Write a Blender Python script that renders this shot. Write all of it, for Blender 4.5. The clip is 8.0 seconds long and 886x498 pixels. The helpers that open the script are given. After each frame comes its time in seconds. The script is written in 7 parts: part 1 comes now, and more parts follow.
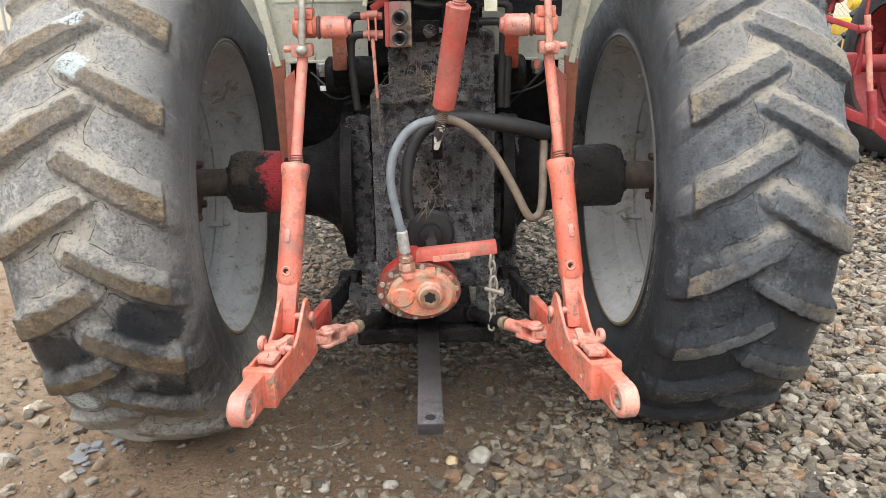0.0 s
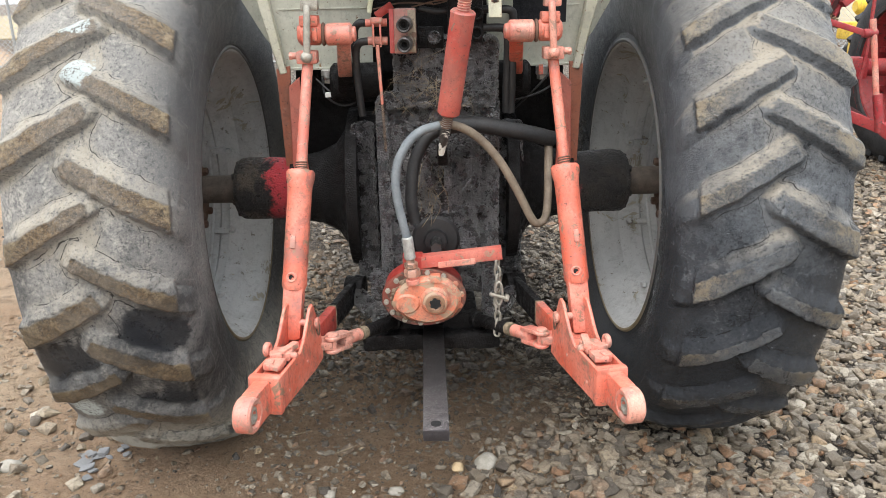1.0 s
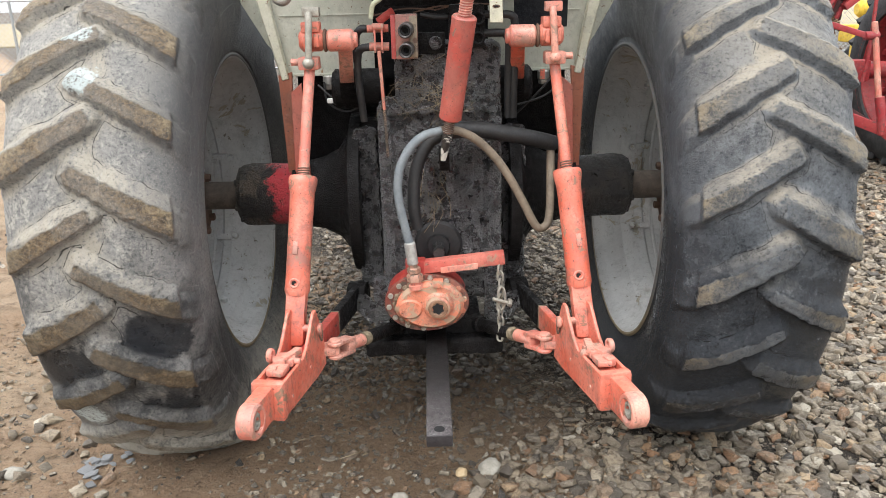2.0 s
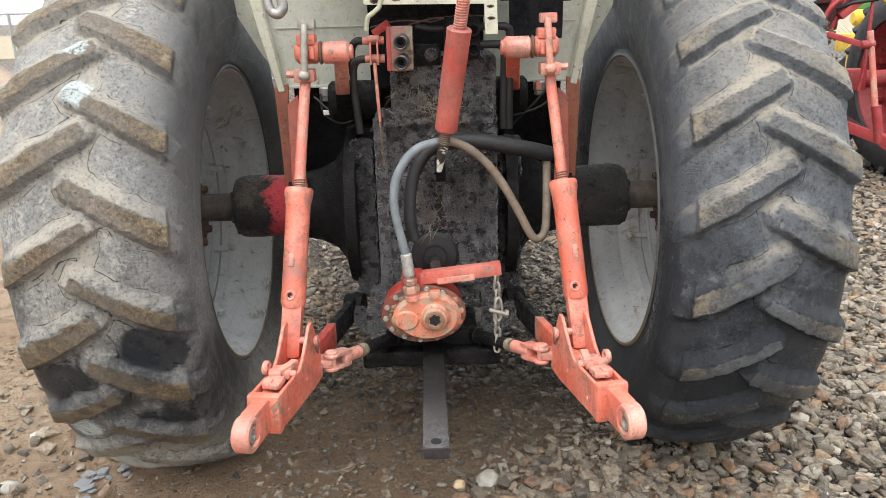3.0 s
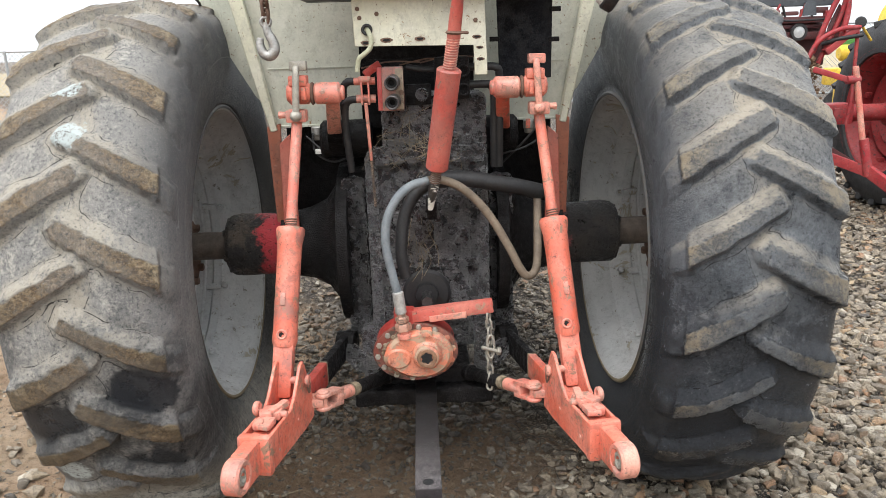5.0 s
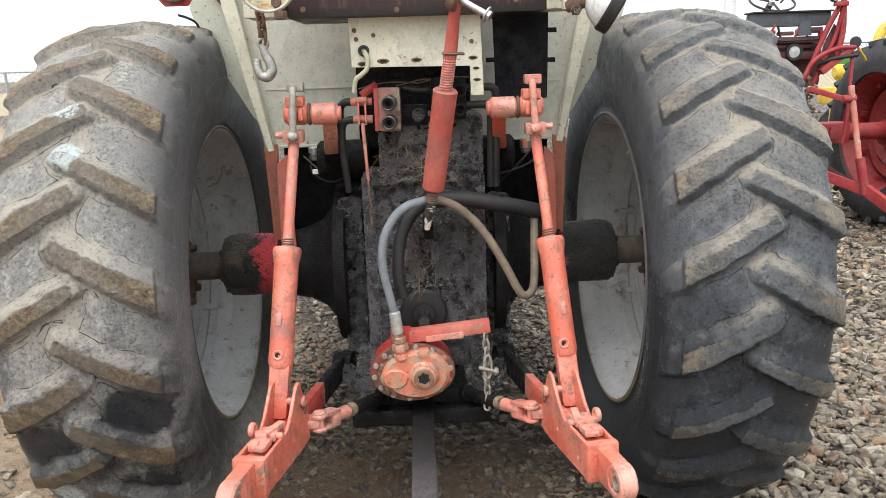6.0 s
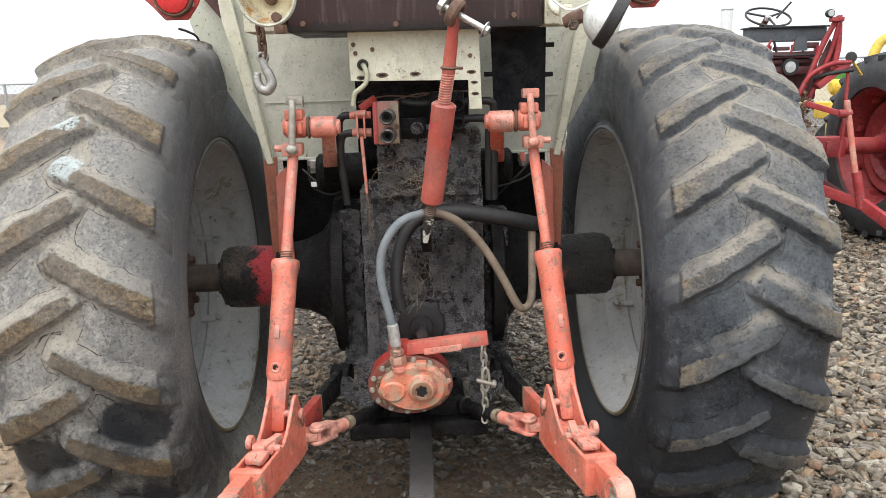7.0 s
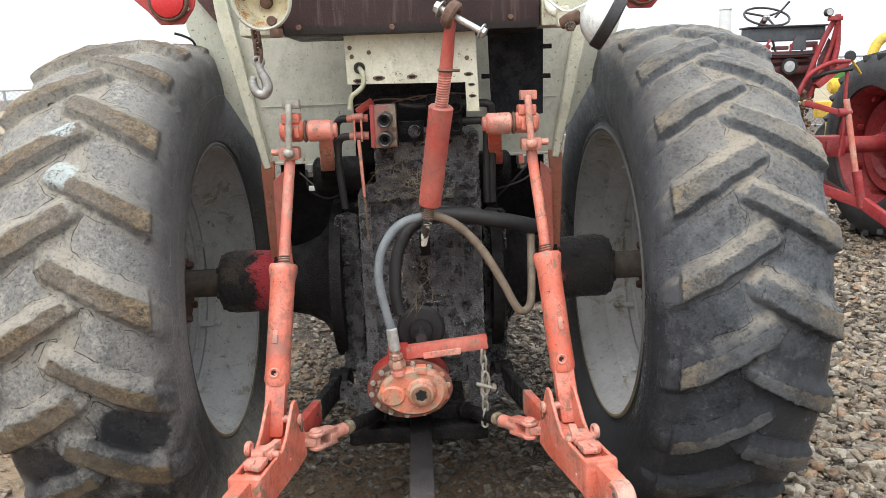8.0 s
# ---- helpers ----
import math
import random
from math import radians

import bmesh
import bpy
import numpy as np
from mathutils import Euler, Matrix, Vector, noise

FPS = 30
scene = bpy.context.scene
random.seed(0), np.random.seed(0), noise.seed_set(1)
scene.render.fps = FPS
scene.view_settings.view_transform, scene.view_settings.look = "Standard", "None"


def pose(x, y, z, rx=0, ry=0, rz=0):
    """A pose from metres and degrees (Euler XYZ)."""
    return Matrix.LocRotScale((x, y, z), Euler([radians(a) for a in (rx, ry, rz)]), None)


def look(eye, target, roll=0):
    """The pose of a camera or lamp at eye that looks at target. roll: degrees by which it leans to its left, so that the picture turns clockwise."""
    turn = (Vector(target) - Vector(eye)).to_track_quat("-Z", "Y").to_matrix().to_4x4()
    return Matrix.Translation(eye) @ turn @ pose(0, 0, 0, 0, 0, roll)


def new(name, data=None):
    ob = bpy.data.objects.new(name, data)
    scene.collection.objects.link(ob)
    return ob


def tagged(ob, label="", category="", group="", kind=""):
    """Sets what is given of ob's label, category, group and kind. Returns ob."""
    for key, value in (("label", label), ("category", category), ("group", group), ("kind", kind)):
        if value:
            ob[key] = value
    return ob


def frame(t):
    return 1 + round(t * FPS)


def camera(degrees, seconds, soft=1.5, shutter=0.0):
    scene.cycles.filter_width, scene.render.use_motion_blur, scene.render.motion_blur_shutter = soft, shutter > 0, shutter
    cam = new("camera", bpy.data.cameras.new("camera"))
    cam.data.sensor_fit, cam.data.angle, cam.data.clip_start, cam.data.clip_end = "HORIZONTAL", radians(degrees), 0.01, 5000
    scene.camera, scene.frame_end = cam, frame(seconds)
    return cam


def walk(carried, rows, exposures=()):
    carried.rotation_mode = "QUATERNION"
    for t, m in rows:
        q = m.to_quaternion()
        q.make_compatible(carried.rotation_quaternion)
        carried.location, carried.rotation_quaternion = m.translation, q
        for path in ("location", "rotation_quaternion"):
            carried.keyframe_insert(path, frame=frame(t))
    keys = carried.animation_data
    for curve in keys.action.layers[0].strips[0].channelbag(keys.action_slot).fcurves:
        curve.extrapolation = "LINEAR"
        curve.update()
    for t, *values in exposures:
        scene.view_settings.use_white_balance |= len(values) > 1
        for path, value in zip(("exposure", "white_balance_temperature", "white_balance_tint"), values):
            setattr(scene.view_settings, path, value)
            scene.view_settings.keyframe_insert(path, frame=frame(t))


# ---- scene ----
cam = camera(60.0, 8.0, soft=0.45)
walk(cam, [(t, look(eye, target, roll)) for t, eye, target, roll in (
    (0, (-0.015, -2.574, 1.413), (0.033, -0.68, 0.772), -0.7),
    (0.5, (-0.013, -2.573, 1.412), (0.029, -0.677, 0.778), -0.9),
    (1, (-0.014, -2.573, 1.414), (0.02, -0.675, 0.787), -1.0),
    (1.5, (-0.014, -2.573, 1.414), (0.015, -0.673, 0.791), -1.2),
    (3, (-0.004, -2.57, 1.418), (0.025, -0.66, 0.827), -1.6),
    (3.5, (0.001, -2.569, 1.421), (0.033, -0.655, 0.843), -1.7),
    (4, (0.001, -2.571, 1.425), (0.037, -0.651, 0.867), -1.8),
    (4.5, (0.002, -2.572, 1.429), (0.044, -0.645, 0.895), -1.8),
    (6, (0.011, -2.569, 1.435), (0.062, -0.624, 0.973), -1.9),
    (6.5, (0.012, -2.57, 1.436), (0.065, -0.62, 0.992), -1.8),
    (7, (0.01, -2.576, 1.437), (0.068, -0.624, 1.007), -1.7),
    (7.5, (0.012, -2.575, 1.437), (0.072, -0.621, 1.014), -1.8),
    (8, (0.017, -2.565, 1.437), (0.073, -0.612, 1.013), -2.2),
)], exposures=((0, 0.98), (4.5, 0.87), (8, 0.71)))

# ---- daylight: a bright overcast sky ----
world = bpy.data.worlds.new("overcast_sky")
scene.world = world
world.use_nodes = True
wn, wl = world.node_tree.nodes, world.node_tree.links
sky = wn.new("ShaderNodeTexSky")
sky.sky_type, sky.sun_disc = "NISHITA", False
sky.sun_elevation, sky.sun_rotation = radians(60), radians(205)
sky.air_density, sky.dust_density, sky.ozone_density = 1.0, 6.0, 1.0
deck = wn.new("ShaderNodeMix")  # an even cloud deck, brighter overhead, with a little of the sky in it
deck.data_type = "RGBA"
deck.inputs[0].default_value = 0.9
up = wn.new("ShaderNodeSeparateXYZ")
lift = wn.new("ShaderNodeMapRange")
for k, v in zip((1, 2, 3, 4), (0.0, 1.0, 5.0, 11.0)):
    lift.inputs[k].default_value = v
tint = wn.new("ShaderNodeMix")
tint.data_type, tint.blend_type = "RGBA", "MULTIPLY"
tint.inputs[0].default_value = 1.0
tint.inputs[7].default_value = (0.95, 1.0, 1.05, 1)
wl.new(wn.new("ShaderNodeTexCoord").outputs["Generated"], up.inputs[0])
wl.new(up.outputs[2], lift.inputs[0])
wl.new(lift.outputs[0], tint.inputs[6])
wl.new(sky.outputs[0], deck.inputs[6])
wl.new(tint.outputs[2], deck.inputs[7])
wl.new(deck.outputs[2], wn["Background"].inputs[0])
wn["Background"].inputs[1].default_value = 0.15

sun = new("sun", bpy.data.lights.new("sun", "SUN"))
sun.data.energy, sun.data.angle, sun.data.color = 1.5, radians(50), (1.0, 0.985, 0.965)
sun.matrix_world = look((-1.7, -3.7, 7.0), (0, 0, 0))


# ---- materials ----
class Nodes:
    """A node material with a Principled surface, built step by step."""

    def __init__(self, name):
        self.m = bpy.data.materials.new(name)
        self.m.use_nodes = True
        self.n, self.l = self.m.node_tree.nodes, self.m.node_tree.links
        self.b = self.n["Principled BSDF"]
        self.co = self.n.new("ShaderNodeTexCoord").outputs["Object"]

    def link(self, a, b):
        self.l.new(a, b)
        return self

    def noise(self, scale, detail=6, rough=0.6, warp=0.0, stretch=None):
        nd = self.n.new("ShaderNodeTexNoise")
        nd.inputs["Scale"].default_value, nd.inputs["Detail"].default_value = scale, detail
        nd.inputs["Roughness"].default_value, nd.inputs["Distortion"].default_value = rough, warp
        src = self.co
        if stretch:
            mp = self.n.new("ShaderNodeMapping")
            mp.inputs["Scale"].default_value = stretch
            self.l.new(self.co, mp.inputs[0])
            src = mp.outputs[0]
        self.l.new(src, nd.inputs["Vector"])
        return nd.outputs[0]

    def voronoi(self, scale, feature="F1"):
        nd = self.n.new("ShaderNodeTexVoronoi")
        nd.feature = feature
        nd.inputs["Scale"].default_value = scale
        self.l.new(self.co, nd.inputs["Vector"])
        return nd.outputs[0]

    def band(self, src, lo, hi, a=0.0, b=1.0):
        nd = self.n.new("ShaderNodeMapRange")
        nd.interpolation_type = "SMOOTHSTEP"
        for k, v in zip((1, 2, 3, 4), (lo, hi, a, b)):
            nd.inputs[k].default_value = v
        self.l.new(src, nd.inputs[0])
        return nd.outputs[0]

    def math(self, op, a, b):
        nd = self.n.new("ShaderNodeMath")
        nd.operation = op
        for k, v in enumerate((a, b)):
            if isinstance(v, (int, float)):
                nd.inputs[k].default_value = v
            else:
                self.l.new(v, nd.inputs[k])
        return nd.outputs[0]

    def mix(self, fac, a, b):
        nd = self.n.new("ShaderNodeMix")
        nd.data_type = "RGBA"
        for k, v in ((0, fac), (6, a), (7, b)):
            if isinstance(v, tuple):
                nd.inputs[k].default_value = (*v, 1)
            elif isinstance(v, (int, float)):
                nd.inputs[k].default_value = v
            else:
                self.l.new(v, nd.inputs[k])
        return nd.outputs[2]

    def axis(self, k):
        nd = self.n.new("ShaderNodeSeparateXYZ")
        self.l.new(self.co, nd.inputs[0])
        return nd.outputs[k]

    def attribute(self, name):
        nd = self.n.new("ShaderNodeAttribute")
        nd.attribute_name = name
        return nd.outputs["Fac"]

    def bump(self, *heights, strength=0.5, distance=0.002):
        src = heights[0]
        for h in heights[1:]:
            src = self.math("ADD", src, h)
        nd = self.n.new("ShaderNodeBump")
        nd.inputs["Strength"].default_value, nd.inputs["Distance"].default_value = strength, distance
        self.l.new(src, nd.inputs["Height"])
        self.l.new(nd.outputs[0], self.b.inputs["Normal"])
        return self

    def done(self, colour, rough=0.6, metal=0.0, spec=0.5):
        for key, v in (("Base Color", colour), ("Roughness", rough), ("Metallic", metal), ("Specular IOR Level", spec)):
            if isinstance(v, tuple):
                self.b.inputs[key].default_value = (*v, 1)
            elif isinstance(v, (int, float)):
                self.b.inputs[key].default_value = v
            else:
                self.l.new(v, self.b.inputs[key])
        return self.m


def painted(name, base, faded, worn, wear=0.5, rough=0.55, scale=30.0, specks=(0.05, 0.03, 0.025), grime=0.5):
    """Old enamel: faded in clouds, rubbed through in spots, with dark chips and grime."""
    s = Nodes(name)
    col = s.mix(s.band(s.noise(6, 5), 0.35, 0.65), base, faded)
    fine = s.noise(140, 4, 0.7)
    col = s.mix(s.band(fine, 0.35, 0.75, 0.0, 0.35), col, tuple(c * 0.72 for c in base))
    col = s.mix(s.math("MULTIPLY", s.band(s.noise(9, 8, 0.75, 0.3), 0.5, 0.62), grime), col, tuple(c * 0.45 + 0.03 for c in faded))
    soot = s.band(s.noise(31, 10, 0.82, 0.3), 0.52, 0.6)
    col = s.mix(s.math("MULTIPLY", soot, min(0.6, grime)), col, tuple(c * 0.42 + 0.012 for c in faded))
    runs = s.noise(1.0, 7, 0.75, 0.5, (70, 70, 14))
    col = s.mix(s.band(runs, 0.55, 0.66, 0.0, min(0.55, grime * 0.7)), col, tuple(c * 0.4 + 0.015 for c in base))
    pale = s.noise(22, 8, 0.8, 0.4)
    col = s.mix(s.band(pale, 0.56, 0.66, 0.0, 0.4), col, tuple(min(0.8, c * 0.8 + 0.14) for c in faded))
    rub = s.band(s.noise(scale, 9, 0.72, 0.8), 0.685 - 0.16 * wear, 0.715 - 0.16 * wear)
    col = s.mix(rub, col, worn)
    chips = s.band(s.noise(scale * 4, 6, 0.75), 0.62, 0.645)
    col = s.mix(chips, col, specks)
    s.bump(s.math("MULTIPLY", rub, -0.6), s.math("MULTIPLY", fine, 0.5), strength=0.4, distance=0.0015)
    return s.done(col, s.band(s.noise(30, 5), 0.3, 0.7, rough - 0.12, rough + 0.2))


def oily(name, base=(0.008, 0.007, 0.007), dust=(0.05, 0.043, 0.038), amount=0.5, gloss=0.25, lump=1.0, ior=1.5):
    """Cast iron caked with old oil and grit: black and wet, with dust and painted-in glints."""
    s = Nodes(name)
    s.b.inputs["IOR"].default_value = ior
    grains = s.noise(240, 3, 0.7, 0.0)
    lumps = s.noise(1.0, 6, 0.75, 0.3, (130, 130, 60))
    cells = s.voronoi(190)
    patch = s.band(s.noise(9, 7, 0.7, 0.2), 0.38, 0.62)
    col = s.mix(s.band(s.noise(13, 9, 0.8, 0.2), 0.44, 0.58, 0.0, amount * 1.3), base, dust)
    # pale grains in the colour stand in for glints on the wet oil
    col = s.mix(s.math("MULTIPLY", s.band(grains, 0.5, 0.58, 0.0, amount * 1.4), patch), col, tuple(c * 3.6 for c in dust))
    s.bump(s.math("MULTIPLY", grains, 0.7), s.math("MULTIPLY", lumps, 1.0), s.math("MULTIPLY", cells, 2.2), strength=lump, distance=0.008)
    return s.done(col, s.band(s.noise(28, 6, 0.75), 0.4, 0.6, gloss, gloss + 0.45), 0.0, 0.5)


def rubber(name, look_):
    """Old tractor tyre: bluish rubber panels between the lugs, scuffed brown lug faces, dust in the valleys, cracks round the lug roots."""
    g = look_
    s = Nodes(name)
    lug, crown = s.attribute("lug"), s.attribute("crown")
    cloud, mid, fine, grit = s.noise(4.5, 9, 0.72, 0.2), s.noise(21, 9, 0.78, 0.15), s.noise(120, 6, 0.8), s.noise(420, 3, 0.8)
    shake = s.math("MULTIPLY", s.math("SUBTRACT", mid, 0.5), 0.014)
    face = s.math("ADD", s.attribute("face"), s.math("ADD", shake, s.math("MULTIPLY", s.math("SUBTRACT", fine, 0.5), 0.008)))
    field = s.math("ADD", s.attribute("field"), s.math("ADD", s.math("MULTIPLY", s.math("SUBTRACT", mid, 0.5), 0.012), s.math("MULTIPLY", s.math("SUBTRACT", fine, 0.5), 0.004)))
    mottled = s.math("ADD", s.math("MULTIPLY", cloud, 0.4), s.math("ADD", s.math("MULTIPLY", mid, 0.33), s.math("MULTIPLY", fine, 0.27)))
    shelter = s.band(s.axis(0), g["side"][0], g["side"][1], g["side"][2], 1.0)
    # rubber, with scrapes of dust on the panels
    col = s.mix(s.band(mottled, 0.36, 0.64), g["dark"], g["pale"])
    scrape = s.noise(1.0, 7, 0.75, 0.6, (24, 11, 17))
    col = s.mix(s.math("MULTIPLY", s.band(s.math("ADD", s.math("MULTIPLY", scrape, 0.6), s.math("MULTIPLY", fine, 0.4)), 0.5, 0.62, 0.0, g["scrape"]), shelter), col, g["scrape_col"])
    # dust in the valleys and on the slopes of the lugs
    reach = s.math("ADD", field, s.math("MULTIPLY", s.math("SUBTRACT", mottled, 0.5), -0.14))
    valley = s.math("MULTIPLY", s.band(reach, -0.016, 0.022, 1.0, 0.0), s.band(face, -0.004, 0.002, 1.0, 0.0))
    valley = s.math("MULTIPLY", valley, s.band(crown, 0.0, 0.3, 0.25, 1.0))
    streak = s.noise(1.0, 8, 0.75, 0.3, (55, 15, 22))
    valley = s.math("MULTIPLY", valley, s.band(s.math("ADD", s.math("MULTIPLY", streak, 0.5), s.math("MULTIPLY", mottled, 0.5)), 0.4, 0.53))
    facing = s.n.new("ShaderNodeSeparateXYZ")
    s.l.new(s.n.new("ShaderNodeNewGeometry").outputs["Normal"], facing.inputs[0])
    valley = s.math("MULTIPLY", valley, s.band(facing.outputs[2], -0.45, 0.1, 0.15, 1.0))
    dry = s.band(s.math("ADD", s.axis(2), s.math("MULTIPLY", s.math("SUBTRACT", cloud, 0.5), 0.8)), g["dry"][0], g["dry"][1], 0.0, 1.0)
    valley = s.math("MULTIPLY", valley, dry)
    col = s.mix(s.math("MULTIPLY", s.math("MULTIPLY", valley, g["valley"]), shelter), col, g["dust"])
    if g["inner"]:  # blacker rubber high on the inner shoulder, with shade put into the colour
        inner_shade = s.math("MULTIPLY", s.band(s.math("ADD", s.axis(0), s.math("MULTIPLY", s.math("SUBTRACT", mottled, 0.5), 0.25)), g["side"][0], g["side"][1] + 0.02, g["inner"], 0.0), s.band(s.math("ADD", s.axis(2), s.math("MULTIPLY", s.math("SUBTRACT", cloud, 0.5), 0.5)), 0.6, 1.25, 0.35, 1.0))
        col = s.mix(inner_shade, col, (0.05, 0.053, 0.06))
    # scuffed faces of the lugs: brown, granular, tan towards the outer ends
    top = s.band(face, -0.0035, 0.003)
    grain = s.noise(75, 10, 0.85, 0.2)
    brown = s.mix(s.band(grain, 0.42, 0.6), g["face_dark"], g["face_pale"])
    tan = s.math("ADD", s.math("MULTIPLY", s.attribute("shoulder"), g["tan_reach"]), s.math("ADD", s.math("MULTIPLY", mid, 0.7), s.math("MULTIPLY", grain, 0.5)))
    brown = s.mix(s.band(tan, 0.93, 1.1, 0.0, 0.95), brown, (0.33, 0.262, 0.165))
    brown = s.mix(s.band(s.noise(150, 6, 0.85), 0.58, 0.63, 0.0, 0.5), brown, (0.42, 0.35, 0.25))
    brown = s.mix(s.band(s.noise(48, 9, 0.82), 0.36, 0.45, 0.75, 0.0), brown, (0.022, 0.02, 0.02))
    col = s.mix(s.math("MULTIPLY", top, s.band(s.math("ADD", s.math("MULTIPLY", mottled, 0.75), s.math("MULTIPLY", s.attribute("shoulder"), g["ends"])), 0.36 + g["ends"] * 0.5 - 0.06, 0.48 + g["ends"] * 0.5 - 0.06, g["face"] * g["noses"], g["face"])), col, brown)
    # thin dry dust over what faces up, less on the panels
    film = s.math("MULTIPLY", s.band(facing.outputs[2], 0.1, 0.75), s.band(mottled, 0.37, 0.54))
    col = s.mix(s.math("MULTIPLY", s.math("MULTIPLY", s.math("MULTIPLY", film, g["film"]), shelter), s.math("MULTIPLY", dry, s.math("MULTIPLY", s.band(field, -0.01, 0.012, 1.0, 0.45), s.band(face, -0.004, 0.004, 1.0, 0.35)))), col, g["film_col"])
    # grain
    col = s.mix(s.band(grit, 0.54, 0.64, 0.0, 0.42), col, g["scrape_col"])
    col = s.mix(s.band(fine, 0.36, 0.46, 0.75, 0.0), col, tuple(c * 0.5 for c in g["dark"]))

    def near(place, reach, wander):
        off = s.n.new("ShaderNodeVectorMath")
        off.operation = "DISTANCE"
        s.l.new(s.co, off.inputs[0])
        off.inputs[1].default_value = place
        spot = s.math("ADD", off.outputs["Value"], s.math("MULTIPLY", s.math("SUBTRACT", mid if wander < 0.2 else cloud, 0.5), wander))
        return s.band(spot, reach * 0.75, reach, 1.0, 0.0)

    if g["soil"]:  # darker, browner rubber towards the ground
        low = s.band(s.math("ADD", s.axis(2), s.math("MULTIPLY", s.math("SUBTRACT", cloud, 0.5), 0.9)), 0.42, 0.92, 0.85, 0.0)
        low = s.math("MULTIPLY", low, s.band(mottled, 0.44, 0.58, 1.0, 0.5))
        col = s.mix(low, col, s.mix(top, (0.032, 0.033, 0.035), (0.1, 0.074, 0.044)))
        hem = s.band(s.math("ADD", s.axis(2), s.math("MULTIPLY", s.math("SUBTRACT", cloud, 0.5), 0.5)), 0.2, 0.36, 0.9, 0.0)
        col = s.mix(s.math("MULTIPLY", hem, s.band(mottled, 0.4, 0.54)), col, (0.4, 0.375, 0.32))
    wet_col = (0.01, 0.012, 0.016)
    panel = s.band(field, -0.012, 0.002, 0.35, 1.0)
    wet = s.band(cloud, 2.0, 3.0)
    for place, size in g["stains"]:
        spot = s.math("MULTIPLY", near(place, size, 0.3), panel)
        wet = s.math("MAXIMUM", wet, spot)
        col = s.mix(s.math("MULTIPLY", spot, s.band(fine, 0.6, 0.68, 0.9, 0.45)), col, wet_col)
    if g["low_wet"]:
        h = s.math("ADD", s.axis(2), s.math("MULTIPLY", s.math("SUBTRACT", cloud, 0.5), 1.3))
        h = s.math("ADD", h, s.math("MULTIPLY", top, 0.5))
        spot = s.band(h, g["low_wet"][0], g["low_wet"][1], 0.85, 0.0)
        wet = s.math("MAXIMUM", wet, spot)
        col = s.mix(s.math("MULTIPLY", spot, s.band(fine, 0.6, 0.7, 1.0, 0.35)), col, wet_col)
    for place, size in g["smears"]:
        col = s.mix(s.math("MULTIPLY", near(place, size, 0.12), s.band(fine, 0.4, 0.5)), col, (0.52, 0.58, 0.57))
    # cracks that follow the roots of the lugs, and crazing of the old rubber
    size = s.math("MULTIPLY", s.band(s.noise(23, 5, 0.7), 0.36, 0.62), 0.0014)
    one = s.math("LESS_THAN", s.math("ABSOLUTE", field, 0.0), size)
    two = s.math("LESS_THAN", s.math("ABSOLUTE", s.math("ADD", field, 0.009), 0.0), s.math("MULTIPLY", s.band(s.noise(14, 4, 0.6), 0.56, 0.68), 0.0008))
    crack = s.math("MULTIPLY", s.math("MULTIPLY", s.math("MAXIMUM", one, two), s.band(crown, 0.32, 0.5)), s.band(cloud, 0.4, 0.47))
    col = s.mix(s.math("MULTIPLY", crack, 0.85), col, (0.006, 0.006, 0.006))
    crazed = s.math("MULTIPLY", s.band(s.voronoi(105, "DISTANCE_TO_EDGE"), 0.0, 0.09, 1.0, 0.0), s.math("MULTIPLY", s.band(s.noise(6, 4, 0.6), 0.54, 0.66), s.band(lug, 0.1, 0.5, 1.0, 0.2)))
    col = s.mix(s.math("MULTIPLY", crazed, 0.28), col, tuple(c * 0.4 for c in g["dark"]))
    rim_line = s.math("MULTIPLY", s.math("LESS_THAN", s.math("ABSOLUTE", field, 0.0), 0.0013), s.band(crown, 0.0, 0.25, 0.22, 0.0))
    col = s.mix(rim_line, col, tuple(min(0.5, c * 1.8) for c in g["pale"]))
    folds = s.noise(9, 5, 0.7, 0.6)
    s.bump(s.math("MULTIPLY", fine, 1.0), s.math("MULTIPLY", mid, 1.4), s.math("MULTIPLY", folds, 1.6), s.math("MULTIPLY", grit, 0.35), s.math("MULTIPLY", s.math("MULTIPLY", top, grain), 1.5),
           s.math("MULTIPLY", crack, -1.4), s.math("MULTIPLY", crazed, -0.5), s.math("MULTIPLY", rim_line, 0.8), strength=0.9, distance=0.007)
    return s.done(col, s.math("MULTIPLY", s.band(mid, 0.35, 0.65, *g["sheen"]), s.band(wet, 0.0, 0.9, 1.0, 0.45)), 0.0, g["spec"])


CORAL = painted("coral_red_paint", (0.58, 0.115, 0.066), (0.65, 0.215, 0.15), (0.25, 0.15, 0.1), 0.7, 0.4, 30.0, grime=1.0)
FADED = painted("faded_pink_red_paint", (0.58, 0.16, 0.115), (0.66, 0.33, 0.25), (0.33, 0.2, 0.15), 0.8, 0.45, 38.0, grime=0.9)
RED = painted("old_red_paint", (0.36, 0.03, 0.022), (0.45, 0.07, 0.05), (0.07, 0.045, 0.04), 0.6)
RUSTRED = painted("dull_orange_primer", (0.3, 0.085, 0.045), (0.33, 0.12, 0.07), (0.1, 0.06, 0.045), 0.3)
CREAM = painted("cream_white_paint", (0.44, 0.45, 0.37), (0.5, 0.505, 0.43), (0.22, 0.12, 0.05), 0.18, 0.5, 16.0, (0.12, 0.05, 0.02), 0.3)
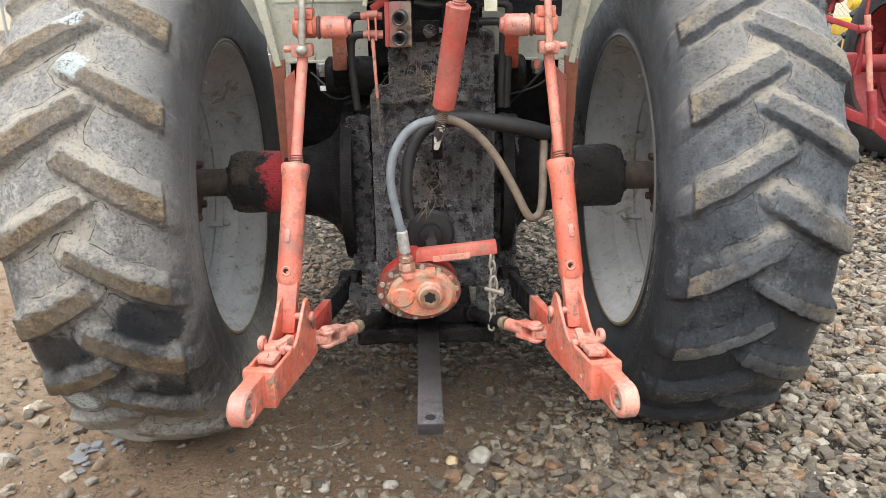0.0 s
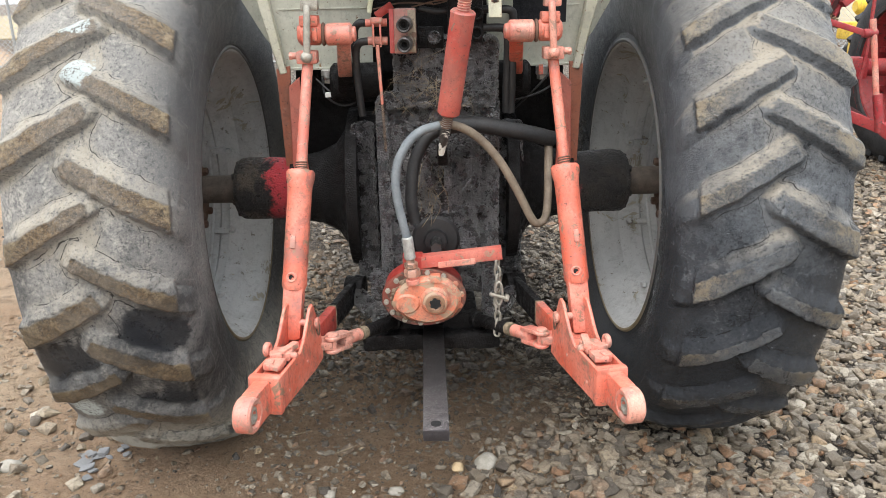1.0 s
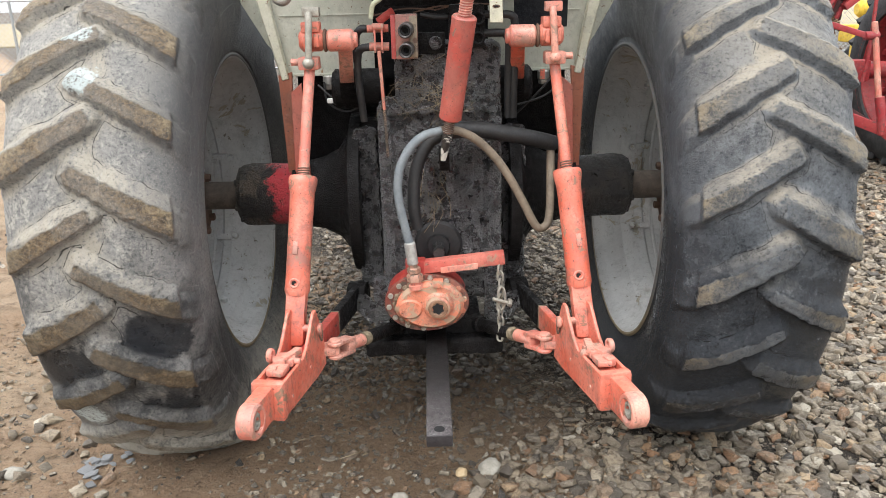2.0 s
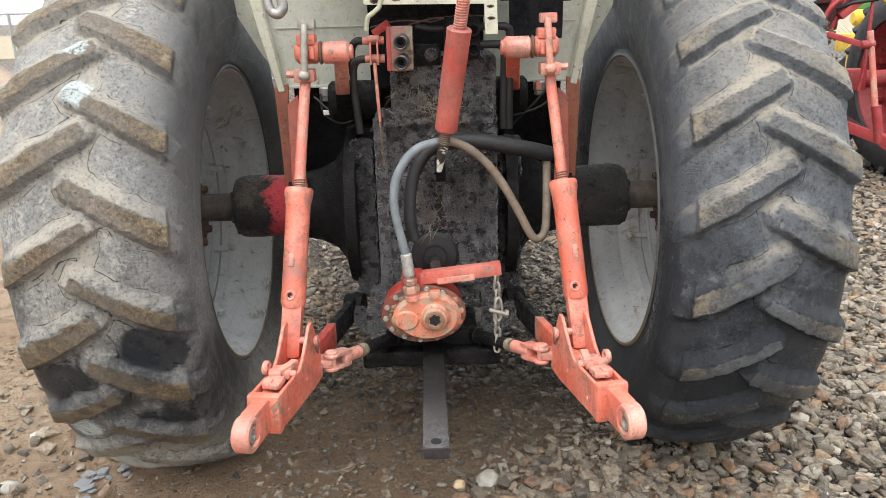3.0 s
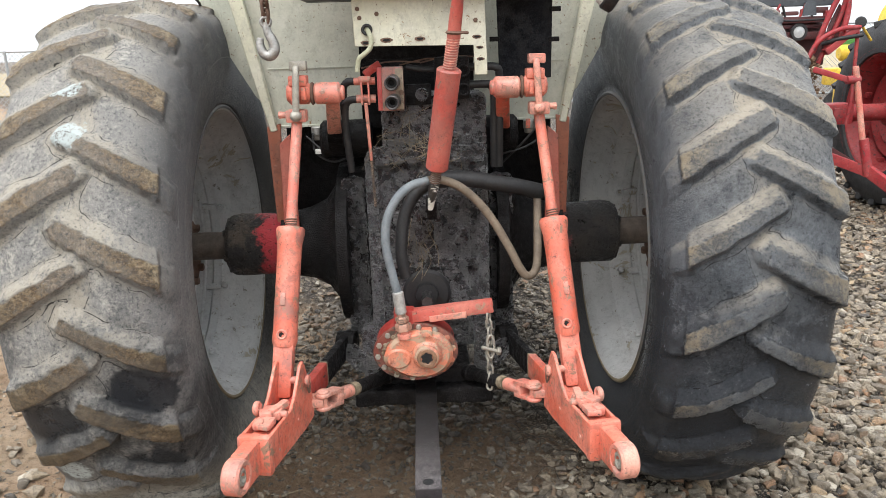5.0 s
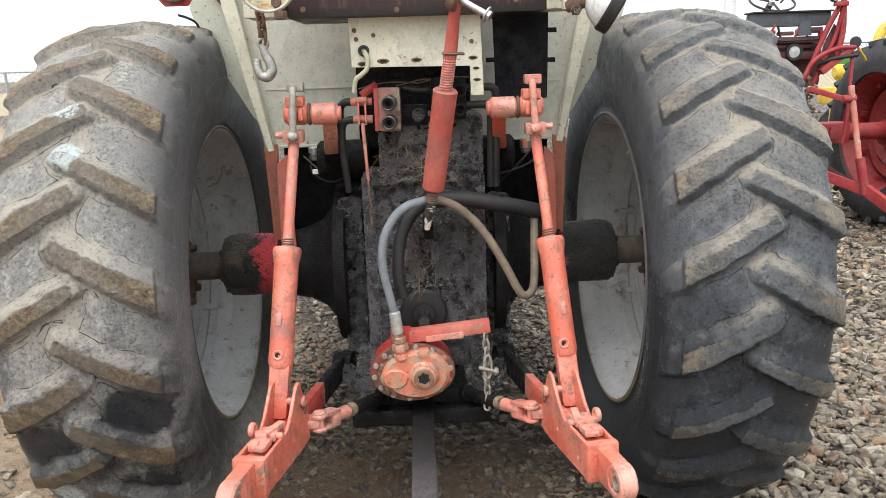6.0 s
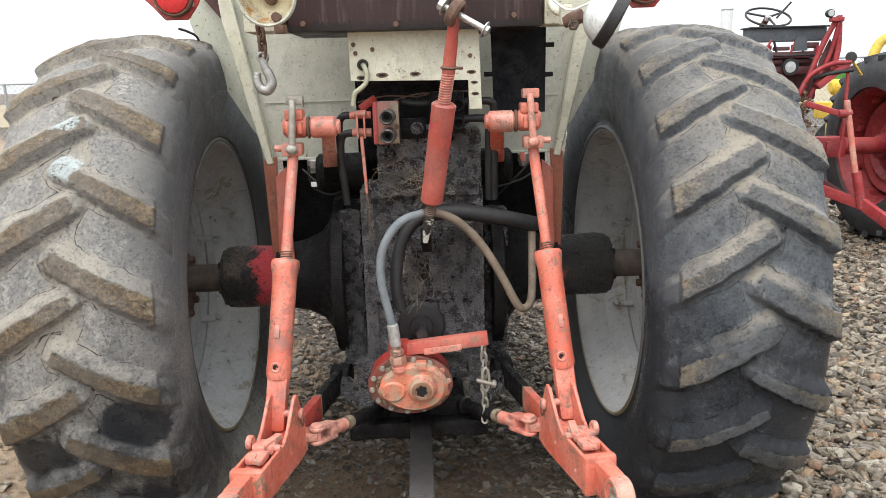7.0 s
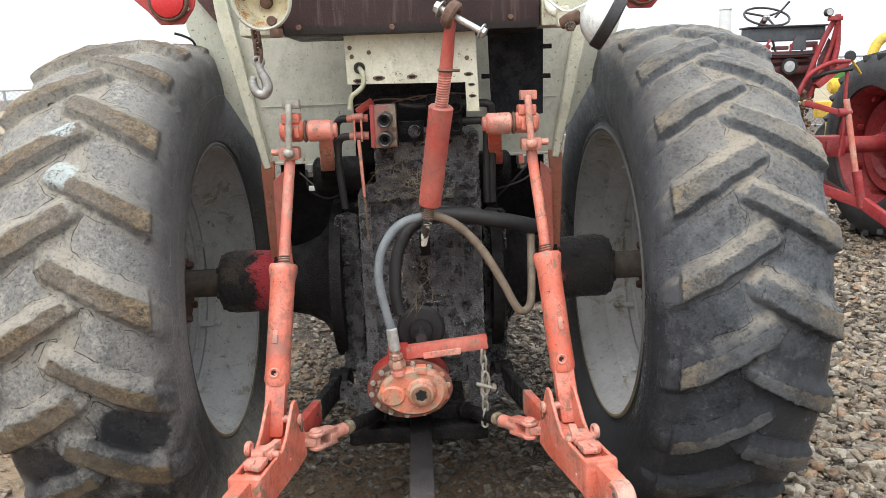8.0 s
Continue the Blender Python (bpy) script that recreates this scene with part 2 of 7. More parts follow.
RUSTCREAM = painted("rusting_cream_paint", (0.56, 0.55, 0.42), (0.62, 0.61, 0.5), (0.2, 0.09, 0.03), 0.42, 0.55, 18.0, (0.1, 0.045, 0.02), 0.35)
MAROON = painted("dark_maroon_paint", (0.05, 0.014, 0.013), (0.075, 0.028, 0.026), (0.02, 0.012, 0.012), 0.6, 0.5, 18.0, (0.2, 0.12, 0.1), 0.8)


def streaked():
    s = Nodes("maroon_paint_with_pale_runs")
    runs, cloud, fine = s.noise(1.0, 6, 0.7, 0.0, (30, 30, 1.6)), s.noise(12, 7, 0.7), s.noise(160, 4, 0.75)
    col = s.mix(s.band(cloud, 0.35, 0.65), (0.021, 0.0075, 0.008), (0.032, 0.0135, 0.0135))
    col = s.mix(s.band(runs, 0.53, 0.66, 0.0, 0.45), col, (0.12, 0.082, 0.078))
    low = s.math("ADD", s.band(s.axis(2), 1.575, 1.62, 0.4, 0.0), s.math("MULTIPLY", s.noise(45, 8, 0.8), 0.9))
    col = s.mix(s.band(low, 0.68, 0.78), col, (0.012, 0.009, 0.009))
    col = s.mix(s.band(fine, 0.66, 0.72, 0.0, 0.5), col, (0.2, 0.15, 0.14))
    s.bump(cloud, fine, strength=0.4, distance=0.003)
    return s.done(col, s.band(cloud, 0.3, 0.7, 0.35, 0.7))


STREAKED = streaked()


def axle_end(name, reach, colour, dirt):
    """Black greasy iron with red paint showing through near the inner end."""
    s = Nodes(name)
    cloud, grains, mid = s.noise(14, 8, 0.75, 0.4), s.noise(190, 5, 0.75), s.noise(60, 6, 0.75)
    col = s.mix(s.band(cloud, 0.45, 0.6, 0.0, dirt), (0.008, 0.007, 0.007), (0.11, 0.085, 0.06))
    col = s.mix(s.band(grains, 0.55, 0.68, 0.0, dirt * 0.7), col, (0.13, 0.1, 0.07))
    near = s.math("SUBTRACT", s.math("ABSOLUTE", s.axis(0), 0.0), s.math("MULTIPLY", cloud, 0.26))
    mask = s.math("MULTIPLY", s.band(near, reach - 0.03, reach, 1.0, 0.0), s.band(s.axis(2), 0.69, 0.74))
    col = s.mix(s.math("MULTIPLY", mask, s.band(mid, 0.36, 0.44)), col, colour)
    s.bump(grains, s.math("MULTIPLY", mid, 1.5), strength=0.9, distance=0.008)
    return s.done(col, s.band(mid, 0.35, 0.65, 0.25, 0.7))


AXLE_L, AXLE_R = axle_end("greasy_iron_with_red_paint", 0.425, (0.42, 0.035, 0.045), 0.6), axle_end("greasy_black_axle_iron", 0.345, (0.42, 0.09, 0.1), 0.15)
OIL = oily("oily_cast_iron", (0.01, 0.0092, 0.0105), (0.055, 0.05, 0.054), 0.36, 0.1, 1.0, 2.6)
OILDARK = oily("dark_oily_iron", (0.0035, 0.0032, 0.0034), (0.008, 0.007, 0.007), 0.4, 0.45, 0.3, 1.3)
OILRUST = oily("greasy_rusty_iron", (0.012, 0.009, 0.008), (0.12, 0.085, 0.06), 0.7, 0.35, 0.6)
BLACKSHEET = oily("black_rubber_sheet", (0.004, 0.005, 0.0075), (0.007, 0.0075, 0.009), 0.3, 0.4, 0.08, 1.3)


def simple(name, a, b, scale, rough, metal=0.0, bump=0.3, spec=0.5):
    s = Nodes(name)
    n1, n2 = s.noise(scale, 6, 0.65, 0.3), s.noise(scale * 9, 4, 0.7)
    col = s.mix(s.band(n1, 0.3, 0.7), a, b)
    col = s.mix(s.band(n2, 0.45, 0.75, 0.0, 0.4), col, tuple(c * 0.5 for c in a))
    s.bump(n1, n2, strength=bump, distance=0.002)
    return s.done(col, s.band(n2, 0.3, 0.7, rough - 0.1, rough + 0.15), metal, spec)


RIMGREY = painted("grey_wheel_paint", (0.5, 0.505, 0.5), (0.57, 0.572, 0.56), (0.33, 0.3, 0.235), 0.62, 0.5, 9.0, (0.2, 0.18, 0.15), 0.35)


def rim_edge():
    s = Nodes("rim_edge_with_ochre_mud_line")
    cloud, fine = s.noise(14, 7, 0.7), s.noise(120, 5, 0.75)
    low = s.math("ADD", s.axis(2), s.math("MULTIPLY", s.math("SUBTRACT", cloud, 0.5), 0.25))
    col = s.mix(s.band(low, 0.36, 0.6, 1.0, 0.0), (0.09, 0.09, 0.088), (0.25, 0.2, 0.12))
    col = s.mix(s.band(fine, 0.5, 0.62, 0.0, 0.6), col, (0.12, 0.085, 0.05))
    s.bump(cloud, fine, strength=0.4, distance=0.002)
    return s.done(col, 0.7)


RIMEDGE = rim_edge()
STEEL = simple("dull_steel", (0.3, 0.29, 0.27), (0.42, 0.41, 0.39), 40, 0.45, 0.7)
ZINC = simple("zinc_plated_steel", (0.5, 0.5, 0.48), (0.62, 0.62, 0.6), 60, 0.32, 0.8)
CHAINMETAL = simple("weathered_chain_steel", (0.3, 0.28, 0.24), (0.45, 0.42, 0.36), 60, 0.5, 0.5)
SHAFT = simple("dusty_brown_iron", (0.055, 0.042, 0.033), (0.1, 0.08, 0.062), 30, 0.75)
RUSTY = simple("brown_rust", (0.09, 0.05, 0.035), (0.16, 0.095, 0.065), 45, 0.8)


def drawbar_steel():
    s = Nodes("bare_drawbar_steel_with_oily_root")
    cloud, mid, fine = s.noise(18, 7, 0.7), s.noise(70, 7, 0.8), s.noise(300, 4, 0.8)
    col = s.mix(s.band(mid, 0.4, 0.6), (0.03, 0.027, 0.028), (0.12, 0.108, 0.108))
    col = s.mix(s.band(fine, 0.55, 0.64, 0.0, 0.7), col, (0.42, 0.4, 0.39))
    col = s.mix(s.band(s.axis(1), -0.9585, -0.956, 0.85, 0.0), col, (0.02, 0.016, 0.018))
    oil = s.math("ADD", s.axis(1), s.math("MULTIPLY", mid, 0.55))
    col = s.mix(s.band(oil, -0.66, -0.34), col, (0.012, 0.011, 0.011))
    s.bump(mid, fine, strength=0.8, distance=0.004)
    return s.done(col, s.band(cloud, 0.35, 0.65, 0.3, 0.6), 0.2)


BARSTEEL = drawbar_steel()
HOSEGREY = simple("grey_hose_rubber", (0.13, 0.15, 0.165), (0.2, 0.22, 0.23), 18, 0.6)
HOSETAN = simple("dusty_tan_hose_rubber", (0.13, 0.1, 0.072), (0.22, 0.172, 0.125), 14, 0.65)
HOSEBLACK = simple("black_hose_rubber", (0.009, 0.009, 0.01), (0.022, 0.021, 0.021), 20, 0.55)
HOSETUBE = simple("yellowed_hose", (0.28, 0.28, 0.18), (0.36, 0.36, 0.26), 30, 0.6)
DARKHOLE = simple("black_recess", (0.006, 0.006, 0.006), (0.01, 0.01, 0.01), 30, 0.9)
STRAW = simple("dry_straw", (0.16, 0.12, 0.075), (0.34, 0.27, 0.175), 30, 0.8)
TYRE_L = rubber("dusty_grey_tyre_rubber", dict(
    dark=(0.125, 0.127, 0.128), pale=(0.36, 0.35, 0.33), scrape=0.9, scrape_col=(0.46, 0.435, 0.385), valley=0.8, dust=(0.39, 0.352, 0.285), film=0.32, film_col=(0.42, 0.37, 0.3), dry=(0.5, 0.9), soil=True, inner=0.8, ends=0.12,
    face=1.0, face_dark=(0.085, 0.06, 0.037), face_pale=(0.25, 0.175, 0.098), tan_reach=0.46, side=(-0.62, -0.79, 0.45), stains=(((-0.7, -0.79, 0.6), 0.1), ((-0.77, -0.8, 0.57), 0.07), ((-0.95, -0.78, 0.52), 0.1), ((-0.74, -0.66, 0.35), 0.12)),
    low_wet=None, smears=(((-0.858, -0.665, 1.262), 0.045), ((-0.875, -0.585, 1.35), 0.035), ((-0.98, -0.66, 0.34), 0.06)), sheen=(0.5, 0.85), spec=0.3, noses=0.6))
TYRE_R = rubber("blue_black_tyre_rubber", dict(
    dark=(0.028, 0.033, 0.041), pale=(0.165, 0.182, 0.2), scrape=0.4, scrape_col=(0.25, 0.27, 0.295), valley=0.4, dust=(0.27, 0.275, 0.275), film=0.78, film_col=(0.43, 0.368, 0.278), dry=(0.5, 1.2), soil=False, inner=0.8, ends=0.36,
    face=0.75, face_dark=(0.06, 0.062, 0.064), face_pale=(0.23, 0.2, 0.155), tan_reach=0.5, side=(0.62, 0.79, 0.5), stains=(), low_wet=(0.56, 1.25), smears=(), sheen=(0.3, 0.6), spec=0.42, noses=0.3))
BGTYRE = simple("far_tyre_rubber", (0.02, 0.021, 0.023), (0.05, 0.05, 0.05), 12, 0.7)
BGRED = painted("crimson_red_paint", (0.29, 0.016, 0.021), (0.35, 0.045, 0.043), (0.09, 0.04, 0.035), 0.7)
BGMAROON = painted("dull_maroon_hood_paint", (0.075, 0.016, 0.016), (0.1, 0.03, 0.028), (0.03, 0.014, 0.013), 0.5, 0.5, 18.0, (0.16, 0.09, 0.08), 0.6)
BGYELLOW = painted("yellow_machine_paint", (0.68, 0.42, 0.02), (0.72, 0.5, 0.08), (0.3, 0.2, 0.05), 0.4)
BGGREEN = painted("green_machine_paint", (0.05, 0.22, 0.04), (0.08, 0.28, 0.07), (0.06, 0.08, 0.04), 0.2)
MUD = simple("dried_clay_mud", (0.1, 0.055, 0.03), (0.2, 0.12, 0.07), 20, 0.9, 0, 1.0)
BGGREY = painted("blue_grey_sheet", (0.05, 0.06, 0.07), (0.08, 0.09, 0.1), (0.03, 0.03, 0.03), 0.3)
POLE = simple("white_pole_paint", (0.62, 0.64, 0.63), (0.7, 0.71, 0.7), 6, 0.5)
FENCE = simple("galvanised_wire", (0.3, 0.31, 0.31), (0.4, 0.41, 0.41), 30, 0.5, 0.5)
LENS = simple("red_plastic_lens", (0.5, 0.02, 0.025), (0.58, 0.035, 0.04), 12, 0.22, 0, 0.05)
GLASS = simple("frosted_lamp_glass", (0.6, 0.6, 0.58), (0.7, 0.7, 0.68), 12, 0.15, 0, 0.05)


def ground_material():
    s = Nodes("damp_brown_earth")
    big, mid, fine = s.noise(1.3, 7, 0.65, 0.4), s.noise(9, 8, 0.7, 0.4), s.noise(90, 6, 0.75)
    col = s.mix(s.band(big, 0.35, 0.65), (0.48, 0.315, 0.195), (0.6, 0.435, 0.29))
    col = s.mix(s.band(mid, 0.45, 0.72, 0.0, 0.7), col, (0.19, 0.125, 0.08))
    col = s.mix(s.band(fine, 0.5, 0.75, 0.0, 0.6), col, (0.55, 0.42, 0.29))
    # damp earth under and behind the tractor's middle, its shade in the colour too
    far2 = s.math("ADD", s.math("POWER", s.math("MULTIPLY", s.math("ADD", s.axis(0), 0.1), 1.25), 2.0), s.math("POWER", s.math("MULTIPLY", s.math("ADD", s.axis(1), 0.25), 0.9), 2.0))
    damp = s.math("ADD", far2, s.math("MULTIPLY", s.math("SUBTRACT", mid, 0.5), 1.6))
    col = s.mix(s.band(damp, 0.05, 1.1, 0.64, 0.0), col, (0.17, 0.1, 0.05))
    # grey stone meal where the gravel lies, near-black for shade between the stones
    meal = s.math("ADD", s.axis(0), s.math("MULTIPLY", s.axis(1), 0.6))
    meal = s.math("ADD", meal, s.math("MULTIPLY", big, 1.2))
    cells = s.mix(s.band(s.voronoi(34), 0.25, 0.6, 1.0, 0.0), (0.035, 0.028, 0.022), s.mix(s.band(mid, 0.35, 0.65), (0.2, 0.16, 0.125), (0.36, 0.3, 0.235)))
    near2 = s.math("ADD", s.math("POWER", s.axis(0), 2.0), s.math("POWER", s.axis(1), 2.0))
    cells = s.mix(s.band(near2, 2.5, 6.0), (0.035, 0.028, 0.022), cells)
    col = s.mix(s.band(meal, 0.58, 1.15), col, cells)
    clods = s.noise(38, 8, 0.8, 0.2)
    col = s.mix(s.band(clods, 0.55, 0.64, 0.0, 0.6), col, (0.54, 0.41, 0.28))
    col = s.mix(s.band(clods, 0.37, 0.46, 0.65, 0.0), col, (0.07, 0.046, 0.03))
    grit = s.noise(260, 5, 0.8)
    col = s.mix(s.band(grit, 0.56, 0.62, 0.0, 0.75), col, (0.52, 0.43, 0.33))
    col = s.mix(s.band(grit, 0.38, 0.45, 0.8, 0.0), col, (0.05, 0.034, 0.024))
    s.bump(s.math("MULTIPLY", mid, 1.0), s.math("MULTIPLY", fine, 0.8), s.math("MULTIPLY", clods, 0.9), s.math("MULTIPLY", grit, 0.4), strength=1.0, distance=0.04)
    return s.done(col, s.band(mid, 0.3, 0.7, 0.75, 0.95), 0.0, 0.35)


def stone_material():
    s = Nodes("broken_slate_gravel")
    geo = s.n.new("ShaderNodeNewGeometry")
    info = s.n.new("ShaderNodeObjectInfo")
    pick = s.math("FRACT", s.math("ADD", geo.outputs["Random Per Island"], info.outputs["Random"]), 0.0)
    ramp = s.n.new("ShaderNodeValToRGB")
    el = ramp.color_ramp.elements
    el[0].position, el[0].color = 0.0, (0.05, 0.046, 0.043, 1)
    el[1].position, el[1].color = 1.0, (0.42, 0.32, 0.2, 1)
    for p, c in ((0.1, (0.15, 0.125, 0.095)), (0.22, (0.31, 0.25, 0.18)), (0.34, (0.09, 0.075, 0.062)), (0.45, (0.4, 0.335, 0.25)),
                 (0.54, (0.2, 0.165, 0.125)), (0.62, (0.55, 0.49, 0.39)), (0.68, (0.15, 0.128, 0.105)), (0.78, (0.33, 0.265, 0.185)), (0.87, (0.23, 0.185, 0.135)), (0.95, (0.3, 0.165, 0.09))):
        e = el.new(p)
        e.color = (*c, 1)
    s.l.new(pick, ramp.inputs[0])
    n1, n2 = s.noise(60, 8, 0.75, 0.3), s.noise(300, 5, 0.8)
    col = s.mix(s.band(n1, 0.47, 0.6, 0.0, 0.6), ramp.outputs[0], (0.09, 0.072, 0.054))
    col = s.mix(s.band(n2, 0.56, 0.66, 0.0, 0.4), col, (0.5, 0.45, 0.38))
    seams = s.noise(1.0, 6, 0.75, 0.8, (40, 130, 150))
    col = s.mix(s.band(seams, 0.58, 0.64, 0.0, 0.55), col, (0.07, 0.058, 0.048))
    col = s.mix(s.band(seams, 0.36, 0.42, 0.45, 0.0), col, (0.5, 0.46, 0.4))
    # stones under the tractor are darker, from damp and its shade painted in
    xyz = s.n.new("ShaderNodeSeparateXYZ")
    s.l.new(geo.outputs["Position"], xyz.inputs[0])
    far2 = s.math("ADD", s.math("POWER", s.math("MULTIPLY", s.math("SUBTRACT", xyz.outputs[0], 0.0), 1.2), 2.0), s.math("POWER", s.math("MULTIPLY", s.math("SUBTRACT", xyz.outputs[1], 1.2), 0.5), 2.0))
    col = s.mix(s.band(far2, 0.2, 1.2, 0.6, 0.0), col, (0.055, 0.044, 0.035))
    s.bump(n1, n2, seams, strength=0.8, distance=0.006)
    return s.done(col, s.band(n1, 0.35, 0.65, 0.45, 0.8), 0.0, 0.3)


EARTH, STONE = ground_material(), stone_material()
FIELD = simple("dry_tan_grass_field", (0.28, 0.22, 0.13), (0.36, 0.3, 0.19), 0.6, 0.9)


# ---- mesh helpers ----
def finish(name, me, material, parent=None, label="", angle=38, smooth=True):
    me.materials.append(material)
    me.polygons.foreach_set("use_smooth", [smooth] * len(me.polygons))
    if smooth:
        me.set_sharp_from_angle(angle=radians(angle))
    ob = new(name, me)
    if parent:
        ob.parent = parent
    if label:
        ob["label"] = label
    return ob


def part(name, bm, material, parent=None, label="", angle=38, smooth=True):
    """Links a bmesh as one mesh object under a thing or a part."""
    bmesh.ops.recalc_face_normals(bm, faces=bm.faces)
    me = bpy.data.meshes.new(name)
    bm.to_mesh(me)
    bm.free()
    return finish(name, me, material, parent, label, angle, smooth)


def thing(name, label, category, place=(0, 0, 0), group="", kind=""):
    ob = new(name)
    ob.empty_display_size = 0.1
    ob.location = place
    return tagged(ob, label, category, group, kind)


def V(*a):
    return Vector(a)


def frame_on(p0, p1, up=(0, 0, 1)):
    """A frame whose z runs from p0 to p1 and whose y leans to up."""
    z = (Vector(p1) - Vector(p0)).normalized()
    u = Vector(up)
    if abs(z.dot(u.normalized())) > 0.98:
        u = Vector((0, 1, 0)) if abs(z.y) < 0.9 else Vector((1, 0, 0))
    x = u.cross(z).normalized()
    y = z.cross(x)
    m = Matrix((x, y, z)).transposed().to_4x4()
    m.translation = Vector(p0)
    return m


def join(bm, add, m=None):
    """Puts the bmesh add into bm."""
    if m is not None:
        add.transform(m)
    me = bpy.data.meshes.new("joined")
    add.to_mesh(me)
    add.free()
    bm.from_mesh(me)
    bpy.data.meshes.remove(me)
    return bm


def box(c, size, bev=0.004, bm=None, m=None, seg=2):
    b = bmesh.new()
    bmesh.ops.create_cube(b, size=1.0)
    bmesh.ops.scale(b, vec=size, verts=b.verts)
    if bev:
        bmesh.ops.bevel(b, geom=list(b.edges), offset=min(bev, min(size) * 0.45), segments=seg, affect="EDGES", profile=0.6)
    bmesh.ops.translate(b, vec=c, verts=b.verts)
    if m is not None:
        b.transform(m)
    return join(bm, b) if bm else b


def rough_box(c, size, cell=0.008, amp=0.004, rounded=0.015, bm=None, scale=45.0):
    """A block of rough casting: a fine box with rounded edges and a crust of lumps."""
    b = bmesh.new()
    n = [max(2, int(v / cell)) for v in size]
    for ax in range(3):
        u, w = (ax + 1) % 3, (ax + 2) % 3
        for sgn in (-1, 1):
            rows = []
            for i in range(n[u] + 1):
                row = []
                for j in range(n[w] + 1):
                    p = [0.0, 0.0, 0.0]
                    p[ax], p[u], p[w] = sgn * size[ax] / 2, (i / n[u] - 0.5) * size[u], (j / n[w] - 0.5) * size[w]
                    row.append(b.verts.new(p))
                rows.append(row)
            for i in range(n[u]):
                for j in range(n[w]):
                    q = (rows[i][j], rows[i + 1][j], rows[i + 1][j + 1], rows[i][j + 1])
                    b.faces.new(q if sgn > 0 else q[::-1])
    bmesh.ops.remove_doubles(b, verts=b.verts, dist=1e-5)
    for v in b.verts:
        core = Vector([max(-size[k] / 2 + rounded, min(size[k] / 2 - rounded, v.co[k])) for k in range(3)])
        d = v.co - core
        out = d.normalized() if d.length > 1e-6 else Vector((0, -1, 0))
        q = core + out * min(d.length, rounded) + Vector(c)
        h = noise.noise(q * scale) + 0.6 * noise.noise(q * scale * 2.3) + 0.8 * max(0.0, noise.noise(q * scale * 0.45))
        v.co = q + out * amp * h
    return join(bm, b) if bm else b


def bar(p0, p1, w, h, bev=0.004, up=(0, 0, 1), bm=None, taper=1.0):
    """A bar from p0 to p1, w wide and h high (along up)."""
    b = bmesh.new()
    bmesh.ops.create_cube(b, size=1.0)
    n = (Vector(p1) - Vector(p0)).length
    for v in b.verts:
        k = taper if v.co.z > 0 else 1.0
        v.co = Vector((v.co.x * w * k, v.co.y * h * k, (v.co.z + 0.5) * n))
    if bev:
        bmesh.ops.bevel(b, geom=list(b.edges), offset=min(bev, w * taper * 0.4, h * taper * 0.4), segments=2, affect="EDGES", profile=0.6)
    b.transform(frame_on(p0, p1, up))
    return join(bm, b) if bm else b


def lathe(profile, p0, p1, seg=32, bm=None, wobble=0.0, squash=1.0, up=(0, 0, 1)):
    """Turns (along, radius) pairs round the line from p0 towards p1."""
    b = bmesh.new()
    rings = []
    for a, r in profile:
        ring = []
        for k in range(seg):
            ph = 2 * math.pi * k / seg
            q = r * (1 + wobble * noise.noise(Vector((math.cos(ph) * 2.3, math.sin(ph) * 2.3, a * 30)))) if wobble else r
            ring.append(b.verts.new((q * math.cos(ph), q * math.sin(ph) * squash, a)))
        rings.append(ring)
    for r0, r1 in zip(rings, rings[1:]):
        for k in range(seg):
            b.faces.new((r0[k], r0[(k + 1) % seg], r1[(k + 1) % seg], r1[k]))
    if profile[0] != profile[-1]:
        if profile[0][1] > 1e-5:
            b.faces.new(rings[0][::-1])
        if profile[-1][1] > 1e-5:
            b.faces.new(rings[-1])
    bmesh.ops.remove_doubles(b, verts=b.verts, dist=1e-6)
    b.transform(frame_on(p0, p1, up))
    return join(bm, b) if bm else b


def rod(p0, p1, r, seg=20, bev=0.002, bm=None, r1=None):
    n = (Vector(p1) - Vector(p0)).length
    r1 = r if r1 is None else r1
    e = min(bev, r * 0.4, n * 0.3)
    return lathe([(0, 0), (0, r - e), (e, r), (n - e, r1), (n, r1 - e), (n, 0)], p0, p1, seg, bm)


def tube_ring(p0, p1, r_out, r_in, seg=32, bm=None, bev=0.003):
    """A collar: a ring with a hole right through, from p0 to p1."""
    n = (Vector(p1) - Vector(p0)).length
    e = bev
    pr = [(e, r_in), (0, r_in + e), (0, r_out - e), (e, r_out), (n - e, r_out), (n, r_out - e), (n, r_in + e), (n - e, r_in), (e, r_in)]
    return lathe(pr, p0, p1, seg, bm)


def smooth_line(points, steps=8):
    pts = [Vector(p) for p in points]
    pts = [2 * pts[0] - pts[1], *pts, 2 * pts[-1] - pts[-2]]
    out = []
    for a, b, c, d in zip(pts, pts[1:], pts[2:], pts[3:]):
        for k in range(steps):
            t = k / steps
            out.append(0.5 * (2 * b + (c - a) * t + (2 * a - 5 * b + 4 * c - d) * t * t + (3 * b - a - 3 * c + d) * t ** 3))
    return [*out, pts[-2]]


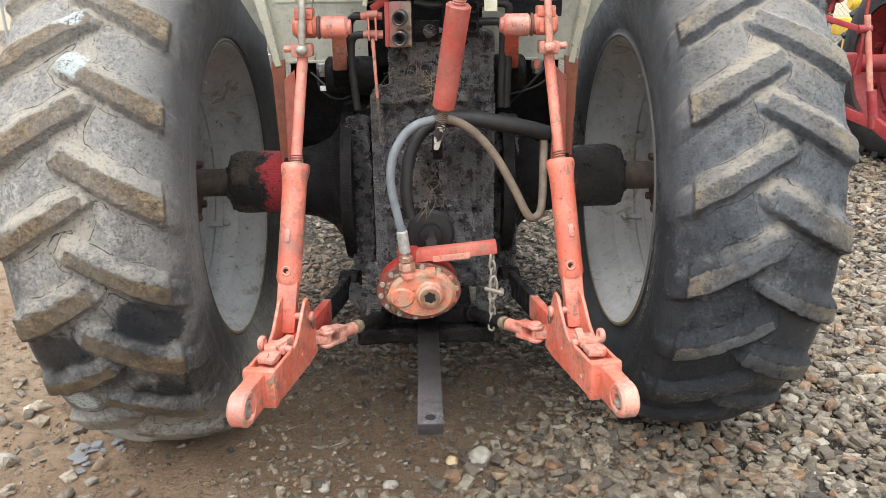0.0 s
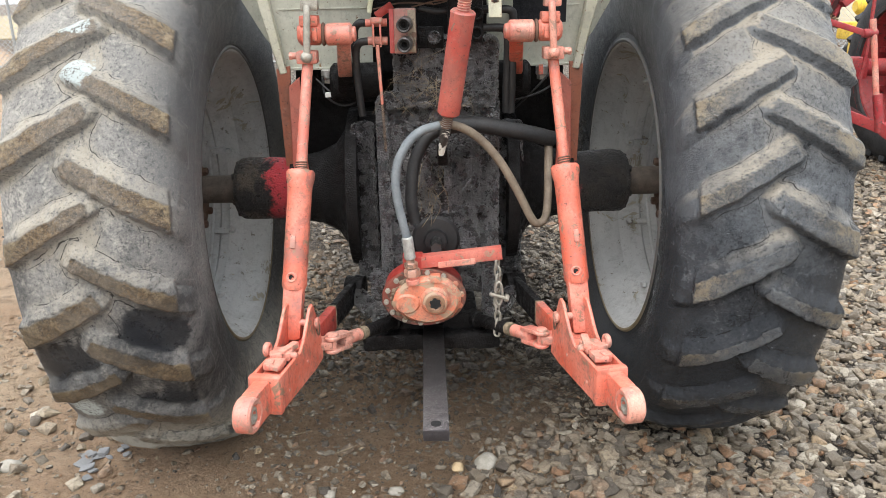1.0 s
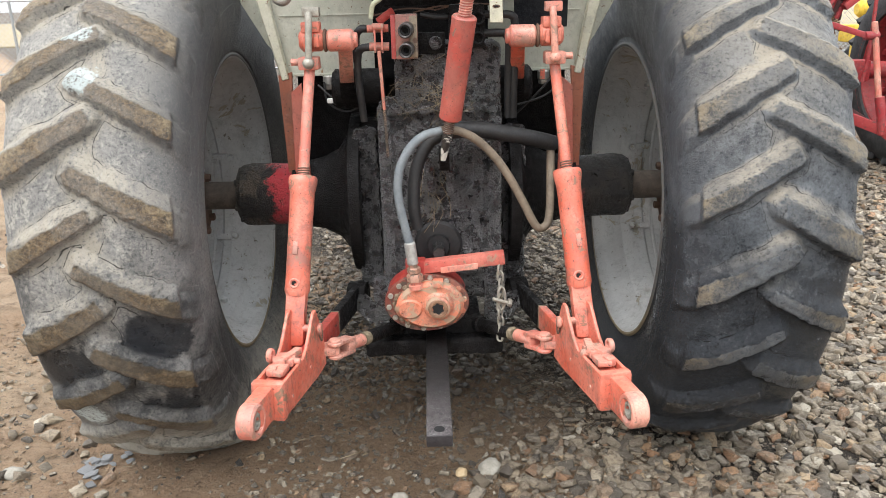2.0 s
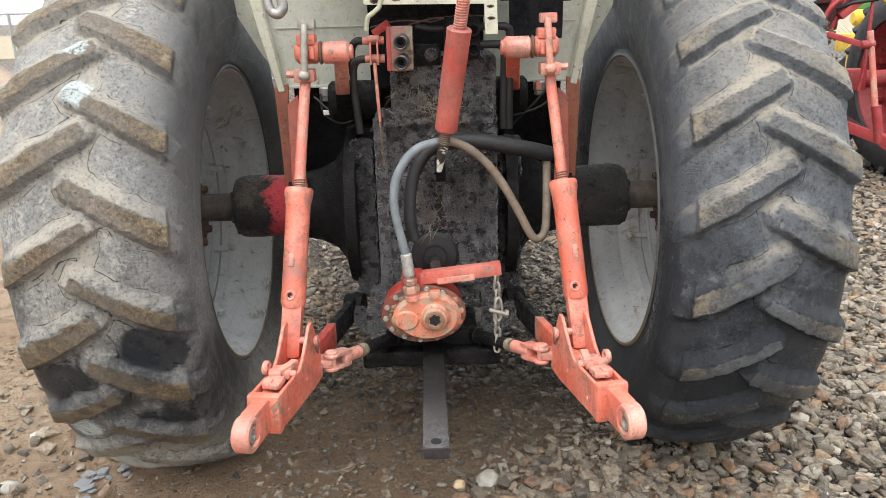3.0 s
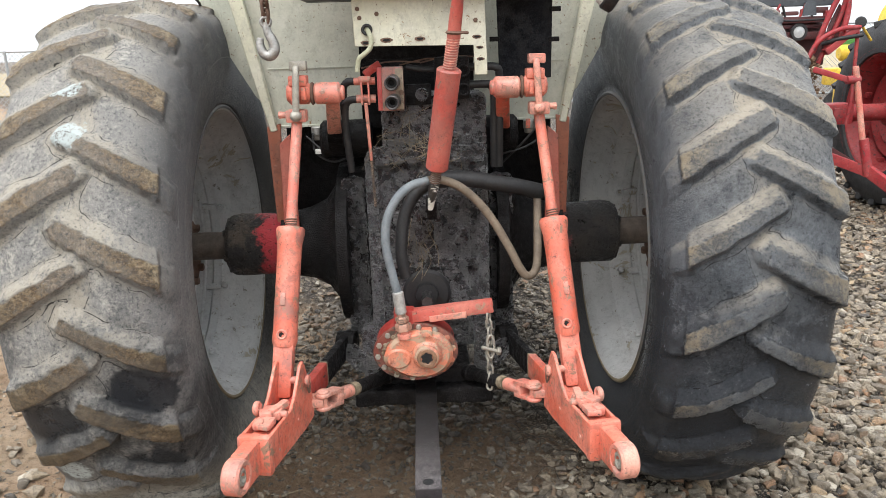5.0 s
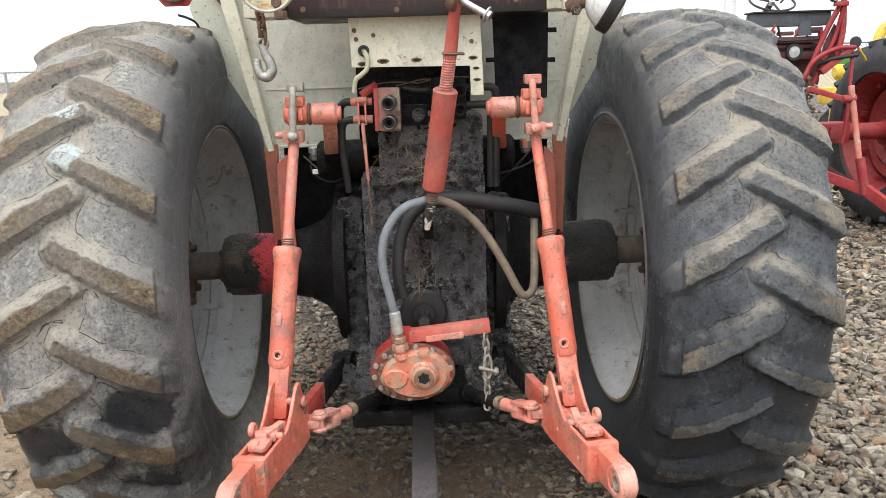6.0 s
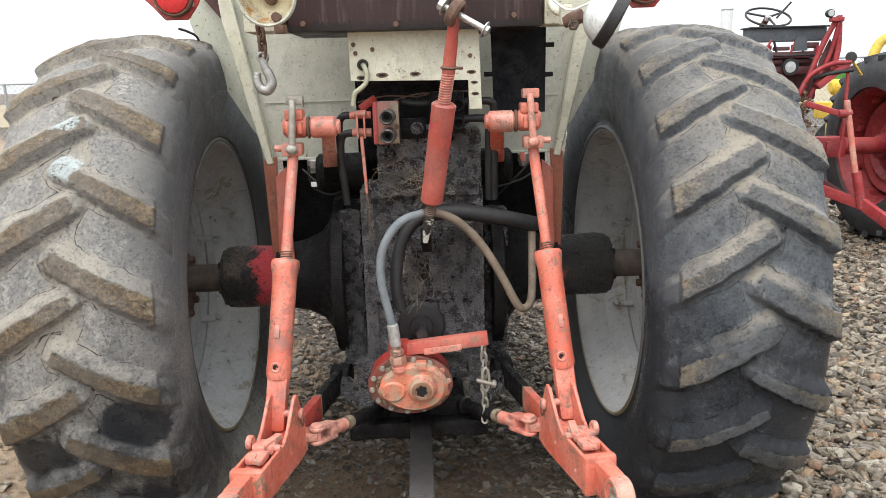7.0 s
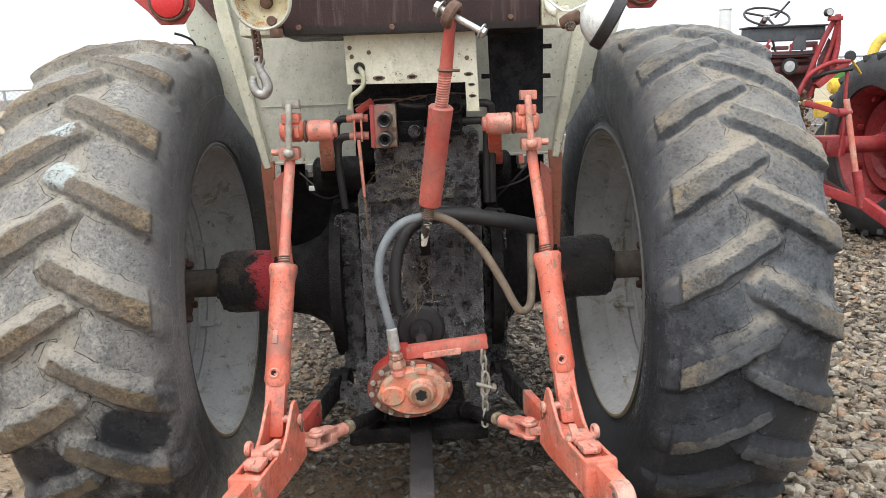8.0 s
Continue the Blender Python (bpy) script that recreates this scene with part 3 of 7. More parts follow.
def tube(points, r, seg=12, steps=8, bm=None, closed=False):
    """A pipe or hose of radius r along a smooth line."""
    line = smooth_line(points, steps) if steps else [Vector(p) for p in points]
    b = bmesh.new()
    rings, side = [], None
    for k, p in enumerate(line):
        d = (line[min(k + 1, len(line) - 1)] - line[max(k - 1, 0)])
        if closed:
            d = line[(k + 1) % len(line)] - line[k - 1]
        d.normalize()
        if side is None:
            side = d.orthogonal().normalized()
        side = (side - d * side.dot(d)).normalized()
        other = d.cross(side)
        rr = r[k * (len(r) - 1) // (len(line) - 1)] if isinstance(r, (list, tuple)) else r
        rings.append([b.verts.new(p + rr * (math.cos(2 * math.pi * j / seg) * side + math.sin(2 * math.pi * j / seg) * other)) for j in range(seg)])
    pairs = list(zip(rings, rings[1:])) + ([(rings[-1], rings[0])] if closed else [])
    for r0, r1 in pairs:
        for j in range(seg):
            b.faces.new((r0[j], r0[(j + 1) % seg], r1[(j + 1) % seg], r1[j]))
    if not closed:
        b.faces.new(rings[0][::-1])
        b.faces.new(rings[-1])
    return join(bm, b) if bm else b


def plate(outline, thick, m, bev=0.002, bm=None):
    """A flat plate: its outline in x, y of the frame m, its thickness along z."""
    b = bmesh.new()
    f = b.faces.new([b.verts.new((x, y, -thick / 2)) for x, y in outline])
    e = bmesh.ops.extrude_face_region(b, geom=[f])
    bmesh.ops.translate(b, vec=(0, 0, thick), verts=[v for v in e["geom"] if isinstance(v, bmesh.types.BMVert)])
    bmesh.ops.recalc_face_normals(b, faces=b.faces)
    if bev:
        bmesh.ops.bevel(b, geom=list(b.edges), offset=bev, segments=1, affect="EDGES")
    b.transform(m)
    return join(bm, b) if bm else b


FACING = Matrix(((1, 0, 0, 0), (0, 0, -1, 0), (0, 1, 0, 0), (0, 0, 0, 1)))  # plate x, y -> world x, z


def facing(y):
    return Matrix.Translation((0, y, 0)) @ FACING


def coil(p0, p1, r, turns, wire, seg=6, around=14):
    """Screw thread: a helix of wire round the line."""
    m, n = frame_on(p0, p1), (Vector(p1) - Vector(p0)).length
    pts = []
    for k in range(int(turns * around) + 1):
        ph = 2 * math.pi * k / around
        pts.append(m @ Vector((r * math.cos(ph), r * math.sin(ph), n * k / (turns * around))))
    return tube(pts, wire, seg, 0)


def hexhead(p, d, r, h, bm=None):
    p = Vector(p)
    d = Vector(d).normalized()
    return lathe([(0, 0), (0, r), (h * 0.8, r), (h, r * 0.85), (h, 0)], p, p + d, 6, bm)


def grid_mesh(name, verts, cols, rows, wrap_rows=False):
    """A mesh from a rows x cols sheet of points."""
    n = rows if wrap_rows else rows - 1
    a = (np.arange(n)[:, None] * cols + np.arange(cols - 1)[None, :]).ravel()
    up = ((np.arange(n)[:, None] + 1) % rows * cols + np.arange(cols - 1)[None, :]).ravel()
    quads = np.stack([a, a + 1, up + 1, up], 1)
    me = bpy.data.meshes.new(name)
    me.vertices.add(len(verts))
    me.vertices.foreach_set("co", np.asarray(verts, np.float32).ravel())
    me.loops.add(quads.size)
    me.loops.foreach_set("vertex_index", quads.ravel().astype(np.int32))
    me.polygons.add(len(quads))
    me.polygons.foreach_set("loop_start", np.arange(0, quads.size, 4, dtype=np.int32))
    me.update(calc_edges=True)
    me.validate()
    return me


# ---- ground ----
def ground_height(x, y):
    h = 0.018 * np.sin(x * 2.1 + 0.6) * np.sin(y * 1.7) + 0.012 * np.sin(x * 5.3 + y * 3.1) + 0.006 * np.sin(x * 13 - y * 9 + 1) + 0.004 * np.sin(x * 29 + y * 31) + 0.005 * np.sin(x * 47 - y * 13 + 2) * np.sin(y * 53 + x * 19) + 0.004 * np.sin(x * 71 + y * 23) * np.sin(y * 67 - x * 31)
    return h * np.exp(-((x * x + y * y) / 900)) - 0.012


def axis_steps(near, step, far):
    a = list(np.arange(0, near, step))
    while a[-1] < far:
        a.append(a[-1] + max(step, (a[-1] - near) * 0.14 + step))
    return np.array([-v for v in a[:0:-1]] + a)


gx, gy = axis_steps(3.2, 0.035, 900), axis_steps(3.2, 0.035, 900)
xx, yy = np.meshgrid(gx, gy)
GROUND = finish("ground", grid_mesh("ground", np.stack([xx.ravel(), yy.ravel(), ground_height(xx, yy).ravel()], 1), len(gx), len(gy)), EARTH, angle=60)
tagged(GROUND, "damp brown earth yard with scattered slate gravel", "ground", kind="structure")


def stone_shapes(count, seed, worn=False):
    """Broken slabs: hulls of jittered box corners, in many proportions."""
    rnd = random.Random(seed)
    shapes = []
    for _ in range(count):
        b = bmesh.new()
        flat, long = rnd.uniform(0.24, 0.6), rnd.uniform(0.52, 0.92)
        for cx in (-1, 1):
            for cy in (-1, 1):
                for cz in (-1, 1):
                    p = Vector((cx * rnd.uniform(0.5, 1.0), cy * long * rnd.uniform(0.45, 1.0), cz * flat * rnd.uniform(0.55, 1.0)))
                    for k in range(3 if worn else 1):
                        q = p.copy()
                        if worn:
                            q[k] *= rnd.uniform(0.72, 0.88)
                        b.verts.new(q)
        for _ in range(3):
            a = rnd.uniform(0, 6.3)
            b.verts.new((math.cos(a) * 0.98, math.sin(a) * long * 0.98, rnd.uniform(-0.5, 0.5) * flat))
        got = bmesh.ops.convex_hull(b, input=b.verts)
        inner = list({g for g in got["geom_interior"] + got["geom_unused"] if isinstance(g, bmesh.types.BMVert)})
        if inner:
            bmesh.ops.delete(b, geom=inner, context="VERTS")
        bmesh.ops.triangulate(b, faces=b.faces)
        bmesh.ops.recalc_face_normals(b, faces=b.faces)
        b.verts.index_update()
        shapes.append((np.array([v.co[:] for v in b.verts]), np.array([[v.index for v in f.verts] for f in b.faces])))
        b.free()
    return shapes


SHAPES = stone_shapes(40, 5)
WORN = stone_shapes(48, 6, True)


def cover(x, y):
    """How thickly gravel lies at a place: 0 bare earth, 1 full cover."""
    wob = 0.1 * np.sin(x * 5.1 + y * 4.3) + 0.08 * np.sin(x * 11.7 - y * 8.1 + 2)
    k = np.clip((y + 0.55) / 0.4, 0, 1)
    right = 1 / (1 + np.exp(-(x - 0.04 - 0.46 * k * k * (3 - 2 * k) + wob) * 10))
    behind = 0.9 / (1 + np.exp(-np.clip((y - 0.15 + wob) * 8, -50, 50)))
    behind = np.where(x > -0.7, behind, behind * 0.25)
    foot = 0.45 / (1 + np.exp(np.clip(x * x * 12 + (y + 0.9) * 12 + wob * 6, -50, 50)))
    return np.clip(np.maximum.reduce([right, behind, foot, 0.025 + 0.05 * (x < -0.95)]), 0, 1)


def gravel(name, spots, sizes, seed, label, material=None, shapes=None):
    """Joins a great many loose stones into one mesh."""
    shapes = shapes or SHAPES
    rnd = np.random.RandomState(seed)
    vs, fs, base = [], [], 0
    for (x, y), size in zip(spots, sizes):
        v, f = shapes[rnd.randint(len(shapes))]
        e = Euler((rnd.normal(0, 0.3), rnd.normal(0, 0.3), rnd.uniform(0, 6.3))).to_matrix()
        w = (v * size) @ np.array(e).T
        z = ground_height(x, y) + size * rnd.uniform(0.05, 0.5)
        vs.append(w + np.array([x, y, z]))
        fs.append(f + base)
        base += len(v)
    vs, fs = np.concatenate(vs), np.concatenate(fs)
    me = bpy.data.meshes.new(name)
    me.vertices.add(len(vs))
    me.vertices.foreach_set("co", vs.astype(np.float32).ravel())
    me.loops.add(fs.size)
    me.loops.foreach_set("vertex_index", fs.astype(np.int32).ravel())
    me.polygons.add(len(fs))
    me.polygons.foreach_set("loop_start", np.arange(0, fs.size, 3, dtype=np.int32))
    me.update(calc_edges=True)
    return tagged(finish(name, me, material or STONE, angle=42 if shapes is SHAPES else 52), label, "gravel", kind="stuff")


def scatter(n, x0, x1, y0, y1, lo, hi, seed, power=2.2, thin=1.0):
    rnd = np.random.RandomState(seed)
    x, y = rnd.uniform(x0, x1, n), rnd.uniform(y0, y1, n)
    ragged = 0.15 * np.sin(x * 3.1 + y * 2.3) + 0.12 * np.sin(x * 7.7 - y * 5.9 + 1)
    edge = np.minimum.reduce([(x1 - x) / 0.5, (x - x0) / 0.5, (y - y0) / 0.5 if y0 < 0 else 1 + 0 * y, (y1 - y) / 0.8 if y0 > 0 else 1 + 0 * y]) + ragged
    if x0 > 0 or (y0 > 0 and x1 < 1):  # the pieces that meet at the middle of the yard
        edge = np.minimum((y1 - y) / 0.8, (x1 - x) / 0.6 if x1 > 1 else (x - x0) / 0.6) + ragged
    keep = rnd.uniform(0, 1, n) < cover(x, y) * thin * np.clip(edge, 0, 1)
    x, y = x[keep], y[keep]
    s = lo + (hi - lo) * rnd.uniform(0, 1, len(x)) ** power
    s = np.where((np.abs(x) < 0.75) & (y > -0.3) & (y < 6.0), s * 0.75, s)  # smaller chips under the tractor
    return np.stack([x, y], 1), s


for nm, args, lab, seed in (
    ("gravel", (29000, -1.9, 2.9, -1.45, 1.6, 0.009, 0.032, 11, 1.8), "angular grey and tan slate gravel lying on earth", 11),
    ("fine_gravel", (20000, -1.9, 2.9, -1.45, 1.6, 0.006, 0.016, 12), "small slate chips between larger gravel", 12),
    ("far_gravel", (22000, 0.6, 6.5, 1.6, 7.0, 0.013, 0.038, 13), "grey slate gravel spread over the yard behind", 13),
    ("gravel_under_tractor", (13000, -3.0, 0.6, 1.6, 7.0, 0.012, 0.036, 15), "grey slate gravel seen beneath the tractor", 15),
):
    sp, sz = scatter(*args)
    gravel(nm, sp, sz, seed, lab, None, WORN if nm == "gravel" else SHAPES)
rnd_c = np.random.RandomState(77)
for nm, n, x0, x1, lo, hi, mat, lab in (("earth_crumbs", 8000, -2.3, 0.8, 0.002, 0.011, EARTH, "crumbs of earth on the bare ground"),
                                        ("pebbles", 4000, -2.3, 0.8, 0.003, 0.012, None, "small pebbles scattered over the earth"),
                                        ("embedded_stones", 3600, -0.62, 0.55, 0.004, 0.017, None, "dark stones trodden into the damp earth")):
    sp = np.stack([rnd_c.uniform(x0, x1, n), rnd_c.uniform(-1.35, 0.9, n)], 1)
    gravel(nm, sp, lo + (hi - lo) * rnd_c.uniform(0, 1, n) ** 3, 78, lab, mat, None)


# ---- the tractor ----
AXLE = 0.775
TRACTOR = thing("tractor", "old cream and red farm tractor with oily rear axle", "tractor")


def tyre(s, inner, outer, material, label):
    """A bar-lug drive tyre: carcass and staggered herringbone lugs in one skin, flattened where it stands.
    inner, outer: the angles at which a lug of either row crosses the middle line."""
    half = [(0, 0.792), (0.05, 0.79), (0.1, 0.785), (0.145, 0.774), (0.18, 0.757), (0.203, 0.733), (0.216, 0.703), (0.224, 0.665),
            (0.226, 0.63), (0.22, 0.58), (0.206, 0.54), (0.194, 0.512), (0.187, 0.5), (0.181, 0.4965), (0.168, 0.496)]
    hw, hr = np.array(half).T
    hr = hr + (0.012 if s < 0 else 0.003) * np.clip((hr - 0.55) / 0.15, 0, 1)
    stout = (0.03 if s < 0 else 0.022) * np.clip(hw / 0.18, 0, 1) * np.clip((hr - 0.5) / 0.2, 0, 1)  # the tread stands out further on the outer side
    slim = -0.007 * np.clip((hw - 0.19) / 0.03, 0, 1)  # and the sidewall bulges less on the inner side
    pw, pr = np.concatenate([-(hw + (stout if s < 0 else slim))[:0:-1], hw + (stout if s > 0 else slim)]), np.concatenate([hr[:0:-1], hr])
    arc = np.concatenate([[0], np.cumsum(np.hypot(np.diff(pw), np.diff(pr)))])
    arc -= arc[len(arc) // 2]
    edge, tread = min(-arc[0], arc[-1]), 0.285
    a = np.concatenate([np.linspace(arc[0], -tread, 20)[:-1], np.linspace(-tread, tread, 170), np.linspace(tread, arc[-1], 20)[1:]])
    w, r = np.interp(a, arc, pw), np.interp(a, arc, pr)
    ker = np.array([1, 2, 3, 4, 3, 2, 1]) / 16
    for _ in range(3):
        w[3:-3], r[3:-3] = np.convolve(w, ker, "valid"), np.convolve(r, ker, "valid")
    nw, nr = np.gradient(r, a), -np.gradient(w, a)
    k = np.hypot(nw, nr)
    nw, nr = -nw / k, -nr / k
    # fine moulded rings on the sidewall
    ring = sum(np.exp(-(((np.abs(a) - c) / 0.004) ** 2)) * 0.004 for c in (0.3, 0.46)) + 0.005 * np.exp(-(((np.abs(a) - 0.5) / 0.008) ** 2))
    # finer steps on the half that faces rearward
    th = np.concatenate([np.linspace(-1.1, 1.5, 880, endpoint=False), np.linspace(1.5, 2 * math.pi - 1.1, 170, endpoint=False)])
    n = len(th)
    R, count = 0.81, 22
    pitch = 2 * math.pi * R / count
    T, A = np.meshgrid(th, a, indexing="ij")

    def soft(x):
        x = np.clip(x, 0, 1)
        return x * x * (3 - 2 * x)

    lug, low = np.zeros_like(T), np.zeros_like(T)
    face, root = np.full_like(T, -1.0), np.full_like(T, 1.0)
    wob = 0.0022 * np.sin(T * 61 + A * 40) + 0.0016 * np.sin(T * 133 - A * 95 + 1)
    for side, start, nose, end in ((-s, inner, -0.052, 0.178), (s, outer, -0.012, 0.214)):
        u = A * side
        q = (T - start) * R + 0.575 * np.clip(u, -0.06, 0.3) - 0.12 * np.clip(u - 0.1, 0, 0.2) ** 1.5
        number = np.round(q / pitch)
        d = q - number * pitch + 0.004 * np.sin(number * 12.9898 + side) + wob
        tip = end + 0.006 * np.sin(number * 7.1 + side)
        wide = 0.0235 + 0.004 * np.sin(number * 3.3 + side) + 0.006 * soft(u / 0.2)
        point = nose + 0.45 * np.abs(d + 0.012)  # the nose runs out to a blunt point
        across = np.where(d > 0, 1 - (d - wide * 0.9) / 0.05, 1 - (-d - wide) / 0.014)
        along = np.minimum(1 + (u - point) / 0.028, 1 + (tip - u) / 0.014)
        buttress = 0.5 * soft((0.285 - u) / 0.1) * soft(1 - (np.abs(d) - wide * 0.9) / 0.03) * (u > tip - 0.01)
        m = soft(np.minimum(across, 1.0)) * soft(along)
        m = np.maximum(m * (0.9 + 0.1 * soft((u - nose) / 0.1)), buttress)
        inside = np.minimum(np.minimum(wide - d, wide + d) * 0.87, np.minimum(u - point, tip - u))
        face = np.maximum(face, inside)
        dx, dy = np.maximum(d - wide - 0.026, -d - wide - 0.014) * 0.87, np.maximum(point - 0.016 - u, u - tip - 0.07)
        root = np.minimum(root, np.hypot(np.maximum(dx, 0), np.maximum(dy, 0)) + np.minimum(np.maximum(dx, dy), 0))
        low = np.where(m > lug, soft(u / 0.2) * 0.75 + 0.25 * soft((d + wide) / (2 * wide)), low)
        lug = np.maximum(lug, m)
    # the panels between the lugs: clear of every lug root and of the zigzag valley along the middle
    clear = root - 0.012 + 0.004 * np.sin(T * 31 + A * 25) + 0.002 * np.sin(T * 81 - A * 60)
    field = np.minimum(clear, np.minimum(np.abs(A) - 0.022 - 0.01 * np.sin(T * 37 + 2), 0.315 - np.abs(A)))
    worn = 0.027 + 0.003 * np.sin(T * 3 + s) + 0.002 * np.sin(T * 11 + A * 9)
    rise = lug * worn + ring[None, :]
    wear = np.sin(A * 31 + T * 9) * np.sin(T * 23 + A * 17) + 0.7 * np.sin(A * 83 + T * 37) * np.sin(T * 71 - A * 29 + 1)
    rise += 0.0022 * lug * wear
    # nicks along the lug edges
    rise -= 0.004 * soft(1 - np.abs(face) / 0.006) * soft(np.sin(T * 190 + A * 140) * np.sin(A * 210 - T * 70) * 3 - 1.0)
    X = w[None, :] + nw[None, :] * rise
    Q = r[None, :] + nr[None, :] * rise
    Y, Z = -Q * np.cos(T), AXLE + Q * np.sin(T)
    sag = np.exp(-(((T % (2 * math.pi) - 1.5 * math.pi) / 0.42) ** 2)) * soft((np.abs(A) - 0.12) / 0.2)
    X = X + np.sign(A) * 0.022 * sag * soft((edge - np.abs(A)) / 0.1)
    Z = np.where(Z < 0.0, Z * 0.12, Z)
    me = grid_mesh("tyre", np.stack([(X + 0.832 * s).ravel(), Y.ravel(), Z.ravel()], 1), len(a), n, True)
    for key, vals in (("lug", lug), ("shoulder", low), ("face", face), ("field", field), ("crown", np.clip(1 - np.abs(A) / 0.27, 0, 1))):
        me.attributes.new(key, "FLOAT", "POINT").data.foreach_set("value", vals.ravel().astype(np.float32))
    return finish("tyre", me, material, TRACTOR, label, angle=80)


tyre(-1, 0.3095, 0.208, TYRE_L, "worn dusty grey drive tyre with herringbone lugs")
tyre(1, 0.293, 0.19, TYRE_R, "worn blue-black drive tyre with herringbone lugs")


def wheel_rim(s):
    c = (0.852 if s < 0 else 0.843) * s

    def at(w):
        return (c + w, 0, AXLE)

    # seen from the tractor's middle: flange, stepped barrel, dished disc on the far side
    pr = [(-0.199, 0.508), (-0.203, 0.514), (-0.196, 0.5215), (-0.19, 0.518), (-0.184, 0.51), (-0.165, 0.502), (-0.12, 0.482), (-0.1, 0.458), (-0.06, 0.444),
          (-0.05, 0.436), (-0.02, 0.434), (-0.01, 0.446), (0.06, 0.446), (0.1, 0.46), (0.16, 0.482), (0.19, 0.5), (0.198, 0.512)]
    back = [(a + 0.0, r - 0.007) for a, r in pr[::-1]]
    flip = -s
    ring = [(-a * flip, r * 0.957) for a, r in pr + back + pr[:1]]
    rim = part("wheel_rim", lathe(ring, at(0), at(1), 96), RIMGREY, TRACTOR, "grey painted steel wheel rim", 30)
    lip = [(-a * flip, r * 0.957) for a, r in [(-0.2045, 0.507), (-0.2065, 0.514), (-0.2, 0.5225), (-0.194, 0.518), (-0.199, 0.507), (-0.2045, 0.507)]]
    part("rim_flange", lathe(lip, at(0), at(1), 96), RIMEDGE, rim, "ochre rust-stained rim edge")
    for w, r in ((-0.135, 0.471), (-0.085, 0.438), (0.02, 0.426)):  # rolled ridges of the barrel
        bead = [(w + 0.009 * math.cos(k * math.pi / 5), r + 0.009 * math.sin(k * math.pi / 5)) for k in range(11)]
        part("rim_ridge", lathe([(-a * flip, r) for a, r in bead[:10] + bead[:1]], at(0), at(1), 96), RIMGREY, rim)
    dish = [(0.05, 0.44), (0.075, 0.36), (0.05, 0.27), (0.03, 0.2), (0.02, 0.1), (0.02, 0.0)]
    disc = [(-a * flip, r * 0.957) for a, r in dish] + [(-(a + 0.014) * flip, r * 0.957) for a, r in dish[::-1]]
    part("wheel_disc", lathe(disc, at(0), at(1), 64), RIMGREY, rim, "dished grey wheel disc")
    for k in range(8):
        ph = 2 * math.pi * k / 8 + 0.2
        u = V(0, math.cos(ph), math.sin(ph))
        p = V(c - 0.02 * s, 0, AXLE)
        b = bar(p + u * 0.412 - V(0.03 * s, 0, 0), p + u * 0.412 + V(0.03 * s, 0, 0), 0.026, 0.024, 0.008, u)
        hexhead(p + u * 0.405 - V(0.045 * s, 0, 0), -u, 0.013, 0.014, b)
        part("rim_clamp", b, RIMGREY, rim)
    h = rod((0.8 * s, 0, AXLE), (0.86 * s, 0, AXLE), 0.13, 40, 0.012)
    hub = part("wheel_hub", h, RUSTY, TRACTOR, "rusty wheel hub")
    for k in range(8):
        ph = 2 * math.pi * k / 8
        part("hub_nut", hexhead((0.8 * s, 0.1 * math.cos(ph), AXLE + 0.1 * math.sin(ph)), (-s, 0, 0), 0.014, 0.018), RUSTY, hub)


def axle_side(s):
    z = 0.8

    def at(x):
        return (x * s, -0.01, z)

    part("axle_trumpet", lathe([(0, 0), (0, 0.27), (0.035, 0.265), (0.05, 0.2), (0.085, 0.15), (0.14, 0.122), (0.21, 0.108), (0.235, 0.108), (0.235, 0)], at(0.235), at(1), 44, wobble=0.02),
         OILDARK, TRACTOR, "black oily axle trumpet casting")
    block = lathe([(0, 0), (0, 0.094), (0.012, 0.102), (0.16, 0.106), (0.19, 0.103), (0.205, 0.09), (0.205, 0)], at(0.452), at(1), 56, wobble=0.07)
    for k in range(6):
        ph = 2 * math.pi * k / 6 + 0.3
        q = V(0.65 * s, -0.01 + 0.082 * math.cos(ph), z + 0.082 * math.sin(ph))
        hexhead(q, (s, 0, 0), 0.012, 0.014, block)
    part("axle_end_housing", block, AXLE_L if s < 0 else AXLE_R, TRACTOR, "greasy axle end housing with remains of red paint")
    part("axle_shaft", rod(at(0.64), at(0.86), 0.047, 28), SHAFT, TRACTOR, "rusty brown axle shaft")


for side in (-1, 1):
    wheel_rim(side)
    axle_side(side)

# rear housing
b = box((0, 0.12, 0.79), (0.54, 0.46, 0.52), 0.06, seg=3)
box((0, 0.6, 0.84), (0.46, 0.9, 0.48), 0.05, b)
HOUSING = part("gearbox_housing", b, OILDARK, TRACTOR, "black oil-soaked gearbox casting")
COVER = part("rear_cover", rough_box((0.018, -0.19, 0.82), (0.37, 0.2, 0.62), 0.0045, 0.0028, 0.02, None, 105.0), OIL, TRACTOR, "rear gearbox cover caked in black oily grit", 70)
part("upper_cover", rough_box((0.045, -0.19, 1.2), (0.31, 0.2, 0.2), 0.0045, 0.0028, 0.02, None, 105.0), OIL, COVER, angle=70)
part("bracket_pad", rough_box((0.03, -0.285, 0.875), (0.18, 0.035, 0.16), 0.0045, 0.0028, 0.01, None, 105.0), OIL, COVER, angle=70)
part("shaft_plate", rough_box((0.03, -0.285, 0.695), (0.21, 0.035, 0.2), 0.0045, 0.0028, 0.01, None, 105.0), OIL, COVER, angle=70)
b = lathe([(0, 0), (0, 0.112), (0.022, 0.112), (0.034, 0.104), (0.036, 0.08), (0.02, 0.076), (0.02, 0)], (0.03, -0.272, 0.7), (0.03, -1, 0.7), 56, wobble=0.03)
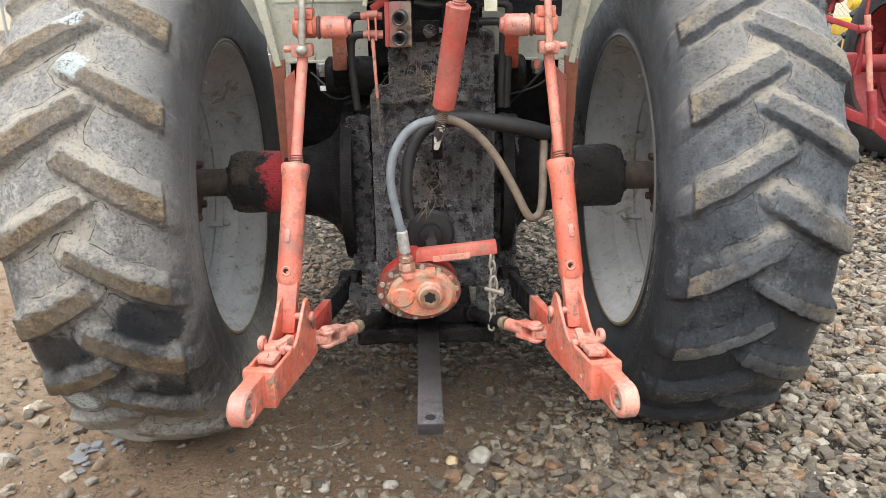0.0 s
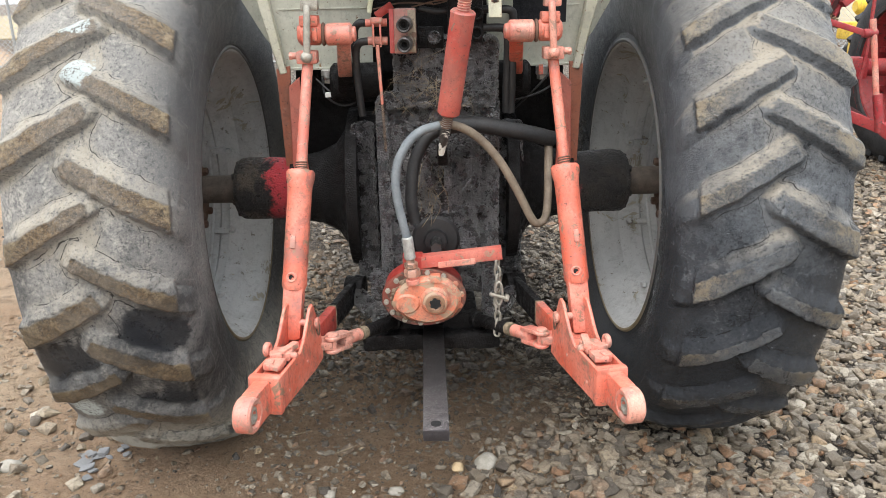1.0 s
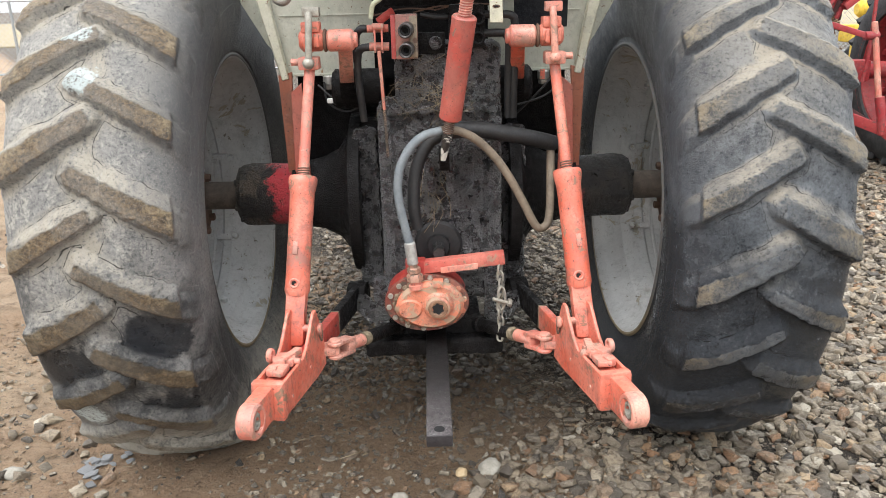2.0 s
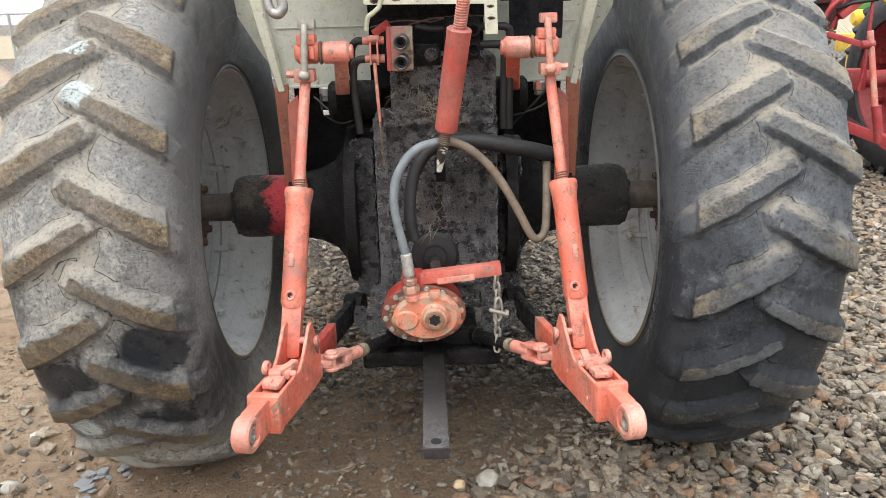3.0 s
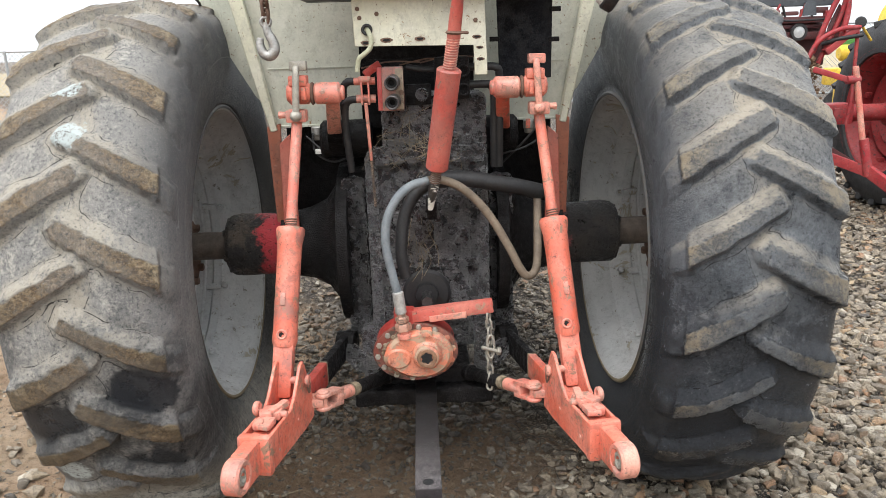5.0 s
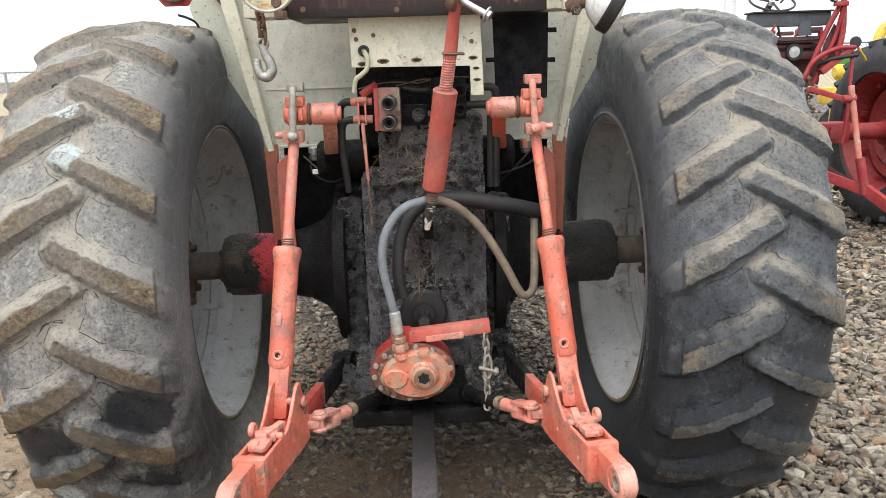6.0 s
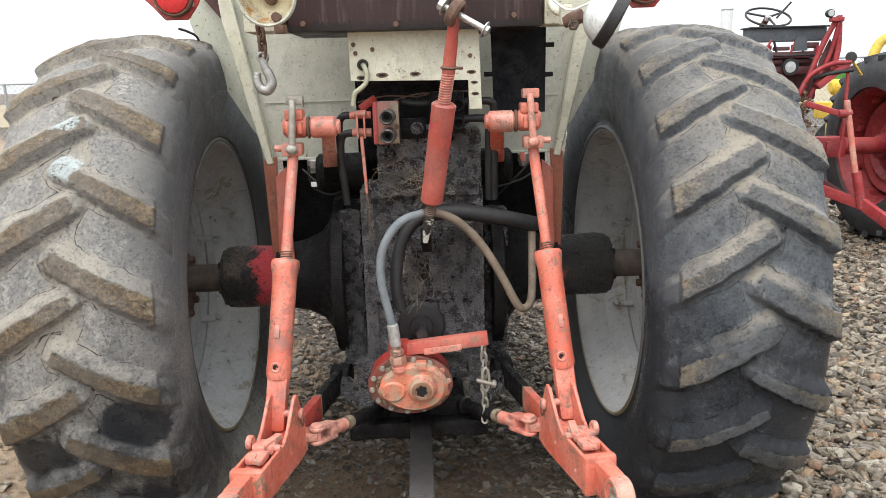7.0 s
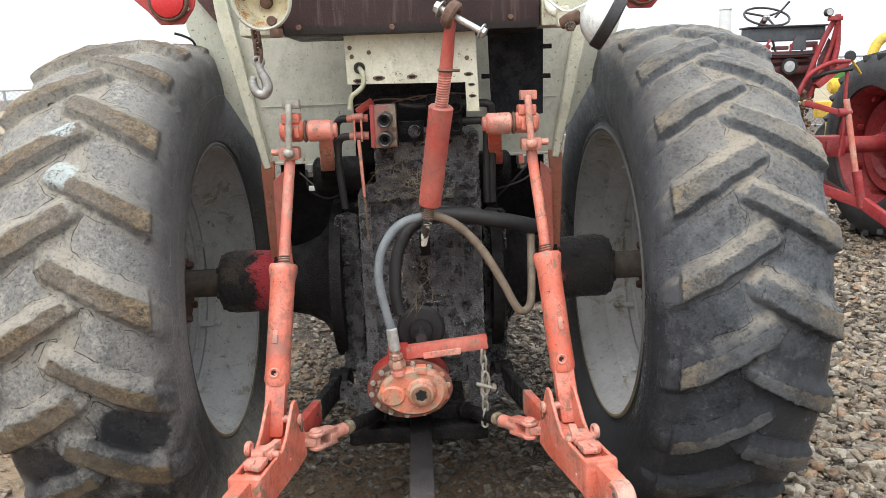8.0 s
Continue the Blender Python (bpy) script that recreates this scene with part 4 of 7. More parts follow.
part("shaft_housing", b, OIL, COVER, "round raised housing about the power take-off")
b = rough_box((0.13, -0.288, 0.9), (0.028, 0.03, 0.23), 0.006, 0.003, 0.01)
part("cast_rib", b, OIL, COVER, angle=70)
for x0, z0, x1, z1 in ((0.105, 1.0, 0.16, 1.0), (0.09, 0.968, 0.15, 0.965), (-0.1, 0.93, -0.085, 0.78), (-0.118, 0.96, -0.118, 0.82)):
    part("cast_ridge", bar((x0, -0.292, z0), (x1, -0.292, z1), 0.014, 0.014, 0.005, (0, -1, 0)), OIL, COVER)
part("ledge", rough_box((0.018, -0.285, 0.79), (0.3, 0.05, 0.02), 0.006, 0.003, 0.008), OIL, COVER, angle=70)
part("step_ledge", rough_box((0.02, -0.285, 1.125), (0.34, 0.05, 0.05), 0.006, 0.008, 0.015), OIL, COVER, angle=70)
# black sheet added so the gaps round the valves stay dark
part("valve_backing", box((0, 0.0, 1.36), (0.42, 0.04, 0.36), 0.005), OILDARK, TRACTOR, "added black backing that keeps the gap behind the valves dark")
for s in (-1, 1):
    b = rough_box((0.018 + 0.235 * s, -0.155, 0.78), (0.07, 0.05, 0.52), 0.009, 0.006, 0.015)
    for k in range(7):
        hexhead((0.018 + 0.245 * s, -0.178, 0.56 + 0.072 * k), (0, -1, 0), 0.013, 0.012, b)
    part("bolted_flange", b, OIL, HOUSING)
    b = rough_box((0.018 + 0.165 * s, -0.29, 0.8), (0.035, 0.03, 0.6), 0.007, 0.003, 0.01)
    part("cover_rib", b, OIL, COVER)
    b = rough_box((0.0 + 0.175 * s, -0.29, 0.47), (0.05, 0.09, 0.24), 0.009, 0.005, 0.015)
    rod((0.2 * s, -0.3, 0.46), (0.28 * s, -0.2, 0.5), 0.03, 16, 0.004, b)
    part("link_bracket", b, OIL, TRACTOR, "oily cast lower link bracket")
b = rough_box((-0.015, -0.33, 0.375), (0.43, 0.07, 0.055), 0.009, 0.005, 0.012)
box((-0.015, -0.2, 0.42), (0.3, 0.24, 0.06), 0.01, b)
part("drawbar_crossmember", b, OILDARK, TRACTOR, "oily drawbar cross member")
for x, z in ((-0.05, 1.0), (0.11, 0.985), (0.135, 0.905), (0.095, 0.84), (-0.055, 0.85), (-0.12, 1.12), (0.15, 1.12), (-0.05, 0.79), (0.115, 0.78)):
    part("cover_bolt", hexhead((x, -0.288, z), (0, -1, 0), 0.014, 0.022), OIL, COVER)
part("lever_arm", bar((0.135, -0.305, 0.905), (0.095, -0.305, 0.84), 0.022, 0.02, 0.003, (0, -1, 0)), OIL, COVER)
b = bar((0.045, -0.32, 0.98), (0.045, -0.32, 0.86), 0.022, 0.05, 0.005, (0, -1, 0))
bar((-0.02, -0.32, 0.98), (-0.01, -0.32, 0.87), 0.022, 0.05, 0.005, (0, -1, 0), b)
part("top_link_bracket", b, OIL, TRACTOR, "oily top link bracket")

# power take-off
b = lathe([(0, 0), (0, 0.072), (0.02, 0.074), (0.028, 0.066), (0.03, 0.036), (0.045, 0.033), (0.045, 0)], (0.005, -0.29, 0.7), (0.005, -1, 0.7), 40)
PTO = part("power_takeoff_seat", b, simple("smooth_dark_guard_rubber", (0.01, 0.0095, 0.01), (0.02, 0.019, 0.02), 14, 0.5), TRACTOR, "black round seat of the power take-off")
b = bmesh.new()
rings = []
for y in (-0.3, -0.352, -0.358, -0.374, -0.38, -0.405):
    ring = []
    for k in range(48):
        ph = 2 * math.pi * k / 48
        q = 0.0175 - (0.0025 if k % 8 < 4 else 0) - (0.004 if -0.376 < y < -0.355 else 0)
        ring.append(b.verts.new((0.005 + q * math.cos(ph), y, 0.7 + q * math.sin(ph))))
    rings.append(ring)
for r0, r1 in zip(rings, rings[1:]):
    for k in range(48):
        b.faces.new((r0[k], r0[(k + 1) % 48], r1[(k + 1) % 48], r1[k]))
b.faces.new(rings[-1])
part("splined_shaft", b, simple("greased_shaft_steel", (0.02, 0.019, 0.019), (0.055, 0.052, 0.052), 50, 0.35, 0.3), PTO, "splined power take-off shaft")

# drawbar
b = box((-0.009, -0.62, 0.407), (0.064, 0.68, 0.03), 0.004)
DRAWBAR = part("drawbar", b, BARSTEEL, TRACTOR, "flat bare steel drawbar with a pin hole")
part("pin_hole", lathe([(0, 0), (0, 0.0135), (0.002, 0.0125), (0.002, 0)], (-0.009, -0.928, 0.4215), (-0.009, -0.928, 1), 24), DARKHOLE, DRAWBAR)


def lift_arm(s):
    """Rockshaft arm, its end boss, the levelling box and lift rod down to the lower link."""
    end, piv = V(0.246 * s, -0.42, 1.32), V(0.262 * s, -0.117, 1.15)
    b = rod((0.15 * s, -0.117, 1.16), (0.31 * s, -0.117, 1.16), 0.06, 32, 0.01)
    part("rockshaft_boss", b, OILDARK, TRACTOR, "black greasy rockshaft boss")
    b = bar(end + V(-0.01 * s, 0.015, -0.004), piv.lerp(end, 0.3), 0.038, 0.046, 0.008, taper=1.12)
    arm = part("lift_arm", b, FADED if s < 0 else CORAL, TRACTOR, "red painted hydraulic lift arm")
    part("arm_root", bar(piv + V(0, 0.0, -0.02), piv.lerp(end, 0.36), 0.054, 0.064, 0.012, taper=0.84), OILDARK, arm, "oil-blackened root of the arm")
    b = rod(end - V(0.036, 0, 0), end + V(0.036, 0, 0), 0.0295, 32, 0.006)
    rod(end - V(0.046 * s, 0, 0), end - V(0.03 * s, 0, 0), 0.02, 20, 0.003, b)
    hexhead(end + V(-0.01, -0.028, 0.004), (0, -1, 0), 0.006, 0.005, b)
    part("arm_eye", b, FADED, arm, "faded pink painted arm eye")
    part("thrust_ring", tube_ring(end + V(0.037 * s, 0, 0), end + V(0.045 * s, 0, 0), 0.031, 0.018), RUSTY, arm)

    # swivel block at the head of the lift rod
    k = V(0.322 * s, -0.425, 1.322)
    b = rod(k - V(0.033, 0, 0), k + V(0.033, 0, 0), 0.03, 28, 0.009)
    box(k + V(0, -0.004, 0.034), (0.05, 0.05, 0.028), 0.006, b)
    box(k + V(-0.012, -0.03, -0.004), (0.014, 0.02, 0.034), 0.005, b)
    box(k + V(0.016, -0.03, 0.0), (0.014, 0.02, 0.034), 0.005, b)
    rodset = part("lift_rod_head", b, CORAL, TRACTOR, "coral red swivel head of the lift rod")
    top = CHAINMETAL if s < 0 else FADED
    b = box(k + V(0.004, -0.012, 0.073), (0.046, 0.034, 0.026), 0.005)
    part("adjusting_head", b, top, rodset, "square adjusting head")
    b = tube([k + V(0.0, -0.034, 0.07), k + V(0.0, -0.043, 0.05), k + V(0.003 * s, -0.046, 0.0), k + V(0.007 * s, -0.044, -0.052)], 0.0095, 12, 6)
    join(b, lathe([(-0.016, 0), (-0.014, 0.008), (-0.007, 0.0145), (0, 0.0165), (0.007, 0.0145), (0.014, 0.008), (0.016, 0)], k + V(0.008 * s, -0.044, -0.058), k + V(0.008 * s, -0.044, 1), 20))
    part("crank_handle", b, top, rodset, "bent crank handle with a ball end")
    c = V(0.333 * s, -0.43, 1.262)
    b = box(c, (0.056, 0.05, 0.034), 0.006)
    rod(c + V(0.025 * s, -0.008, 0.004), c + V(0.043 * s, -0.008, 0.004), 0.009, 12, 0.003, b)
    hexhead(c + V(0.04 * s, -0.008, 0.004), (s, 0, 0), 0.011, 0.008, b)
    part("clamp_block", b, FADED, rodset, "clamp block")

    bot = V(0.388 * s, -0.668, 0.59)
    line = bot - c
    knee = c + line * 0.43
    part("lift_rod", rod(c + V(0, 0, -0.01), knee + line * 0.02, 0.0148, 20), FADED if s < 0 else CORAL, TRACTOR, "slim red lift rod with rubbed paint")
    part("rod_thread", coil(knee - line.normalized() * 0.022, knee + line.normalized() * 0.004, 0.0148, 4, 0.0022), RUSTY, rodset)
    n = line.length * 0.57
    pr = [(0, 0), (0, 0.034), (0.006, 0.0385), (0.02, 0.0385), (0.045, 0.0335), (0.09, 0.0325), (n - 0.13, 0.0325), (n - 0.1, 0.034), (n - 0.085, 0.029), (n - 0.085, 0)]
    sleeve = part("lift_rod_sleeve", lathe(pr, knee, bot, 36), CORAL, TRACTOR, "thick coral red lift rod sleeve")
    ln = line.normalized()
    b = bar(bot - ln * 0.105, bot + ln * 0.05, 0.056, 0.046, 0.014, (0, -1, 0))
    part("sleeve_tongue", b, CORAL, sleeve)
    f = frame_on(knee, bot, (0, -1, 0))
    hole = f @ V(-0.004, 0.032, n - 0.118)
    nrm = (f.to_3x3() @ V(0, 1, 0)).normalized()
    part("pin_boss", tube_ring(hole - nrm * 0.006, hole + nrm * 0.005, 0.0145, 0.0075, 24), FADED, sleeve)
    part("boss_hole", rod(hole - nrm * 0.006, hole + nrm * 0.001, 0.008, 16), DARKHOLE, sleeve)
    mid = f @ V(0.006 * s, 0.031, n * 0.48)
    part("grease_boss", box((0, 0, 0), (0.014, 0.01, 0.034), 0.003, None, Matrix.Translation(mid) @ f.to_3x3().to_4x4()), FADED, sleeve, "chipped weld boss")


def lower_link(s):
    piv, end = V(0.262 * s, -0.2, 0.5), V(0.42 * s, -1.04, 0.523)
    d = (end - piv).normalized()
    n = (end - piv).length
    out = V(s, 0, 0) - d * d.x * s
    out.normalize()
    up = d.cross(out) if d.cross(out).z > 0 else -d.cross(out)

    def on(t, o=0.0, h=0.0):
        return piv + d * (n * t) + out * o + up * h

    b = bar(on(-0.05), on(0.3), 0.024, 0.072, 0.006)
    join(b, rod(on(0, -0.03), on(0, 0.03), 0.042, 24))
    part("link_root", b, OILDARK, TRACTOR, "oil-blackened front of the lower link")
    LINK = part("lower_link", bar(on(0.3), on(0.66), 0.025, 0.072, 0.005), RED if s < 0 else CORAL, TRACTOR, "red flat-bar lower link arm")
    part("grease_edge", bar(on(0.293), on(0.307), 0.0265, 0.0735, 0.005), simple_grease, LINK, "ragged pale edge of the grease")
    # telescoping end: hollow box, wear band and ball end
    b = bar(on(0.56, 0.01, -0.004), on(0.86, 0.01, -0.004), 0.056, 0.07, 0.006)
    bar(on(0.655, 0.01, 0.034), on(0.7, 0.01, 0.03), 0.054, 0.014, 0.004, bm=b)
    boxpart = part("link_housing", b, CORAL, LINK, "coral red box housing of the link end", 30)
    part("wear_band", bar(on(0.862, 0.01, 0.0), on(0.895, 0.01, 0.0), 0.081, 0.097, 0.008), CORAL, LINK, "rubbed pink wear band")
    b = bar(on(0.88, 0.014), on(0.985, 0.014), 0.04, 0.082, 0.008)
    part("end_tongue", b, CORAL, LINK)
    eye = on(1.0, 0.014)
    part("end_eye", tube_ring(eye - out * 0.021, eye + out * 0.021, 0.0415, 0.024, 40, None, 0.005), FADED, LINK, "rounded ball end with worn pale paint")
    ball = [(-0.017, 0.0135), (-0.017, 0.0185), (-0.01, 0.0225), (0, 0.0245), (0.01, 0.0225), (0.017, 0.0185), (0.017, 0.0135), (-0.017, 0.0135)]
    part("end_ball", lathe(ball, eye, eye + out, 28), CHAINMETAL, LINK, "bare steel swivel ball")
    # upright cheeks that hold the foot of the lift rod
    for o in (-0.024, 0.044):
        m = Matrix((d, up, out)).transposed().to_4x4()
        m.translation = on(0.62, o)
        part("cheek_plate", plate([(-0.09, -0.046), (-0.085, 0.02), (-0.045, 0.115), (-0.032, 0.135), (-0.012, 0.13), (0.045, 0.066), (0.075, 0.046), (0.21, 0.046), (0.21, -0.044), (-0.02, -0.052)], 0.009, m, 0.002), CORAL, LINK, "upright coral cheek plate")
    pin = on(0.575, 0.01, 0.078)
    b = rod(pin - out * 0.042, pin + out * 0.045, 0.01, 20)
    rod(pin - out * 0.05, pin - out * 0.038, 0.0155, 20, 0.004, b)
    part("rod_pin", b, FADED, LINK)
    part("hitch_clip", tube([pin - out * 0.046 + up * 0.012, pin - out * 0.05 - up * 0.012, pin - out * 0.047 - up * 0.034, pin - out * 0.04 - up * 0.012], 0.0022, 6, 6), RUSTY, LINK, "wire clip through the pin")
    # latch on top
    turn = frame_on((0, 0, 0), d, up).to_3x3().to_4x4()

    def lump(t, o, h, size, spin=0.0, bm=None):
        return box((0, 0, 0), size, min(size) * 0.28, bm, Matrix.Translation(on(t, o, h)) @ turn @ Matrix.Rotation(spin, 4, "Y"))

    b = lump(0.735, 0.012, 0.048, (0.05, 0.022, 0.05), 0.12)
    lump(0.722, 0.0, 0.058, (0.02, 0.016, 0.07), -0.25, b)
    lump(0.76, 0.022, 0.056, (0.03, 0.014, 0.035), 0.4, b)
    rod(on(0.745, -0.03, 0.05), on(0.745, 0.05, 0.05), 0.009, 14, 0.003, b)
    part("latch", b, FADED, LINK, "worn latch of the telescoping end")
    b = lump(0.8, 0.012, 0.046, (0.046, 0.018, 0.045))
    lump(0.815, 0.02, 0.053, (0.022, 0.014, 0.028), 0.2, b)
    lump(0.83, 0.004, 0.05, (0.034, 0.012, 0.018), -0.3, b)
    part("latch_block", b, FADED, LINK, "chipped stop block of the latch")
    for t, o in ((0.77, 0.0), (0.785, 0.024)):
        part("latch_slot", lump(t, o, 0.036, (0.016, 0.01, 0.022)), DARKHOLE, LINK)
    ringp = on(0.75, 0.046, 0.064)
    part("latch_eye", tube_ring(ringp - out * 0.007, ringp + out * 0.007, 0.0185, 0.009, 24), FADED, LINK)
    for t, h in ((0.66, 0.0), (0.82, -0.012)):
        part("rivet", rod(on(t, -0.03, h), on(t, -0.024, h), 0.006, 12, 0.002), FADED, LINK)
    # stabiliser from the cross member to the link
    a, z = V(0.125 * s, -0.31, 0.43), on(0.5, -0.052, -0.008)
    sd = (z - a).normalized()
    b = rod(a, a + sd * 0.2, 0.02, 20)
    rod(a + sd * 0.0, a + sd * 0.03, 0.026, 20, 0.004, b)
    stab = part("stabiliser_bar", b, OILDARK, TRACTOR, "black and red adjustable stabiliser bar")
    part("pale_collar", lathe([(0, 0.0), (0, 0.0195), (0.012, 0.0205), (0.028, 0.019), (0.028, 0)], a + sd * 0.195, z, 20), simple_grease, stab)
    ln = (z - a).length
    part("red_sleeve", rod(a + sd * 0.23, a + sd * (ln - 0.05), 0.0185, 20), FADED, stab)
    b = bmesh.new()
    for h in (-0.019, 0.019):
        bar(a + sd * (ln - 0.075) + V(0, 0, h), z + V(0, 0, h), 0.036, 0.011, 0.003, bm=b)
        rod(z + V(0, 0, h - 0.0055), z + V(0, 0, h + 0.0055), 0.0225, 22, 0.003, b)
    bar(a + sd * (ln - 0.08), a + sd * (ln - 0.045), 0.034, 0.046, 0.005, bm=b)
    part("clevis", b, FADED, stab, "red clevis")
    b = rod(z + V(0, 0, -0.03), z + V(0, 0, 0.028), 0.012, 16)
    rod(z + V(0, 0, 0.022), z + V(0, 0, 0.03), 0.017, 16, 0.003, b)
    part("clevis_pin", b, FADED, stab)
    part("stabiliser_lug", box(z + out * 0.022, (0.05, 0.05, 0.024), 0.006), FADED, LINK)


simple_grease = simple("pale_grease_edge", (0.1, 0.078, 0.05), (0.3, 0.24, 0.16), 60, 0.7)
for side in (-1, 1):
    lift_arm(side)
    lower_link(side)

# top link
PALESHANK = painted("dark_shank_with_pale_rub", (0.02, 0.018, 0.017), (0.04, 0.035, 0.03), (0.6, 0.58, 0.52), 1.3, 0.4, 14.0)
t0, t1, t2, t3, t4, t5 = V(0.024, -0.425, 0.985), V(0.041, -0.452, 1.085), V(0.045, -0.46, 1.105), V(0.085, -0.53, 1.377), V(0.099, -0.555, 1.466), V(0.114, -0.585, 1.585)
body_dir = (t3 - t2).normalized()
nb = (t3 - t2).length
TOP = part("top_link", lathe([(0, 0), (0, 0.026), (0.005, 0.031), (nb - 0.02, 0.032), (nb - 0.004, 0.033), (nb, 0.029), (nb, 0)], t2, t3, 32), painted("scuffed_red_paint", (0.4, 0.06, 0.045), (0.47, 0.14, 0.105), (0.2, 0.12, 0.09), 0.6, 0.45, 38.0), TRACTOR, "red threaded top link held upright")
part("lower_screw", rod(t1 - body_dir * 0.02, t2 + body_dir * 0.01, 0.014, 16), STEEL, TOP)
part("lower_thread", coil(t1 - body_dir * 0.02, t2, 0.0135, 7, 0.0022), RUSTY, TOP, "rusty screw thread")
part("lower_shank", lathe([(0, 0), (0, 0.008), (0.03, 0.013), (0.075, 0.0165), (0.09, 0.015), (0.09, 0)], t0, t1, 20, squash=0.7), PALESHANK, TOP, "shank rubbed to pale metal")
part("upper_screw", rod(t3 - body_dir * 0.01, t4 + body_dir * 0.01, 0.0165, 16), TOP.data.materials[0], TOP)
part("upper_thread", coil(t3, t4 - body_dir * 0.012, 0.0162, 12, 0.0019), FADED, TOP, "rusty screw thread")
part("upper_rod", lathe([(0, 0), (0, 0.0175), (0.06, 0.0165), (0.1, 0.0145), (0.13, 0.015), (0.15, 0.013), (0.15, 0)], t4 - body_dir * 0.012, t5, 24), TOP.data.materials[0], TOP, "red upper rod")
part("stop_ring", lathe([(0.0, 0.019), (0.004, 0.0235), (0.008, 0.019), (0.004, 0.016), (0.0, 0.019)], t4 + V(0, 0, -0.003), t4 + V(0.05, -0.1, 1), 24), RUSTY, TOP)
part("ring_pin", rod(t4 + V(0.015, -0.01, 0), t4 + V(0.036, -0.01, -0.001), 0.004, 10), RUSTY, TOP)
bolt_dir = V(0.82, -0.28, -0.5).normalized()
eye_c = V(0.117, -0.59, 1.599)
part("top_eye", tube_ring(eye_c - bolt_dir * 0.014, eye_c + bolt_dir * 0.014, 0.036, 0.016, 32, None, 0.006), RUSTY, TOP, "worn brown top link eye")
b = rod(eye_c - bolt_dir * 0.04, eye_c + bolt_dir * 0.085, 0.0085, 16)
hexhead(eye_c - bolt_dir * 0.034, -bolt_dir, 0.015, 0.014, b)
rod(eye_c - bolt_dir * 0.034, eye_c - bolt_dir * 0.03, 0.022, 24, 0.001, b)
rod(eye_c + bolt_dir * 0.085, eye_c + bolt_dir * 0.089, 0.021, 24, 0.001, b)
hexhead(eye_c + bolt_dir * 0.089, bolt_dir, 0.014, 0.009, b)
part("bolt", b, ZINC, TOP, "bright zinc bolt with washers")
b = bar((0.03, -0.35, 0.95), t0 + V(0.002, 0.0, 0.03), 0.03, 0.03, 0.006)
part("top_link_foot", b, OILDARK, TOP)

# spool valves and pipes above the housing
COUPLER = simple("dark_coupling_steel", (0.05, 0.046, 0.045), (0.12, 0.112, 0.108), 60, 0.35, 0.4)
b = box((-0.069, -0.33, 1.322), (0.062, 0.07, 0.122), 0.006)
VALVE = part("spool_valve", b, painted("greasy_pinkish_paint", (0.3, 0.115, 0.09), (0.33, 0.19, 0.145), (0.13, 0.1, 0.075), 1.1, 0.4, 20.0, grime=0.8), TRACTOR, "greasy red spool valve block with two couplings")
part("valve_end_plate", box((-0.106, -0.325, 1.322), (0.014, 0.06, 0.12), 0.003), painted("oil_stained_red_paint", (0.4, 0.05, 0.045), (0.45, 0.12, 0.1), (0.13, 0.08, 0.065), 0.6, 0.4, 20.0), VALVE, "red end plate")
part("stained_face", box((-0.05, -0.366, 1.322), (0.022, 0.004, 0.112), 0.0015), painted("tan_grease_film", (0.2, 0.16, 0.11), (0.27, 0.21, 0.15), (0.1, 0.07, 0.05), 0.8, 0.5, 25.0), VALVE, "tan greasy side of the valve face")
for z in (1.343, 1.29):
    b = tube_ring((-0.066, -0.36, z), (-0.072, -0.405, z - 0.004), 0.0205, 0.0145, 28)
    part("coupling", b, COUPLER, VALVE, "greasy hydraulic coupling")
    part("coupling_bore", tube_ring((-0.067, -0.362, z), (-0.0715, -0.398, z - 0.0035), 0.0142, 0.009, 24, None, 0.001), DARKHOLE, VALVE)
    part("coupling_plug", rod((-0.067, -0.362, z), (-0.07, -0.385, z - 0.002), 0.0095, 16), OILDARK, VALVE)
part("valve_bolt", hexhead((-0.045, -0.364, 1.312), (0, -1, 0), 0.008, 0.006), RUSTY, VALVE)
b = box((0.1, -0.3, 1.345), (0.1, 0.06, 0.12), 0.008)
VALVE2 = part("spool_valve", b, OILDARK, TRACTOR, "black oily spool valve block with couplings")
for z in (1.365, 1.312):
    part("coupling", tube_ring((0.132, -0.325, z), (0.132, -0.346, z), 0.019, 0.012, 28), OILDARK, VALVE2)
part("valve_cap", lathe([(0, 0), (0, 0.018), (0.012, 0.02), (0.03, 0.017), (0.03, 0)], (0.012, -0.29, 1.3), (0.012, -1, 1.3), 16), OIL, VALVE2)
part("cap_plate", box((-0.005, -0.28, 1.3), (0.09, 0.03, 0.06), 0.006), OILDARK, VALVE2)
b = tube([(-0.12, -0.33, 1.345), (-0.16, -0.33, 1.345), (-0.18, -0.33, 1.345)], 0.011, 12, 4)
tube([(-0.12, -0.33, 1.295), (-0.16, -0.33, 1.296), (-0.175, -0.33, 1.296)], 0.012, 12, 4, b)
part("valve_pipe", b, FADED, VALVE, "pink painted pipe stubs")
part("black_pipe", tube([(-0.17, -0.33, 1.296), (-0.2, -0.325, 1.29), (-0.212, -0.315, 1.26), (-0.212, -0.3, 1.18), (-0.205, -0.28, 1.08)], 0.011, 12, 8), HOSEBLACK, TRACTOR, "black steel pipe")
part("black_pipe", tube([(-0.18, -0.32, 1.345), (-0.2, -0.315, 1.343), (-0.215, -0.3, 1.32), (-0.216, -0.29, 1.25)], 0.011, 12, 8), HOSEBLACK, TRACTOR, "black steel pipe")
